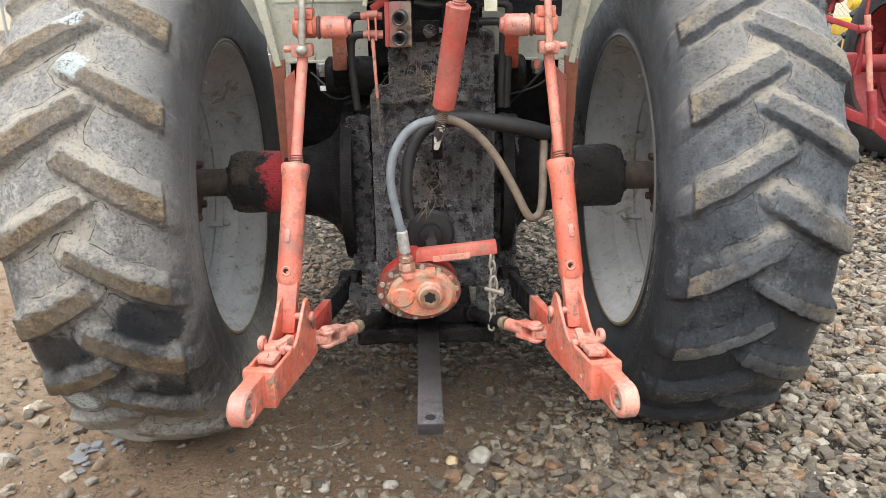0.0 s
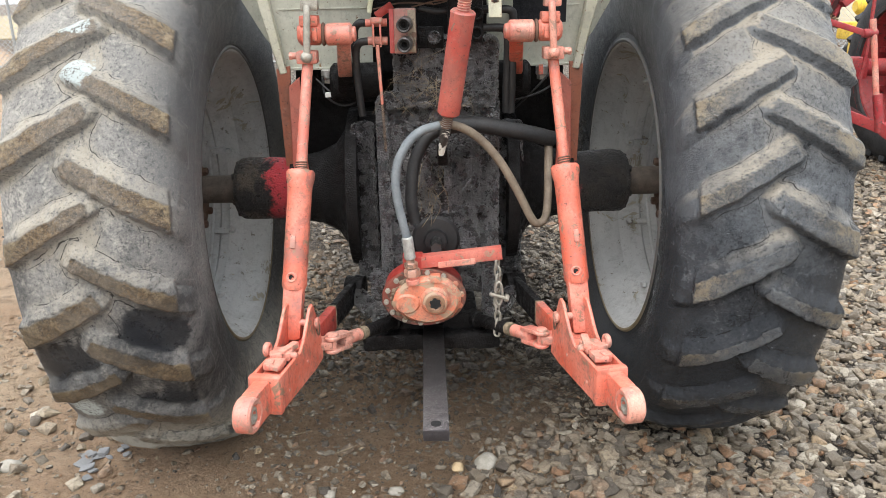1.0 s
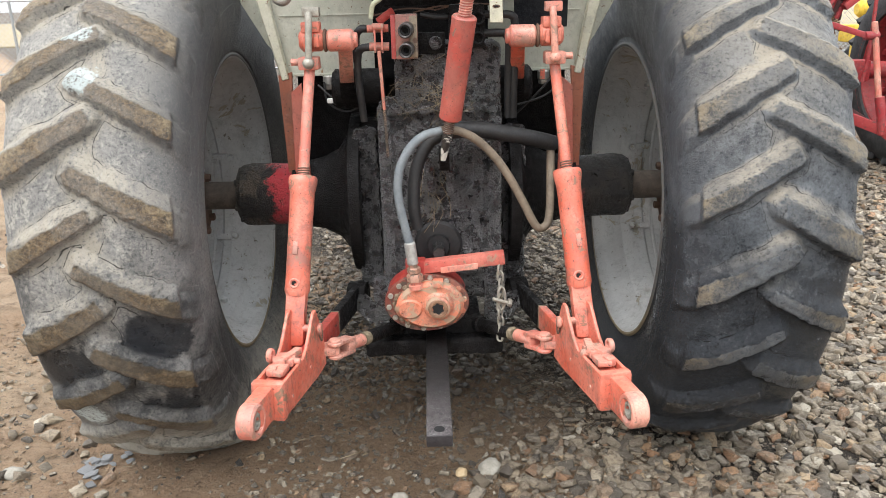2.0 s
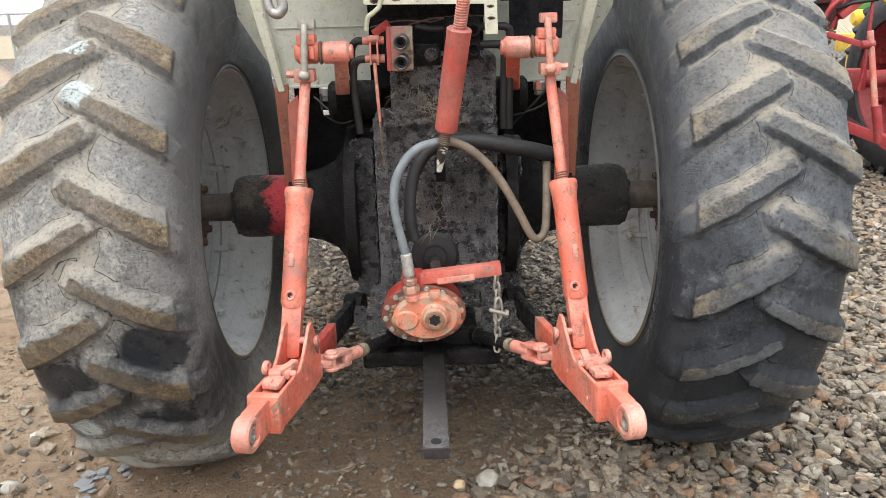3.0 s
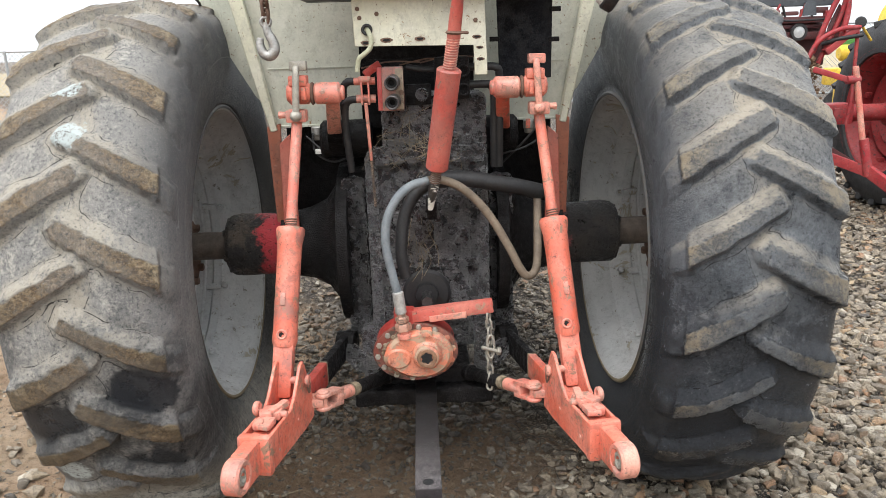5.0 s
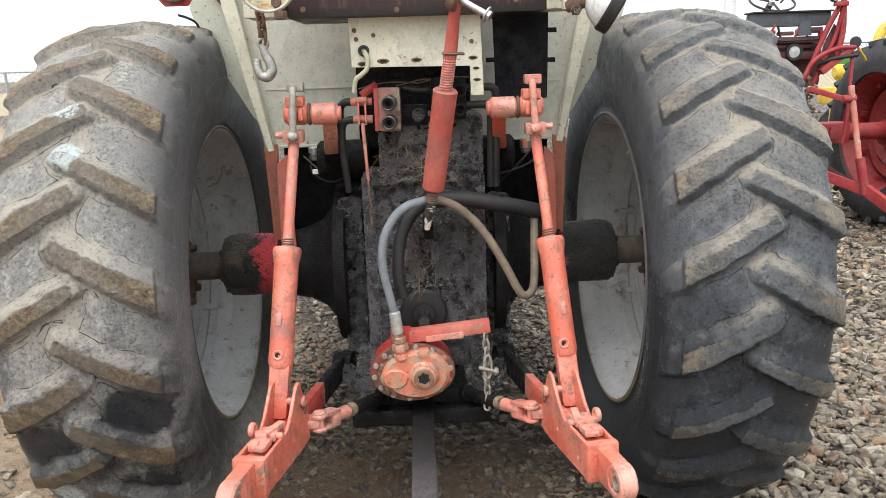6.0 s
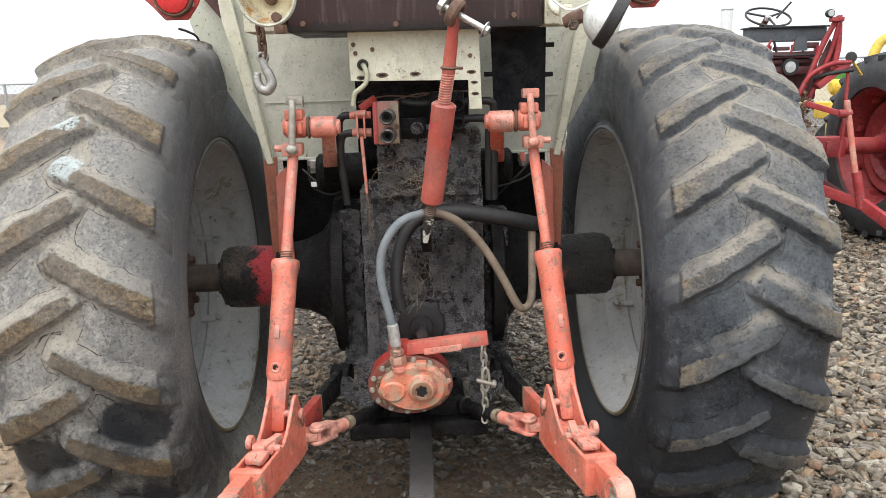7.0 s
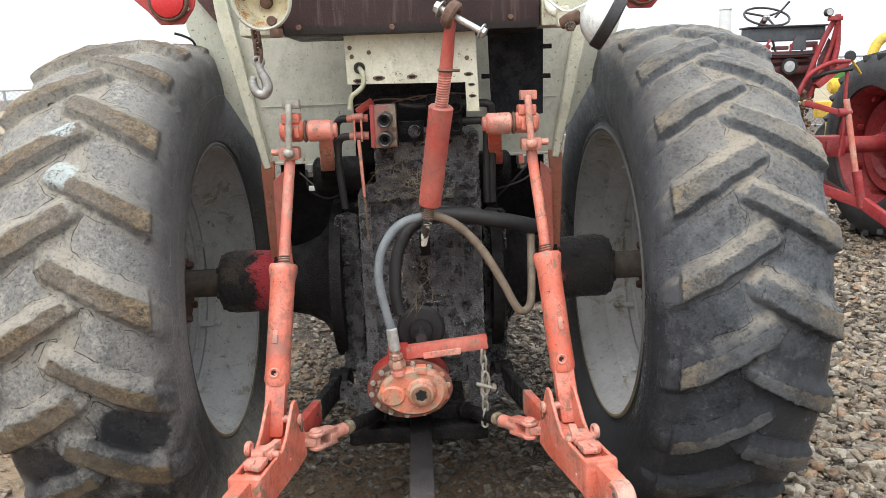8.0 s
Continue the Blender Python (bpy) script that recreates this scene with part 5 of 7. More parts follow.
for zt, x in ((1.375, 0.238), (1.325, 0.222)):
    part("black_pipe", tube([(0.15, -0.31, zt), (0.2, -0.31, zt), (x - 0.01, -0.31, zt - 0.004), (x, -0.305, zt - 0.03), (x, -0.29, 1.2), (x, -0.27, 1.08)], 0.0115, 12, 8), HOSEBLACK, TRACTOR, "black steel pipe")
part("black_pipe", tube([(-0.03, -0.3, 1.38), (0.02, -0.305, 1.372), (0.07, -0.3, 1.375)], 0.009, 10, 8), HOSEBLACK, TRACTOR, "black steel pipe")
# pull rod with a fork at its head
b = bmesh.new()
for x in (-0.158, -0.138):
    bar((x, -0.35, 1.355), (x, -0.352, 1.28), 0.005, 0.012, 0.001, (0, -1, 0), b)
rod((-0.148, -0.352, 1.285), (-0.141, -0.345, 1.12), 0.0055, 10, 0.001, b, 0.0045)
rod((-0.165, -0.35, 1.35), (-0.131, -0.35, 1.35), 0.01, 12, 0.002, b)
PULL = part("pull_rod", b, FADED, TRACTOR, "thin pink pull rod with a forked head")
part("bare_rod", rod((-0.141, -0.345, 1.12), (-0.137, -0.33, 0.98), 0.0042, 10), OILRUST, PULL)
part("bell_crank", bar((-0.15, -0.325, 1.362), (-0.105, -0.31, 1.392), 0.012, 0.022, 0.004), RED, VALVE, "red bell crank")
b = box((0.02, -0.24, 1.425), (0.36, 0.03, 0.045), 0.004)
part("black_crossbar", b, OILDARK, TRACTOR, "black cross bar under the plate")
for x, z in ((-0.08, 1.39), (0.03, 1.395), (0.09, 1.4)):
    part("control_wire", tube([(x - 0.08, -0.3, z - 0.01), (x, -0.31, z + 0.006), (x + 0.09, -0.29, z + 0.002)], 0.0022, 6, 8), RUSTY, TRACTOR, "thin control wire")

# sheet metal behind the hitch
def panel(s):
    def outline(pts):
        pts = [(x * s, z) for x, z in pts]
        return pts if s > 0 else pts[::-1]

    P = part("rear_panel", plate(outline([(0.183, 1.194), (0.468, 1.196), (0.507, 1.343), (0.582, 1.721), (0.604, 1.88), (0.183, 1.88)]), 0.004, facing(-0.03), 0), CREAM, TRACTOR, "dusty cream painted rear panel")
    part("edge_flange", plate(outline([(0.455, 1.188), (0.478, 1.183), (0.525, 1.376), (0.583, 1.634), (0.61, 1.88), (0.583, 1.88), (0.504, 1.451)]), 0.03, facing(-0.055), 0.003), RUSTCREAM, P, "cream edge flange with rust")
    part("panel_seam", box((0.335 * s, -0.034, 1.381), (0.28, 0.003, 0.004), 0.001), CREAM, P)
    part("panel_lip", box((0.322 * s, -0.037, 1.198), (0.28, 0.012, 0.008), 0.002), CREAM, P)
    F = part("fender", plate(outline([(0.47, 1.21), (0.54, 1.29), (0.61, 1.415), (0.69, 1.56), (0.715, 1.64), (0.72, 1.86), (0.56, 1.86)]), 0.004, facing(0.06), 0), CREAM, TRACTOR, "cream fender beside the tyre")
    part("fender_stripe", plate(outline([(0.6, 1.64), (0.67, 1.73), (0.67, 1.86), (0.6, 1.86)]), 0.004, facing(0.03), 0), MAROON, F, "maroon painted upper fender")
    # red struts between platform and axle
    part("platform_strut", plate(outline([(0.445, 1.21), (0.49, 1.2), (0.482, 0.88), (0.46, 0.87)]), 0.01, facing(-0.06), 0.002), RUSTRED, TRACTOR, "dull red platform strut")
    part("platform_strut", plate(outline([(0.41, 1.18), (0.445, 1.15), (0.452, 0.9), (0.425, 0.8), (0.4, 0.8)]), 0.008, facing(-0.11), 0.002), STRUT, TRACTOR, "faded red strut plate")


STRUT = painted("strut_red_paint", (0.42, 0.1, 0.07), (0.45, 0.15, 0.11), (0.18, 0.1, 0.08), 0.3)
panel(-1)
panel(1)
# platform floor, filler block, unseen engine and hood, added to shade the space behind
part("dark_filler", box((0, 0.34, 1.06), (0.94, 0.4, 0.44), 0.05, seg=3), OILDARK, TRACTOR, "added black block filling the dark space under the platform")
part("platform", box((0, 0.5, 1.3), (0.95, 0.9, 0.03), 0.004), OILDARK, TRACTOR, "added dark floor of the driving platform, shading below")
part("engine_block", box((0, 2.0, 0.85), (0.44, 1.9, 0.6), 0.05, seg=3), OILDARK, TRACTOR, "unseen engine and frame ahead of the gearbox, added for shade")
part("engine_hood", box((0, 2.1, 1.4), (0.5, 1.9, 0.5), 0.06, seg=3), CREAM, TRACTOR, "unseen cream engine hood, added for shade")
part("platform_wall", box((0, 0.8, 1.05), (0.7, 0.03, 0.5), 0.004), OILDARK, TRACTOR, "added dark wall closing the space under the platform")

plt = [(-0.1698, 1.6178), (-0.166, 1.4407), (0.1582, 1.4351), (0.16, 1.3554), (0.1957, 1.3554), (0.1882, 1.6178)]
CENTRE = part("centre_plate", plate(plt, 0.006, facing(-0.4007), 0.001), RUSTCREAM, TRACTOR, "cream centre plate with rusted slots")
for x, z, w in ((-0.1351, 1.4491, 0.03), (-0.0789, 1.4547, 0.034), (0.012, 1.4557, 0.03), (0.1675, 1.4566, 0.026), (0.175, 1.4285, 0.02), (0.1769, 1.3976, 0.022)):
    part("rusted_slot", lathe([(0, 0), (0, w * 0.5), (0.0015, w * 0.46), (0.0015, 0)], (x, -0.4037, z), (x, -1, z), 18, wobble=0.25, squash=0.42), RUSTY, CENTRE)
    part("slot_hole", lathe([(0, 0), (0, w * 0.3), (0.001, w * 0.28), (0.001, 0)], (x, -0.4053, z), (x, -1, z), 16, wobble=0.2, squash=0.35), DARKHOLE, CENTRE)
for x, z in ((-0.1023, 1.5241), (0.1647, 1.5007), (-0.1492, 1.5147), (-0.1538, 1.5381)):
    part("plate_bolt", hexhead((x, -0.4037, z), (0, -1, 0), 0.0065, 0.004), RUSTY, CENTRE)
g = tube_ring((-0.1304, -0.4017, 1.4838), (-0.1304, -0.4129, 1.4838), 0.0155, 0.007, 24, None, 0.003)
part("grommet", g, HOSEBLACK, CENTRE, "black rubber grommet")
part("drain_hose", tube([(-0.1304, -0.396, 1.4838), (-0.1257, -0.4195, 1.4772), (-0.1192, -0.4288, 1.4585), (-0.1229, -0.4335, 1.4351), (-0.1398, -0.4382, 1.4191), (-0.1538, -0.4429, 1.407), (-0.1604, -0.4429, 1.3742)], 0.0067, 12, 8), HOSETUBE, TRACTOR, "yellowed thin drain hose")
FLAP = part("rubber_flap", plate([(0.246, 1.325), (0.4, 1.335), (0.405, 1.7), (0.235, 1.7)], 0.006, facing(-0.232), 0.001), BLACKSHEET, TRACTOR, "hanging black rubber flap")
for x, z in ((0.412, 1.53), (0.408, 1.445), (0.232, 1.45)):
    part("flap_strap", box((x, -0.24, z), (0.03, 0.006, 0.014), 0.002), OILDARK, FLAP)

# seat box and side brackets at the top
b = box((0.018, -0.315, 1.73), (0.68, 0.28, 0.32), 0.008)
BOXM = part("seat_box", b, STREAKED, TRACTOR, "dark maroon box with pale runs and a rusty lower edge")
for x, z in ((-0.035, 1.585), (0.28, 1.6), (-0.28, 1.592)):
    bb = hexhead((x, -0.454, z), (0, -1, 0), 0.008, 0.006)
    part("box_bolt", bb, RUSTY, BOXM)
for s in (-1, 1):
    part("side_bracket", box((0.018 + 0.4 * s, -0.39, 1.72), (0.11, 0.12, 0.29), 0.006), RUSTCREAM, TRACTOR, "rust-streaked cream bracket beside the seat box")


RUSTBOWL = painted("rust_pocked_cream_paint", (0.62, 0.54, 0.34), (0.66, 0.6, 0.44), (0.4, 0.2, 0.06), 0.75, 0.5, 22.0, (0.09, 0.05, 0.03), 0.6)


def round_lamp(c, d, r, deep, shell, label, rimmed):
    """A work lamp: bowl, rim and glass, facing d."""
    L = thing("work_lamp", label, "lamp", c)
    c, d = V(0, 0, 0), V(*d).normalized()
    pr = [(-deep, 0), (-deep, r * 0.28), (-deep * 0.9, r * 0.5), (-deep * 0.6, r * 0.78), (-deep * 0.25, r * 0.95), (0, r), (0.004, r * 1.03), (0.004, r * 0.95), (0, r * 0.94), (0, 0)]
    part("bowl", lathe(pr, c, c + d, 40), shell, L)
    if rimmed:
        part("rubber_rim", tube_ring(c - d * 0.006, c + d * 0.026, r * 1.07, r * 0.9, 44, None, 0.004), HOSEBLACK, L, "black rubber rim")
    part("glass", lathe([(0.0, r * 0.93), (0.012, r * 0.7), (0.018, 0)], c, c + d, 40), GLASS, L)
    return L


LAMPL = thing("work_lamp", "open cream lamp bowl with rusty inside", "lamp", (-0.345, -0.6, 1.65))
ld = V(-0.05, -1.0, -0.12).normalized()
part("bowl", lathe([(0.0, 0.07), (-0.006, 0.073), (-0.012, 0.07), (-0.05, 0.052), (-0.062, 0.02), (-0.062, 0), (-0.058, 0), (-0.058, 0.02), (-0.046, 0.048), (-0.01, 0.064), (0.0, 0.065), (0.0, 0.07)], (0, 0, 0), ld, 44), RUSTBOWL, LAMPL)
part("bowl_rim", lathe([(0.004, 0.066), (0.006, 0.07), (0.002, 0.0745), (-0.004, 0.074), (-0.002, 0.0665), (0.004, 0.066)], (0, 0, 0), ld, 44), CREAM, LAMPL, "cream rolled rim")
part("bulb_socket", lathe([(-0.058, 0), (-0.058, 0.016), (-0.04, 0.014), (-0.036, 0.008), (-0.036, 0)], (0, 0, -0.008), V(0, 0, -0.008) + ld, 18), RUSTY, LAMPL)
part("lamp_stem", rod((0.02, 0.0, -0.05), (0.0, 0.3, -0.05), 0.012, 14), RUSTY, LAMPL)
part("lamp_bolt", hexhead((0.03, 0.0, -0.07), (0, 0, -1), 0.016, 0.02), RUSTY, LAMPL)
LAMPR = round_lamp((0.5, -0.585, 1.574), (0.72, -0.1, -0.42), 0.066, 0.06, painted("chipped_white_paint", (0.6, 0.63, 0.6), (0.66, 0.68, 0.66), (0.25, 0.12, 0.06), 0.25, 0.45, 40), "white work lamp in a black rubber rim", True)
part("lamp_clamp", rod((-0.105, 0.03, 0.0), (-0.06, 0.01, 0.012), 0.018, 16), RUSTY, LAMPR, "rusty lamp clamp")
part("lamp_clamp", box((-0.1, 0.03, 0.015), (0.03, 0.03, 0.05), 0.006), RUSTCREAM, LAMPR)
part("clamp_bolt", hexhead((-0.088, 0.0, -0.012), (0.2, -1, 0), 0.014, 0.012), OILRUST, LAMPR)
part("lamp_stem", tube([(-0.1, 0.29, 0.1), (-0.12, 0.14, 0.06), (-0.12, 0.06, 0.03), (-0.1, 0.04, 0.02)], 0.011, 12, 6), RUSTCREAM, LAMPR)
part("lamp_wire", tube([(-0.14, 0.04, 0.06), (-0.1, 0.0, 0.025), (-0.06, -0.01, 0.035), (-0.03, 0.0, 0.05)], 0.003, 8, 6), GLASS, LAMPR)


def tail_light(x, s):
    L = thing("tail_light", "round red tail light in a red bracket", "tail light", (x, -0.48, 1.655), "tail lights")
    o = [(-0.075, 0.05), (-0.06, -0.005), (-0.03, -0.045), (0.03, -0.045), (0.06, -0.01), (0.13, 0.055), (0.16, 0.12), (-0.075, 0.12)]
    part("bracket", plate([(a * s, z) for a, z in (o if s > 0 else o[::-1])], 0.008, facing(0.02), 0.002), painted("tail_bracket_red", (0.4, 0.03, 0.03), (0.45, 0.08, 0.07), (0.12, 0.05, 0.04), 0.4), L)
    part("rim", tube_ring((0, 0.014, 0.012), (0, -0.008, 0.012), 0.05, 0.042, 36), RUSTY, L, "brown lamp rim")
    part("lens", lathe([(0, 0.043), (0.01, 0.041), (0.016, 0.03), (0.018, 0)], (0, 0.0, 0.012), (0, -1, 0.012), 36), LENS, L)
    for a in (-0.045, 0.045):
        part("screw", hexhead((a, 0.014, -0.008), (0, -1, 0), 0.006, 0.005), STEEL, L)
    part("arm", box((0.1 * s, 0.05, 0.1), (0.12, 0.03, 0.06), 0.005), MAROON, L)


tail_light(-0.605, -1)
tail_light(0.625, 1)


def chain(name, label, start, links, size, wire, drop, sway, material):
    """Hanging chain; each link is turned a quarter against its neighbour."""
    C = thing(name, label, "chain", start)
    p = V(0, 0, 0)
    for k in range(links):
        d = V(sway * math.sin(k * 1.3), sway * 0.6 * math.cos(k * 1.9), -drop).normalized()
        q = p + d * (size * 2 - wire * 2.6)
        m = frame_on(p, q, (1, 0, 0)) @ pose(0, 0, 0, 0, 0, 35 + 90 * (k % 2))
        loop = []
        for j in range(20):
            ph = 2 * math.pi * j / 20
            loop.append(m @ V(size * 0.55 * math.cos(ph), 0, (size * 2 - wire * 2.6) / 2 + size * (0.62 * math.sin(ph) + (0.38 if math.sin(ph) > 0 else -0.38))))
        part("link", tube(loop, wire, 8, 0, closed=True), material, C)
        p = q
    return C, p


HOOKCHAIN, hp = chain("hook_chain", "rusty chain with a steel grab hook", (-0.385, -0.5, 1.602), 4, 0.018, 0.0048, 1.0, 0.1, RUSTY)
hk = [hp + 0.86 * V(*q) for q in ((0, 0, 0), (0.004, 0, -0.03), (0.016, 0, -0.055), (0.02, 0, -0.08), (0.006, 0, -0.098), (-0.014, 0, -0.09), (-0.022, 0, -0.066), (-0.019, 0, -0.045))]
b = tube(hk, [0.0095, 0.0105, 0.0115, 0.0125, 0.013, 0.0135, 0.014, 0.014, 0.0138, 0.0132, 0.0125, 0.0115, 0.0105, 0.009, 0.0075], 12, 8)
join(b, tube_ring(hp + V(0, -0.008, 0.0), hp + V(0, 0.008, 0.0), 0.016, 0.008, 20))
part("grab_hook", b, STEEL, HOOKCHAIN, "pale worn steel grab hook")

# hydraulic pump hung on the power take-off
PUMP = thing("hydraulic_pump", "orange-red power take-off pump with bolted cover", "pump", (-0.035, -0.4, 0.56))


def oval(rx, rz, y0, y1, bev, seg=48, dx=0.0, dz=0.0, egg=0.0):
    b = bmesh.new()
    rings = []
    for y, k in ((y0, 1.0), (y1 + bev, 1.0), (y1, 1.0 - bev / rx)):
        rings.append([b.verts.new((dx + k * (rx * math.cos(2 * math.pi * j / seg)), y, dz + k * rz * (1 + egg * math.cos(2 * math.pi * j / seg)) * math.sin(2 * math.pi * j / seg))) for j in range(seg)])
    for r0, r1 in zip(rings, rings[1:]):
        for j in range(seg):
            b.faces.new((r0[j], r0[(j + 1) % seg], r1[(j + 1) % seg], r1[j]))
    b.faces.new(rings[-1])
    b.faces.new(rings[0][::-1])
    return b


PUMPRED = painted("pump_orange_paint", (0.56, 0.13, 0.065), (0.6, 0.25, 0.16), (0.36, 0.25, 0.17), 1.0, 0.36, 26.0, grime=1.0)
part("pump_body", oval(0.12, 0.085, 0.06, -0.035, 0.006), RED, PUMP, "deep red pump body")
flange = part("flange_plate", oval(0.126, 0.091, -0.034, -0.046, 0.003), painted("grimy_dark_red_paint", (0.2, 0.05, 0.035), (0.26, 0.1, 0.07), (0.09, 0.06, 0.045), 1.0, 0.45), PUMP, "grimy dark red flange plate")
part("cover", oval(0.1, 0.073, -0.045, -0.078, 0.012, egg=0.06, dx=0.01), PUMPRED, PUMP, "faded orange pump cover")
part("cover_lobe", oval(0.044, 0.036, -0.07, -0.084, 0.012, 32, -0.05, -0.006), PUMPRED, PUMP)
for k in range(14):
    ph = 2 * math.pi * k / 14 + 0.12
    q = (0.113 * math.cos(ph), -0.046, 0.08 * math.sin(ph))
    part("cover_bolt", hexhead(q, (0, -1, 0), 0.0085, 0.008), CHAINMETAL if math.cos(ph) < 0.55 else PUMPRED, PUMP)
part("shaft_boss", lathe([(0, 0), (0, 0.045), (0.014, 0.043), (0.02, 0.036), (0.03, 0.035), (0.033, 0.031), (0.033, 0)], (0.033, -0.07, 0.003), (0.033, -1, 0.003), 36), PUMPRED, PUMP)
part("shaft_seal", tube_ring((0.033, -0.1, 0.003), (0.033, -0.107, 0.003), 0.029, 0.0175, 32, None, 0.002), simple("brown_grease", (0.14, 0.075, 0.045), (0.3, 0.17, 0.1), 50, 0.5), PUMP, "greasy brown seal ring")
b = bmesh.new()
rr = [[b.verts.new((0.033 + (0.0172 - (0.003 if j % 4 < 2 else 0)) * math.cos(2 * math.pi * j / 24), y, 0.003 + (0.0172 - (0.003 if j % 4 < 2 else 0)) * math.sin(2 * math.pi * j / 24))) for j in range(24)] for y in (-0.1025, -0.1055)]
for j in range(24):
    b.faces.new((rr[0][j], rr[0][(j + 1) % 24], rr[1][(j + 1) % 24], rr[1][j]))
b.faces.new(rr[1])
part("splined_bore", b, DARKHOLE, PUMP, "dark splined bore")
part("cover_block", box((0.035, -0.07, 0.07), (0.03, 0.03, 0.022), 0.003), PUMPRED, PUMP)
m = Matrix.Translation((0.088, -0.03, 0.119)) @ pose(0, 0, 0, 0, -6, -2)
TB = part("torque_bar", box((0, 0, 0), (0.29, 0.036, 0.036), 0.003, None, m), painted("torque_bar_red", (0.48, 0.08, 0.06), (0.55, 0.19, 0.14), (0.3, 0.2, 0.14), 0.7), PUMP, "red square torque bar")
part("weld_plate", box((0, 0, 0), (0.11, 0.006, 0.018), 0.002, None, m @ Matrix.Translation((0.01, -0.02, -0.012))), FADED, TB)
part("bar_seat", box((-0.03, -0.02, 0.1), (0.06, 0.05, 0.06), 0.006), RED, PUMP)
# elbow and hose end
b = lathe([(0, 0), (0, 0.021), (0.012, 0.021), (0.014, 0.016), (0.026, 0.016), (0.026, 0)], (-0.029, -0.068, 0.056), (-0.034, -0.068, 0.1), 20)
part("hose_union", b, FADED, PUMP, "pink painted hose union")
b = hexhead((-0.0315, -0.068, 0.08), (-0.08, 0, 1), 0.024, 0.022)
hexhead((-0.034, -0.068, 0.106), (-0.08, 0, 1), 0.02, 0.016, b)
rod((-0.034, -0.068, 0.1), (-0.0365, -0.068, 0.132), 0.0135, 18, 0.002, b)
part("union_nut", b, painted("grimy_tan_fitting_paint", (0.4, 0.2, 0.14), (0.48, 0.32, 0.24), (0.16, 0.11, 0.08), 1.0, 0.45, 45.0, grime=1.0), PUMP, "grimy tan hexagon fittings")
# hardened grease round the lobe of the cover
rg = random.Random(31)
b = bmesh.new()
for k in range(46):
    ph = rg.uniform(1.7, 4.9)
    q = rg.uniform(0.93, 1.06)
    add = bmesh.new()
    bmesh.ops.create_icosphere(add, subdivisions=2, radius=rg.uniform(0.004, 0.009))
    for vv in add.verts:
        vv.co *= 1 + 0.5 * noise.noise(vv.co * 150 + Vector((k, 0, 0)))
        vv.co.y *= 0.6
    join(b, add, Matrix.Translation((0.004 + 0.096 * q * math.cos(ph), -0.047 - rg.uniform(0, 0.012), 0.07 * q * math.sin(ph))))
part("grease_cake", b, simple("hardened_tan_grease", (0.12, 0.085, 0.055), (0.3, 0.22, 0.15), 60, 0.7, 0, 0.8), PUMP, "hardened tan grease along the cover")

HOSE = thing("hydraulic_hose", "looped grey and tan hydraulic hose", "hose", (-0.07, -0.46, 0.69))
o = V(0.07, 0.46, -0.69)


def shift(pts):
    return [V(*p) + o for p in pts]


part("ferrule", rod(V(-0.0715, -0.468, 0.69) + o, V(-0.079, -0.466, 0.756) + o, 0.0165, 20, 0.003), simple("dull_zinc", (0.3, 0.29, 0.27), (0.5, 0.49, 0.46), 70, 0.45, 0.4), HOSE, "pale crimped ferrule")
hl = [(-0.078, -0.462, 0.745), (-0.09, -0.462, 0.8), (-0.106, -0.462, 0.89), (-0.1, -0.46, 0.965), (-0.07, -0.455, 1.025), (-0.03, -0.445, 1.058), (0.02, -0.43, 1.07)]
part("grey_run", tube(shift(hl), 0.0125, 14, 10), HOSEGREY, HOSE)
hr_ = [(0.02, -0.43, 1.07), (0.06, -0.42, 1.068), (0.11, -0.41, 1.045), (0.16, -0.405, 1.0), (0.205, -0.4, 0.94), (0.25, -0.4, 0.86), (0.285, -0.4, 0.79), (0.305, -0.395, 0.768), (0.327, -0.385, 0.775), (0.338, -0.37, 0.81), (0.345, -0.33, 0.9), (0.35, -0.29, 0.99)]
part("tan_run", tube(shift(hr_), 0.0122, 14, 10), HOSETAN, HOSE)
part("black_run", tube(shift([(-0.055, -0.4, 0.78), (-0.065, -0.4, 0.85), (-0.055, -0.39, 0.95), (-0.02, -0.38, 1.02), (0.02, -0.375, 1.05)]), 0.018, 14, 8), HOSEBLACK, HOSE)
HOSE2 = thing("suction_hose", "thick black suction hose behind the lift rod", "hose", (0.06, -0.37, 1.05))
part("hose_run", tube([(-0.05, 0.0, 0.0), (0.0, 0.01, 0.008), (0.07, 0.02, 0.007), (0.16, 0.03, -0.01), (0.24, 0.05, -0.03), (0.3, 0.08, -0.05)], 0.024, 18, 8), HOSEBLACK, HOSE2)

CH, _ = chain("torque_chain", "weathered steel chain hanging from the torque bar", (0.183, -0.446, 0.672), 10, 0.0165, 0.0035, 1.0, 0.09, CHAINMETAL)
CH2 = part("doubled_link", tube([V(0.004 + 0.011 * math.cos(2 * math.pi * j / 20), -0.012, -0.1 + 0.036 * math.sin(2 * math.pi * j / 20)) for j in range(20)], 0.0036, 8, 0, closed=True), CHAINMETAL, CH)
part("toggle_bolt", rod((-0.024, -0.018, -0.098), (0.024, -0.012, -0.115), 0.0055, 14), CHAINMETAL, CH, "bolt through the chain")
part("toggle_nut", hexhead((0.022, -0.012, -0.113), (1, 0.1, -0.25), 0.012, 0.012), CHAINMETAL, CH)

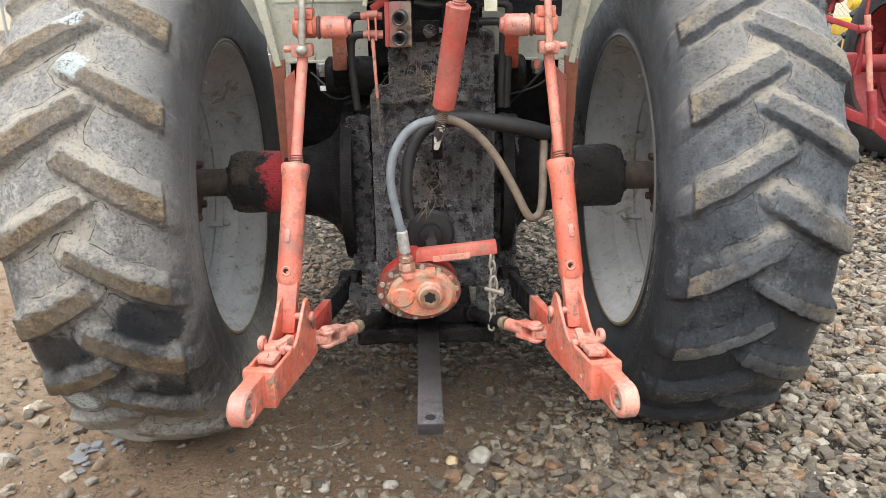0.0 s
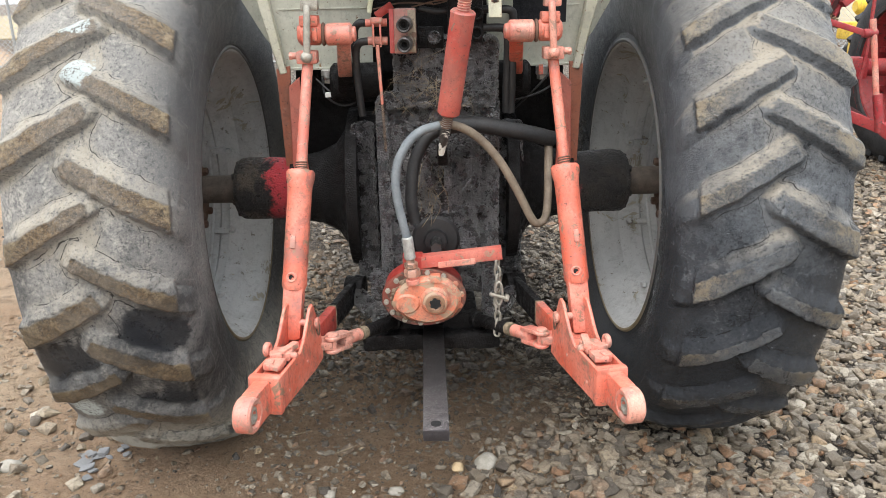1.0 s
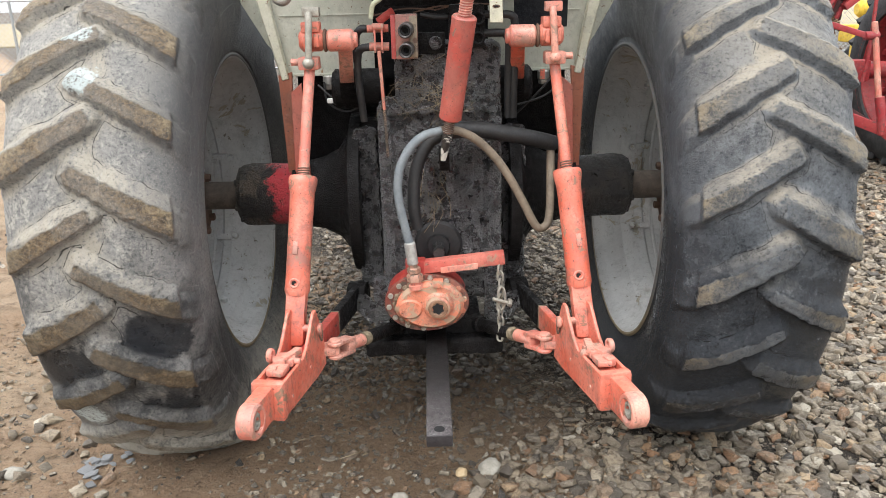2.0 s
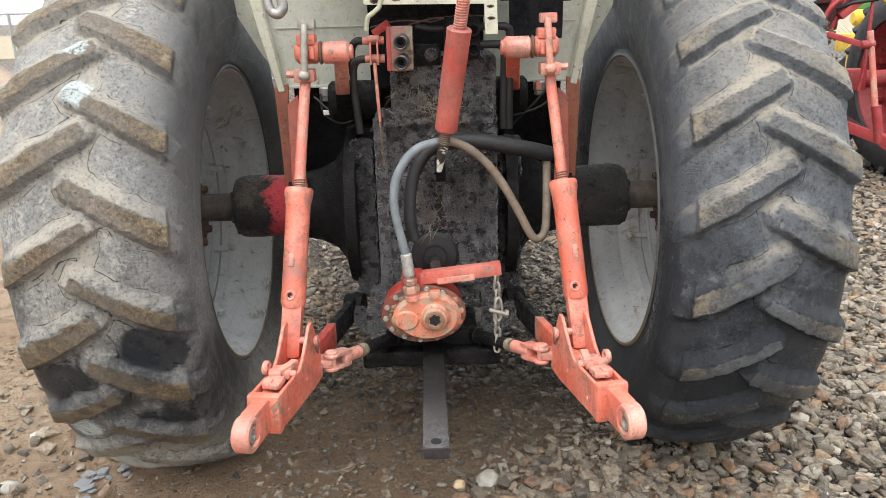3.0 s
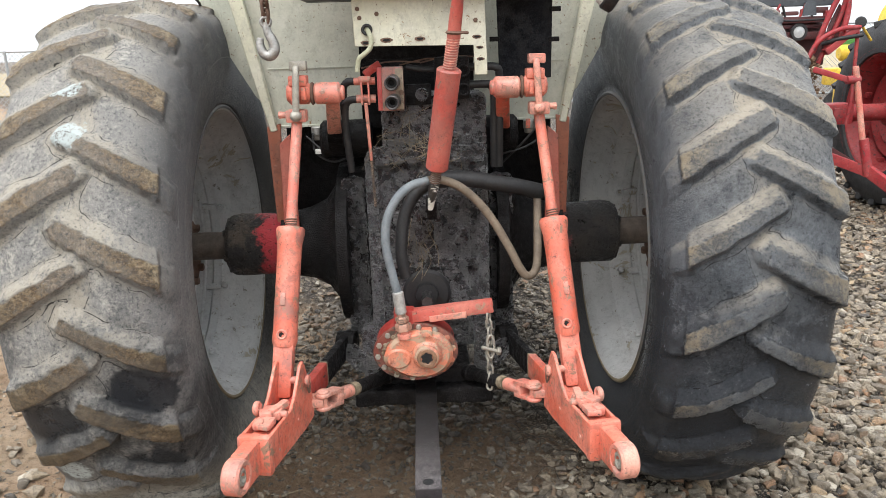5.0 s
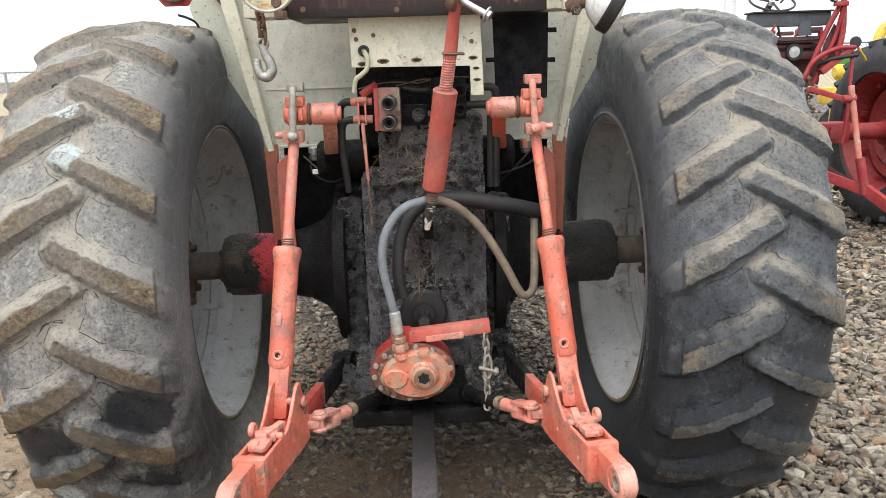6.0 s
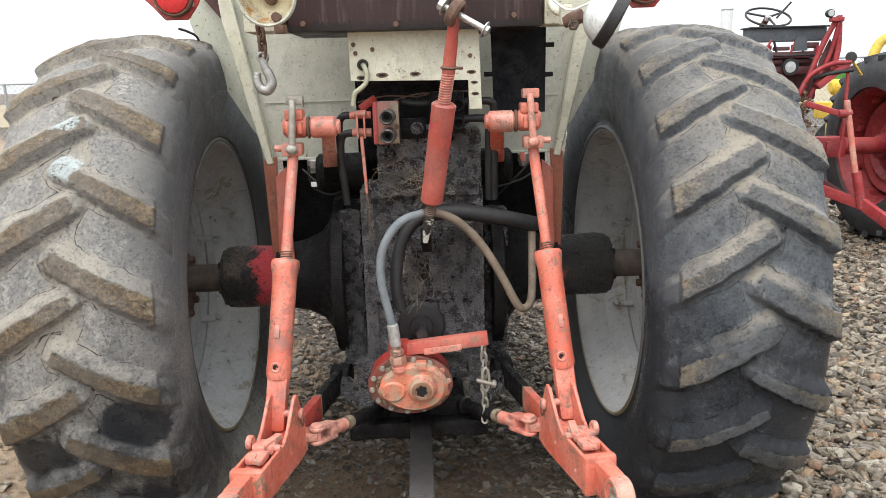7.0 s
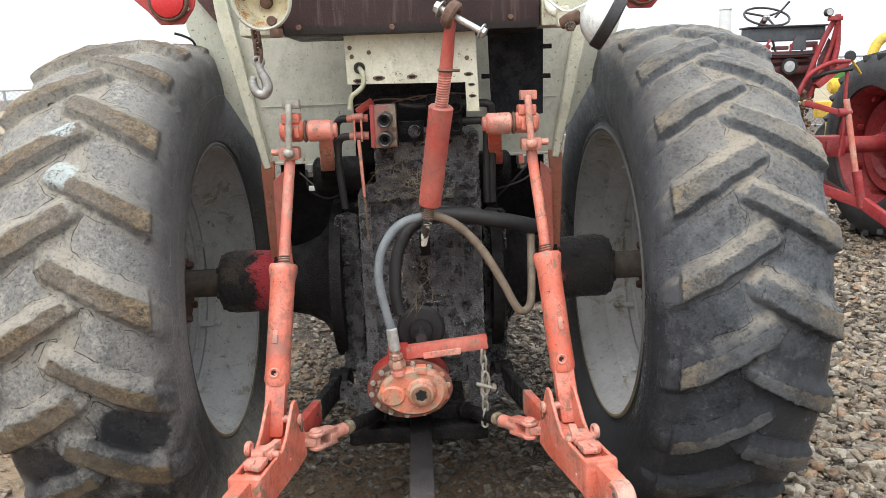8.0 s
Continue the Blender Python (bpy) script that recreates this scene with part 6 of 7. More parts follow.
# straw and weed stems caught on the housing
rs = random.Random(4)
b = bmesh.new()
for k in range(48):
    x, z = rs.gauss(0.0, 0.06), rs.gauss(1.135, 0.035)
    a = rs.uniform(0, math.pi)
    l = rs.uniform(0.02, 0.085)
    c = V(math.cos(a) * l, rs.uniform(-0.03, 0.01), math.sin(a) * l)
    p = V(x, -0.302 - rs.uniform(0, 0.02), z)
    tube([p - c, p + V(rs.gauss(0, 0.008), -0.008, rs.gauss(0, 0.008)), p + c], 0.0006, 4, 3, b)
for k in range(18):
    p = V(rs.uniform(-0.06, 0.03), -0.31, rs.uniform(0.82, 0.95))
    tube([p, p + V(rs.gauss(0, 0.01), -0.015, -0.03), p + V(rs.gauss(0.0, 0.02), -0.01, -0.08)], 0.0008, 4, 3, b)
tagged(part("straw", b, STRAW), "dry straw and weed stems stuck in the grease", "straw", kind="stuff")
b = bmesh.new()
for k in range(60):
    x, y = rs.uniform(-1.6, 0.4), rs.uniform(-1.3, 0.0)
    a, l = rs.uniform(0, 6.3), rs.uniform(0.008, 0.035)
    z = float(ground_height(x, y)) + 0.004
    tube([(x, y, z), (x + l * 0.5 * math.cos(a), y + l * 0.5 * math.sin(a), z + 0.004), (x + l * math.cos(a + 0.2), y + l * math.sin(a + 0.2), z)], 0.0012, 4, 3, b)
for x, y, a, l in ((-0.34, -0.39, 0.3, 0.1), (-0.5, -0.3, 0.2, 0.06), (0.72, 0.1, 1.0, 0.12), (0.75, 0.05, 0.7, 0.14)):
    z = float(ground_height(x, y)) + 0.006
    tube([(x, y, z), (x + l * 0.5 * math.cos(a), y + l * 0.5 * math.sin(a), z + 0.008), (x + l * math.cos(a + 0.3), y + l * math.sin(a + 0.3), z)], 0.0018, 5, 4, b)
tagged(part("ground_straw", b, STRAW), "scraps of dry straw on the earth", "straw", kind="stuff")

# single stones that stand out
rs = random.Random(9)


def lone_stone(x, y, size, flat, k, label, squash=1.0):
    b = bmesh.new()
    bmesh.ops.create_icosphere(b, subdivisions=3, radius=1.0)
    for vert in b.verts:
        n = vert.co.normalized()
        q = 1 + 0.22 * noise.noise(n * 1.7 + Vector((k * 3.1, 0, 0))) + 0.06 * noise.noise(n * 5 + Vector((0, k, 0)))
        vert.co = Vector((n.x * q * size, n.y * q * size * squash, n.z * q * size * flat))
    b.transform(pose(0, 0, 0, rs.uniform(-8, 8), rs.uniform(-8, 8), rs.uniform(0, 360)))
    ob = part("stone", b, PALESTONE)
    ob.location = (x, y, float(ground_height(x, y)) + size * flat * 0.45)
    return tagged(ob, label, "stone")


PALESTONE = simple("pale_grey_limestone", (0.24, 0.22, 0.18), (0.36, 0.335, 0.29), 22, 0.75, 0, 0.6)
lone_stone(0.152, -0.45, 0.042, 0.7, 3, "pale grey rounded stone on the gravel", 0.85)

lone_stone(-1.385, -0.405, 0.04, 0.6, 5, "pale grey angular stone on brown earth", 0.7)
lone_stone(-0.136, -0.576, 0.026, 0.6, 7, "small pale stone on brown earth", 0.75)
lone_stone(-0.33, -0.62, 0.017, 0.7, 9, "small pale stone on brown earth")
lone_stone(0.06, -0.45, 0.02, 0.75, 11, "small tan stone beside the drawbar").data.materials[0] = simple("tan_stone", (0.42, 0.3, 0.16), (0.52, 0.4, 0.25), 30, 0.7, 0, 0.5)

# ---- the yard behind ----
FAR = thing("far_tractor", "bright red vintage tractor parked behind on gravel", "tractor", (2.85, 3.8, 0))


def far(x, y, z):
    return V(x - 2.85, y - 3.8, z)


def far_wheel(x):
    hub, out = far(x, 3.8, 0.78), V(1, 0, 0)
    pr = [(-0.2, 0.5), (-0.21, 0.58), (-0.2, 0.68), (-0.15, 0.75), (0, 0.77), (0.15, 0.75), (0.2, 0.68), (0.21, 0.58), (0.2, 0.5), (0.0, 0.47), (-0.2, 0.5)]
    T = part("tyre", lathe(pr, hub, hub + out, 72), BGTYRE, FAR, "black drive tyre")
    for k in range(46):
        th = 2 * math.pi * k / 46
        s = -1 if k % 2 else 1
        p = [V(s * 0.01, 0.77 * math.cos(th), 0.77 * math.sin(th)), V(s * 0.19, 0.735 * math.cos(th - 0.16), 0.735 * math.sin(th - 0.16))]
        part("lug", bar(hub + p[0], hub + p[1], 0.05, 0.05, 0.008, p[0]), BGTYRE, T)
    R = part("wheel_rim", lathe([(-0.19, 0.52), (-0.205, 0.535), (-0.19, 0.54), (-0.17, 0.5), (-0.1, 0.48), (-0.06, 0.45), (0.1, 0.45), (0.1, 0.44), (-0.07, 0.44), (-0.11, 0.465), (-0.17, 0.485), (-0.19, 0.52)], hub, hub + out, 56), BGRED, FAR, "red wheel rim")
    # dark plate stands in for the shaded gap round the disc
    part("dark_gap_plate", lathe([(0.09, 0), (0.09, 0.46), (0.1, 0.46), (0.1, 0)], hub, hub + out, 40), BGTYRE, R)
    part("wheel_disc", lathe([(0.04, 0.4), (0.03, 0.405), (0.0, 0.39), (0.03, 0.31), (0.0, 0.29), (0.04, 0.24), (0.0, 0.18), (-0.02, 0.12), (-0.1, 0.1), (-0.12, 0.06), (-0.12, 0), (0.06, 0), (0.06, 0.3), (0.04, 0.4)], hub, hub + out, 56), BGRED, R, "red dished wheel disc")
    for k in range(8):
        ph = 2 * math.pi * k / 8 + 0.3
        part("rim_clamp", box(hub + V(-0.03, 0.43 * math.cos(ph), 0.43 * math.sin(ph)), (0.05, 0.05, 0.05), 0.008), BGRED, R)
    for k in range(24):
        ph = 2 * math.pi * k / 24
        part("disc_bolt", hexhead(hub + V(0.012, 0.3 * math.cos(ph), 0.3 * math.sin(ph)), (-1, 0, 0), 0.012, 0.012), BGRED, R)


far_wheel(4.0)
far_wheel(1.7)
b = bar(far(2.3, 3.75, 0.8), far(3.55, 3.75, 0.8), 0.17, 0.17, 0.02)
part("axle_housing", b, BGRED, FAR, "red axle housing")
b = rod(far(3.5, 3.75, 0.8), far(3.95, 3.75, 0.8), 0.07, 20)
part("axle_hub", b, BGRED, FAR)
part("gearbox", box(far(2.85, 4.2, 0.9), (0.5, 1.2, 0.6), 0.05), BGMAROON, FAR, "dark red gearbox")
part("engine_hood", box(far(2.85, 5.6, 1.25), (0.55, 1.8, 0.55), 0.08), BGRED, FAR, "red hood")
part("front_frame", box(far(2.85, 5.6, 0.7), (0.4, 1.8, 0.45), 0.04), BGMAROON, FAR)
for x in (2.35, 3.35):
    T = part("front_tyre", lathe([(-0.08, 0.22), (-0.1, 0.33), (-0.05, 0.39), (0.05, 0.39), (0.1, 0.33), (0.08, 0.22), (-0.08, 0.22)], far(x, 6.2, 0.39), far(x + 1, 6.2, 0.39), 40), BGTYRE, FAR)
    part("front_rim", lathe([(-0.06, 0), (-0.06, 0.22), (0.06, 0.22), (0.06, 0)], far(x, 6.2, 0.39), far(x + 1, 6.2, 0.39), 32), BGRED, FAR)
part("front_axle", rod(far(2.35, 6.2, 0.42), far(3.35, 6.2, 0.42), 0.04, 16), BGRED, FAR)
FARGLASS = simple("dull_grey_lamp_glass", (0.36, 0.37, 0.37), (0.5, 0.51, 0.5), 40, 0.2)
# seat platform: blue-grey box, bumper with lamp
part("tool_box", box(far(2.945, 3.62, 1.705), (0.6, 0.16, 0.1), 0.004), BGGREY, FAR, "blue-grey sheet box under the seat")
part("seat_frame", box(far(2.93, 3.6, 1.55), (0.5, 0.14, 0.05), 0.01), BGMAROON, FAR, "dark red seat frame")
part("seat_frame", box(far(2.93, 3.58, 1.43), (0.48, 0.12, 0.06), 0.01), BGMAROON, FAR, "dark red seat frame")
part("seat_post", box(far(2.85, 3.75, 1.35), (0.3, 0.2, 0.45), 0.02), BGMAROON, FAR)
part("box_lid", box(far(2.94, 3.61, 1.762), (0.63, 0.19, 0.012), 0.003), HOSEBLACK, FAR, "dark lid of the sheet box")
part("rear_housing", box(far(3.02, 3.72, 1.36), (0.44, 0.2, 0.34), 0.03), BGMAROON, FAR, "dark crimson rear housing")
for x, y, z, w, h in ((2.78, 3.58, 1.61, 0.09, 0.035), (2.9, 3.56, 1.6, 0.12, 0.03), (3.02, 3.57, 1.605, 0.06, 0.05), (3.14, 3.56, 1.62, 0.1, 0.045), (3.19, 3.55, 1.585, 0.05, 0.06), (2.83, 3.57, 1.5, 0.16, 0.03), (3.1, 3.58, 1.5, 0.2, 0.03)):
    part("lever_bracket", box(far(x, y, z), (w, 0.05, h), 0.008), BGRED if w < 0.1 else BGMAROON, FAR)
for x, z, k in ((2.76, 1.57, 0.05), (2.86, 1.56, -0.03), (2.97, 1.57, 0.04), (3.08, 1.55, -0.05), (3.2, 1.56, 0.02)):
    part("control_rod", rod(far(x, 3.54, z), far(x + k, 3.54, z + 0.1), 0.009, 10), BGRED if k > 0 else HOSEBLACK, FAR)
part("control_pipe", tube([far(2.7, 3.52, 1.56), far(2.9, 3.5, 1.545), far(3.2, 3.5, 1.55)], 0.008, 8, 6), HOSEBLACK, FAR)
part("grey_plate", plate([(3.02 - 3.0, -0.05), (0.13, -0.05), (0.12, 0.03), (0.1, 0.055), (0.05, 0.055), (0.03, 0.03)], 0.01, Matrix.Translation(far(2.96, 3.52, 1.63)) @ FACING, 0.001), BGGREY, FAR, "blue-grey bracket plate")
for x, z in ((2.9, 1.42), (3.02, 1.33), (3.16, 1.42), (3.1, 1.27), (2.97, 1.24)):
    part("housing_bolt", hexhead(far(x, 3.62, z), (0, -1, 0), 0.02, 0.018), BGRED, FAR)
part("top_hose", tube([far(3.1, 3.42, 1.36), far(3.2, 3.36, 1.4), far(3.36, 3.34, 1.42)], 0.016, 10, 6), HOSEBLACK, FAR, "black hose on the lift frame")
part("frame_web", plate([(-0.09, -0.2), (0.06, -0.06), (0.07, 0.1), (0.02, 0.16), (-0.05, 0.0)], 0.012, Matrix.Translation(far(3.2, 3.44, 1.5)) @ FACING, 0.002), BGMAROON, FAR, "dark red web plate of the lift frame")
LMP = part("rear_lamp", lathe([(0, 0), (0, 0.04), (0.04, 0.064), (0.06, 0.064), (0.06, 0.046), (0.05, 0.044), (0.05, 0.0)], far(2.94, 3.52, 1.46), far(2.94, 2.0, 1.4), 28), HOSEBLACK, FAR, "round rear lamp")
part("lamp_glass", lathe([(0, 0.044), (0.003, 0.036), (0.005, 0)], far(2.94, 3.466, 1.458), far(2.94, 2.0, 1.4), 28), FARGLASS, LMP)
b = bmesh.new()
sc = far(3.07, 4.2, 1.885)
sm = Matrix.Translation(sc) @ pose(0, 0, 0, 28, 0, 0)
wheel_pts = [sm @ V(0.185 * math.cos(2 * math.pi * j / 40), 0.185 * math.sin(2 * math.pi * j / 40), 0) for j in range(40)]
tube(wheel_pts, 0.0095, 8, 0, b, True)
ST = part("steering_wheel", b, HOSEBLACK, FAR, "black three-spoke steering wheel")
for k in range(3):
    ph = 2 * math.pi * k / 3 + 0.5
    part("spoke", rod(sm @ V(0, 0, 0), sm @ V(0.18 * math.cos(ph), 0.18 * math.sin(ph), 0), 0.009, 8), HOSEBLACK, ST)
part("wheel_centre", rod(sm @ V(0, 0, -0.03), sm @ V(0, 0, 0.008), 0.026, 20), FARGLASS, ST)
part("steering_column", rod(sc, far(3.0, 4.6, 1.5), 0.025, 14), BGMAROON, FAR)
part("throttle_lever", rod(far(3.12, 4.15, 1.87), far(3.24, 4.15, 2.0), 0.009, 8), HOSEBLACK, FAR)
# lift frame at the rear
for pts, r in (([(3.24, 3.4, 1.8), (3.16, 3.42, 1.62), (3.05, 3.45, 1.3)], 0.02), ([(3.26, 3.38, 1.8), (3.22, 3.42, 1.55), (3.1, 3.45, 1.22)], 0.018),
               ([(3.26, 3.4, 1.83), (3.27, 3.4, 1.6), (3.24, 3.4, 1.42)], 0.022), ([(3.35, 3.35, 1.48), (3.2, 3.35, 1.47), (3.05, 3.38, 1.38), (2.97, 3.4, 1.2)], 0.018),
               ([(3.34, 3.36, 1.45), (3.34, 3.36, 1.0), (3.32, 3.36, 0.75)], 0.014)):
    part("lift_frame_bar", tube([far(*p) for p in pts], r, 10, 6), BGRED, FAR, "red lift frame bar")
part("lift_cross", bar(far(3.12, 3.4, 1.3), far(3.34, 3.38, 1.48), 0.08, 0.05, 0.008), BGRED, FAR)
part("frame_head", box(far(3.23, 3.38, 1.8), (0.1, 0.05, 0.035), 0.008), BGRED, FAR)
G = part("round_gauge", rod(far(3.175, 3.4, 1.845), far(3.175, 3.36, 1.845), 0.03, 24), HOSEBLACK, FAR, "small round gauge")
part("gauge_face", rod(far(3.175, 3.362, 1.845), far(3.175, 3.357, 1.845), 0.024, 24), FARGLASS, G)
part("rear_reflector", rod(far(3.365, 3.38, 1.52), far(3.345, 3.34, 1.515), 0.04, 24), BGTYRE, FAR, "brown lamp seen from behind")
part("reflector_arm", rod(far(3.37, 3.38, 1.5), far(3.5, 3.45, 1.38), 0.01, 8), BGYELLOW, FAR)
b = bmesh.new()
for k in range(240):
    q = far(3.03 + 0.045 * rs.gauss(0, 0.8), 3.42 + rs.uniform(-0.05, 0.05), rs.uniform(0.75, 1.27))
    add = bmesh.new()
    bmesh.ops.create_icosphere(add, subdivisions=1, radius=rs.uniform(0.006, 0.018))
    for vv in add.verts:
        vv.co *= 1 + 0.7 * noise.noise(vv.co * 40 + Vector((k, 0, 0)))
    join(b, add, Matrix.Translation(q))
part("mud_cake", b, MUD, FAR, "dried clay caked on the hitch")
arm = part("lift_arm", bar(far(3.02, 3.35, 1.18), far(3.22, 3.2, 1.1), 0.035, 0.042, 0.008), BGRED, FAR)
part("arm_knuckle", rod(far(3.2, 3.2, 1.1), far(3.3, 3.2, 1.1), 0.032, 18), BGRED, arm)
ro = part("lift_rod", rod(far(3.26, 3.2, 1.2), far(3.35, 3.15, 0.62), 0.022, 14), FADED, FAR, "dull lift rod")
part("rod_sleeve", rod(far(3.35, 3.15, 0.66), far(3.4, 3.12, 0.38), 0.035, 14), BGRED, ro)
part("lower_link", bar(far(3.1, 3.5, 0.55), far(3.42, 3.1, 0.4), 0.03, 0.08, 0.008), BGRED, FAR, "red lower link")
part("link_end", bar(far(3.4, 3.12, 0.42), far(3.5, 2.85, 0.28), 0.05, 0.09, 0.01), BGRED, FAR)
part("diagonal_stay", bar(far(3.0, 3.55, 0.72), far(3.48, 3.5, 0.42), 0.04, 0.05, 0.008), BGMAROON, FAR)
for k in range(3):
    part("rib_block", box(far(3.12 + 0.14 * k, 3.66, 0.8), (0.05, 0.02, 0.1), 0.006), BGRED, FAR)

# yellow machine further back
YEL = thing("yellow_machine", "yellow farm machine with green parts parked behind", "machine", (5.3, 6.4, 0))


def ye(x, y, z):
    return V(x - 5.3, y - 6.4, z)


part("guard_tube", tube([ye(5.2, 6.2, 1.35), ye(5.22, 6.2, 1.6), ye(5.32, 6.2, 1.74), ye(5.55, 6.2, 1.78), ye(6.0, 6.2, 1.78)], 0.055, 14, 8), BGYELLOW, YEL, "yellow guard tube")
part("frame", box(ye(5.45, 6.6, 0.95), (1.2, 0.3, 0.2), 0.03), BGYELLOW, YEL, "yellow frame")
part("tank", lathe([(0, 0), (0, 0.06), (0.04, 0.095), (0.26, 0.095), (0.3, 0.06), (0.3, 0)], ye(4.9, 6.5, 1.22), ye(6.0, 6.5, 1.22), 28), BGYELLOW, YEL, "rounded yellow tank")
part("mast", box(ye(5.3, 6.5, 1.05), (0.08, 0.1, 0.9), 0.02), BGYELLOW, YEL)
part("panel", box(ye(5.05, 6.75, 1.36), (0.3, 0.1, 0.12), 0.02), BGGREEN, YEL, "green side panel")
for x in (5.05, 5.9):
    part("wheel", lathe([(-0.12, 0.2), (-0.14, 0.36), (-0.08, 0.42), (0.08, 0.42), (0.14, 0.36), (0.12, 0.2), (-0.12, 0.2)], ye(x, 6.5, 0.42), ye(x + 1, 6.5, 0.42), 36), BGTYRE, YEL)
    part("stand_leg", box(ye(x, 6.5, 0.6), (0.3, 0.1, 0.5), 0.02), BGYELLOW, YEL)

# white pole far off
PL = thing("white_pole", "thick white pole standing far behind", "pole", (9.0, 20.0, 0))
part("shaft", rod((0, 0, 0), (0, 0, 3.14), 0.165, 24), POLE, PL)
part("cap", rod((0, 0, 3.14), (0, 0, 3.22), 0.18, 24, 0.03), POLE, PL)


def wire_fence(x0, x1, y, top, lean=0.0):
    F = thing("wire_fence", "galvanised chain-link fence along the yard", "fence", ((x0 + x1) / 2, y, 0), "yard fences")
    cx = (x0 + x1) / 2
    n = int((x1 - x0) / 3.0) + 1
    for k in range(n):
        x = x0 + (x1 - x0) * k / (n - 1) - cx
        part("post", rod((x, 0, 0), (x, 0, top + 0.02), 0.03, 10), FENCE, F)
    for z in (0.08, top):
        part("rail", rod((x0 - cx, 0, z), (x1 - cx, 0, z), 0.022, 8), FENCE, F)
    b = bmesh.new()
    step = 0.12
    for k in range(int((x1 - x0 + top) / step)):
        for s in (-1, 1):
            x = x0 - cx + k * step
            a, z = (x, x - top) if s < 0 else (x - top, x)
            p, q = V(a, 0.004 * s, 0.06), V(z, 0.004 * s, top)
            add = [b.verts.new(p + V(-0.005, 0, 0)), b.verts.new(p + V(0.005, 0, 0)), b.verts.new(q + V(0.005, 0, 0)), b.verts.new(q + V(-0.005, 0, 0))]
            add2 = [b.verts.new(v.co + V(0, 0.006, 0)) for v in add]
            b.faces.new(add)
            b.faces.new(add2[::-1])
            for i in range(4):
                b.faces.new((add[i], add[(i + 1) % 4], add2[(i + 1) % 4], add2[i]))
    part("mesh", b, FENCE, F, "woven wire mesh")


wire_fence(-24, -3.0, 15.0, 1.62)
wire_fence(3.0, 30, 16.0, 1.68)
b = box((0, 0, 0), (400, 60, 0.05), 0)
fld = part("field", b, FIELD, None)
fld.location = (0, 60, 0.03)
tagged(fld, "dry tan grass field beyond the fence", "field", kind="structure")

# small odds and ends about the tractor
for pts in ([(-0.34, -0.1, 1.18), (-0.33, -0.12, 1.12), (-0.27, -0.13, 1.09), (-0.2, -0.12, 1.12)], [(-0.36, -0.1, 1.17), (-0.3, -0.14, 1.13), (-0.22, -0.15, 1.14)], [(0.4, -0.1, 1.15), (0.34, -0.14, 1.12), (0.26, -0.15, 1.1)], [(0.39, -0.1, 1.19), (0.33, -0.12, 1.13), (0.25, -0.1, 1.05)]):
    part("wiring", tube(pts, 0.0035, 8, 6), HOSEBLACK, TRACTOR, "loose black wiring")
# pale blocks stand in for light seen through the gaps
part("light_gap_block", box((-0.315, -0.135, 1.125), (0.03, 0.012, 0.016), 0.003), GLASS, TRACTOR, "small pale block standing for light through a gap")
part("light_gap_block", box((0.29, -0.14, 1.125), (0.016, 0.012, 0.026), 0.003), GLASS, TRACTOR, "small pale block standing for light through a gap")
part("red_tab", box((0.345, -0.13, 1.19), (0.014, 0.01, 0.03), 0.002), CORAL, TRACTOR, "small red tab")
for x in (-0.33, 0.36):
    b = rod((x, -0.05, 1.196), (x, -0.05, 1.165), 0.02, 16, 0.004)
    hexhead((x, -0.05, 1.166), (0, 0, -1), 0.016, 0.014, b)
    part("panel_mount", b, STEEL, TRACTOR, "greasy mounting bolt under the panel")
part("bent_wire", tube([(-0.688, 0.055, 1.572), (-0.692, 0.03, 1.598), (-0.71, 0.0, 1.612), (-0.732, -0.02, 1.62)], 0.004, 8, 6), HOSEBLACK, TRACTOR, "bent black wire on the fender")

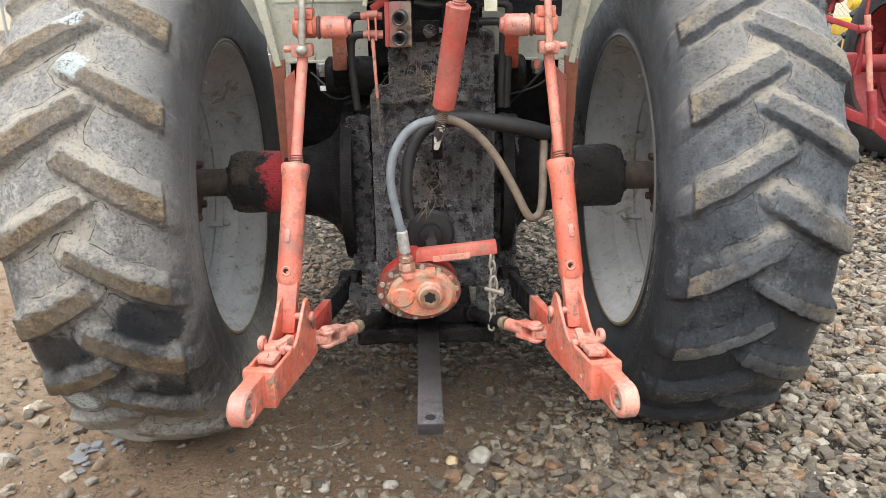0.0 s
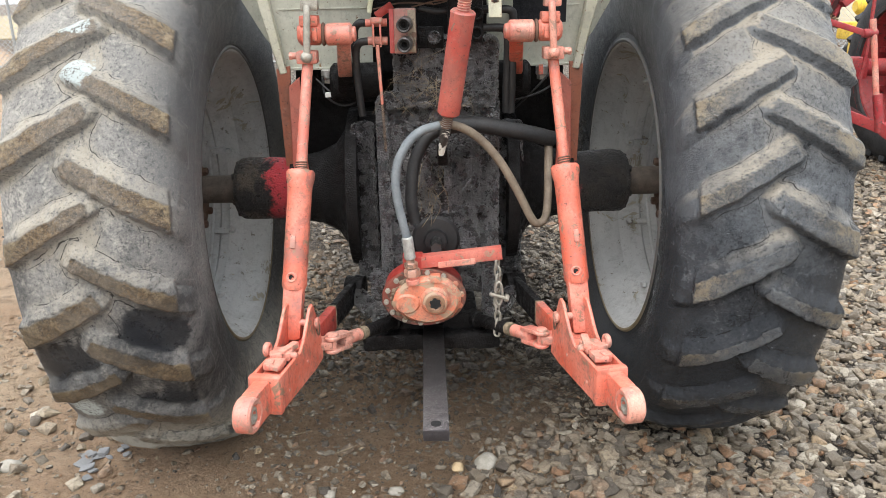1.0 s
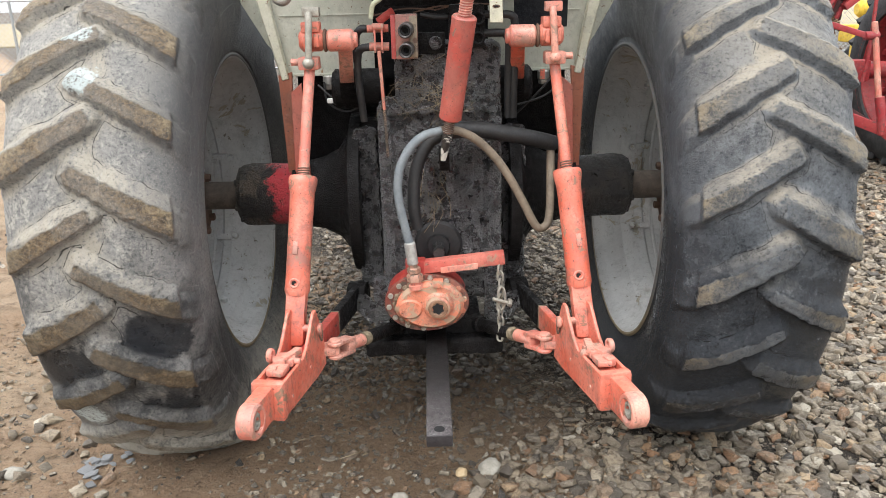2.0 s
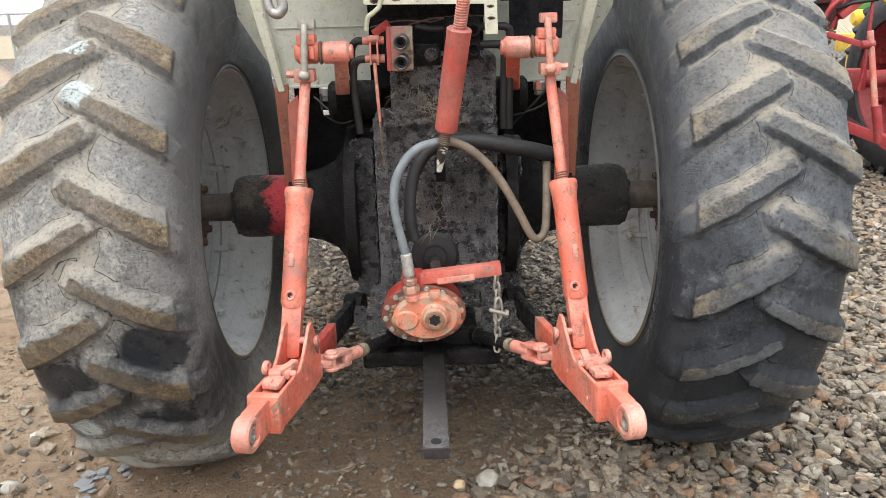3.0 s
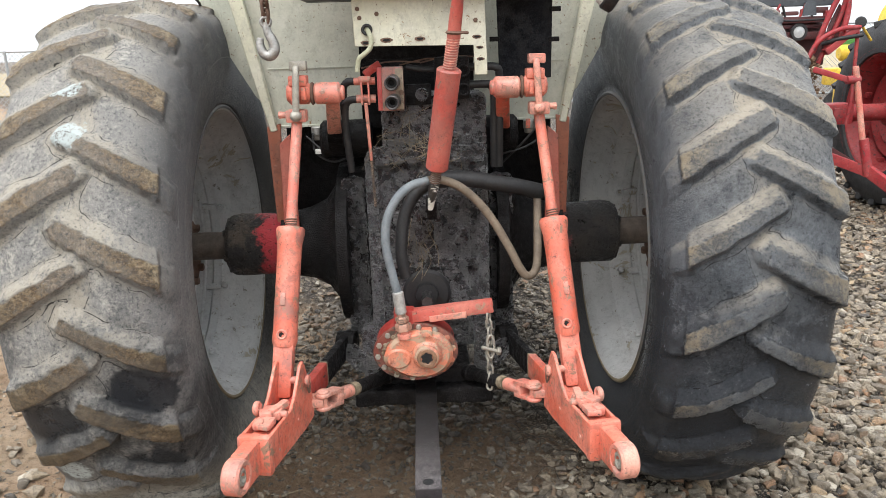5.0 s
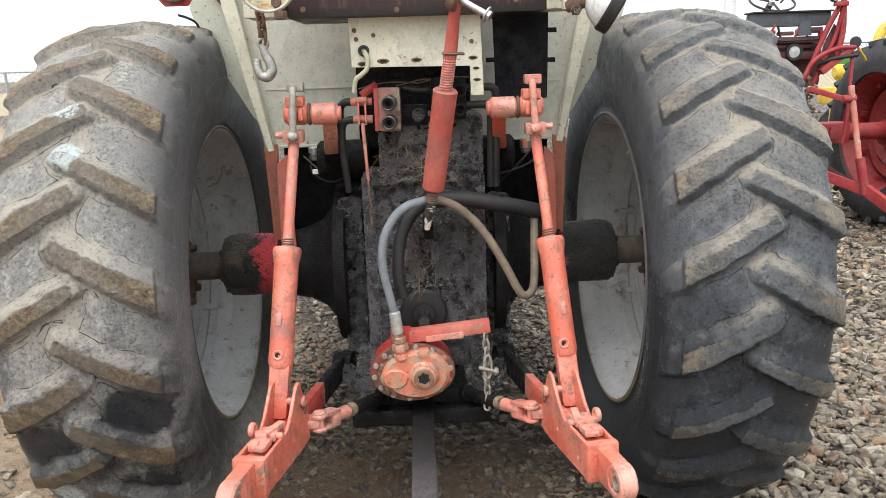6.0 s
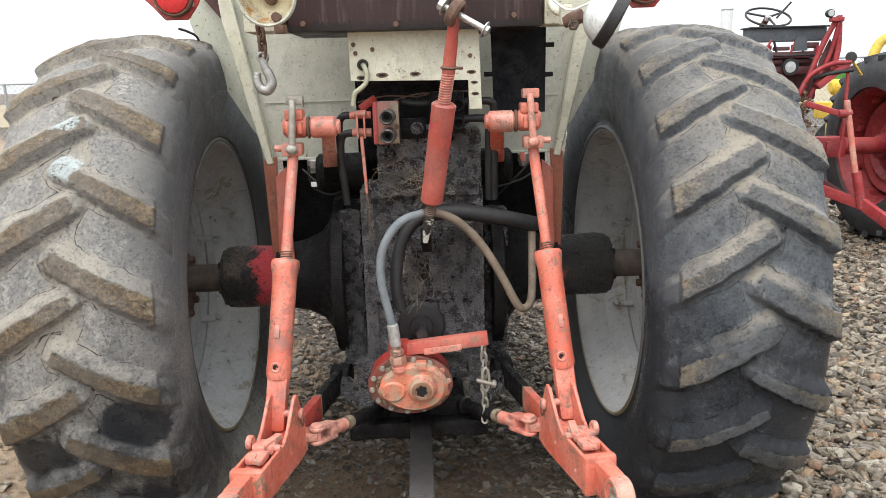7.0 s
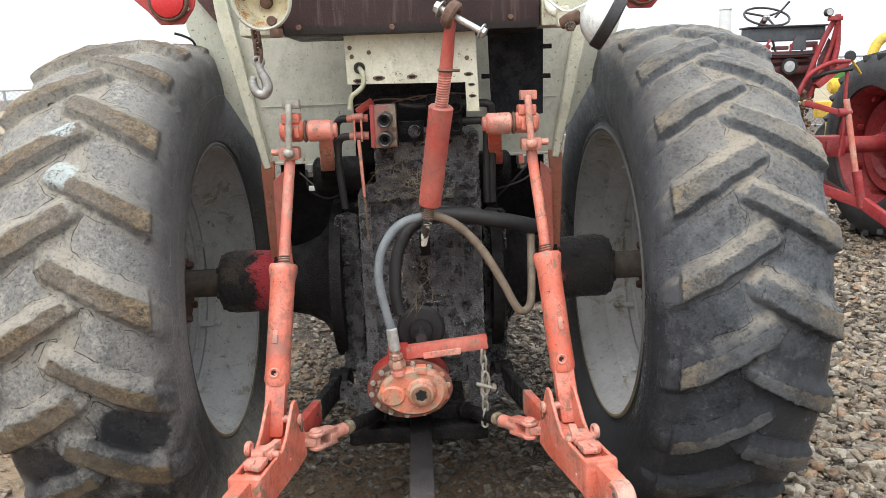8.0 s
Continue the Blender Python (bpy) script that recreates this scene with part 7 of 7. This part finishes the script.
# dry weeds matted beside the tyre
rs = random.Random(14)
b = bmesh.new()
for k in range(90):
    x, y = rs.gauss(0.5, 0.07), rs.gauss(-0.02, 0.12)
    z = float(ground_height(x, y)) + 0.006
    a, l = rs.uniform(0, 6.3), rs.uniform(0.04, 0.13)
    tube([(x, y, z), (x + l * 0.5 * math.cos(a), y + l * 0.5 * math.sin(a), z + rs.uniform(0.006, 0.035)), (x + l * math.cos(a + 0.4), y + l * math.sin(a + 0.4), z + rs.uniform(0, 0.02))], 0.0012, 4, 3, b)
tagged(part("dry_weeds", b, simple("dead_dark_weeds", (0.03, 0.024, 0.019), (0.08, 0.062, 0.045), 30, 0.85)), "dead dark weeds matted on the gravel", "weeds", kind="stuff")

# the nearest larger stones lie singly on the ground
rs = random.Random(21)
meshes = []
for v, f in WORN[:20]:
    me = bpy.data.meshes.new("stone")
    me.from_pydata([tuple(p) for p in v], [], [tuple(int(i) for i in q) for q in f])
    me.materials.append(STONE)
    me.polygons.foreach_set("use_smooth", [True] * len(me.polygons))
    me.set_sharp_from_angle(angle=radians(50))
    meshes.append(me)
made = 0
while made < 280:
    x, y = rs.uniform(-1.5, 2.2), rs.uniform(-1.3, 0.9)
    if rs.random() > float(cover(np.array(x), np.array(y))) * (1.0 if x > 0.1 else 0.6):
        continue
    if 0.55 < abs(x) < 1.12 and -0.45 < y < 0.45:
        continue
    size = rs.uniform(0.016, 0.032)
    ob = new("stone", rs.choice(meshes))
    ob.parent = GROUND
    ob.scale = (size, size * rs.uniform(0.8, 1.1), size * rs.uniform(0.8, 1.2))
    ob.rotation_euler = (rs.gauss(0, 0.25), rs.gauss(0, 0.25), rs.uniform(0, 6.3))
    ob.location = (x, y, float(ground_height(x, y)) + size * 0.3)
    made += 1


# a patch of flat blue-grey slate chips on the bare earth
SLATE = simple("blue_grey_slate", (0.12, 0.122, 0.126), (0.22, 0.22, 0.22), 40, 0.6, 0, 0.5)
chips = []
for v, f in WORN[20:26]:
    me = bpy.data.meshes.new("slate_chip")
    me.from_pydata([tuple(p) for p in v], [], [tuple(int(i) for i in q) for q in f])
    me.materials.append(SLATE)
    chips.append(me)
for k in range(16):
    x, y = rs.gauss(-1.11, 0.045), rs.gauss(-0.38, 0.04)
    size = rs.uniform(0.012, 0.026)
    ob = new("slate_chip", rs.choice(chips))
    ob.parent = GROUND
    ob.scale = (size, size, size * 0.6)
    ob.rotation_euler = (rs.gauss(0, 0.15), rs.gauss(0, 0.15), rs.uniform(0, 6.3))
    ob.location = (x, y, float(ground_height(x, y)) + size * 0.2)
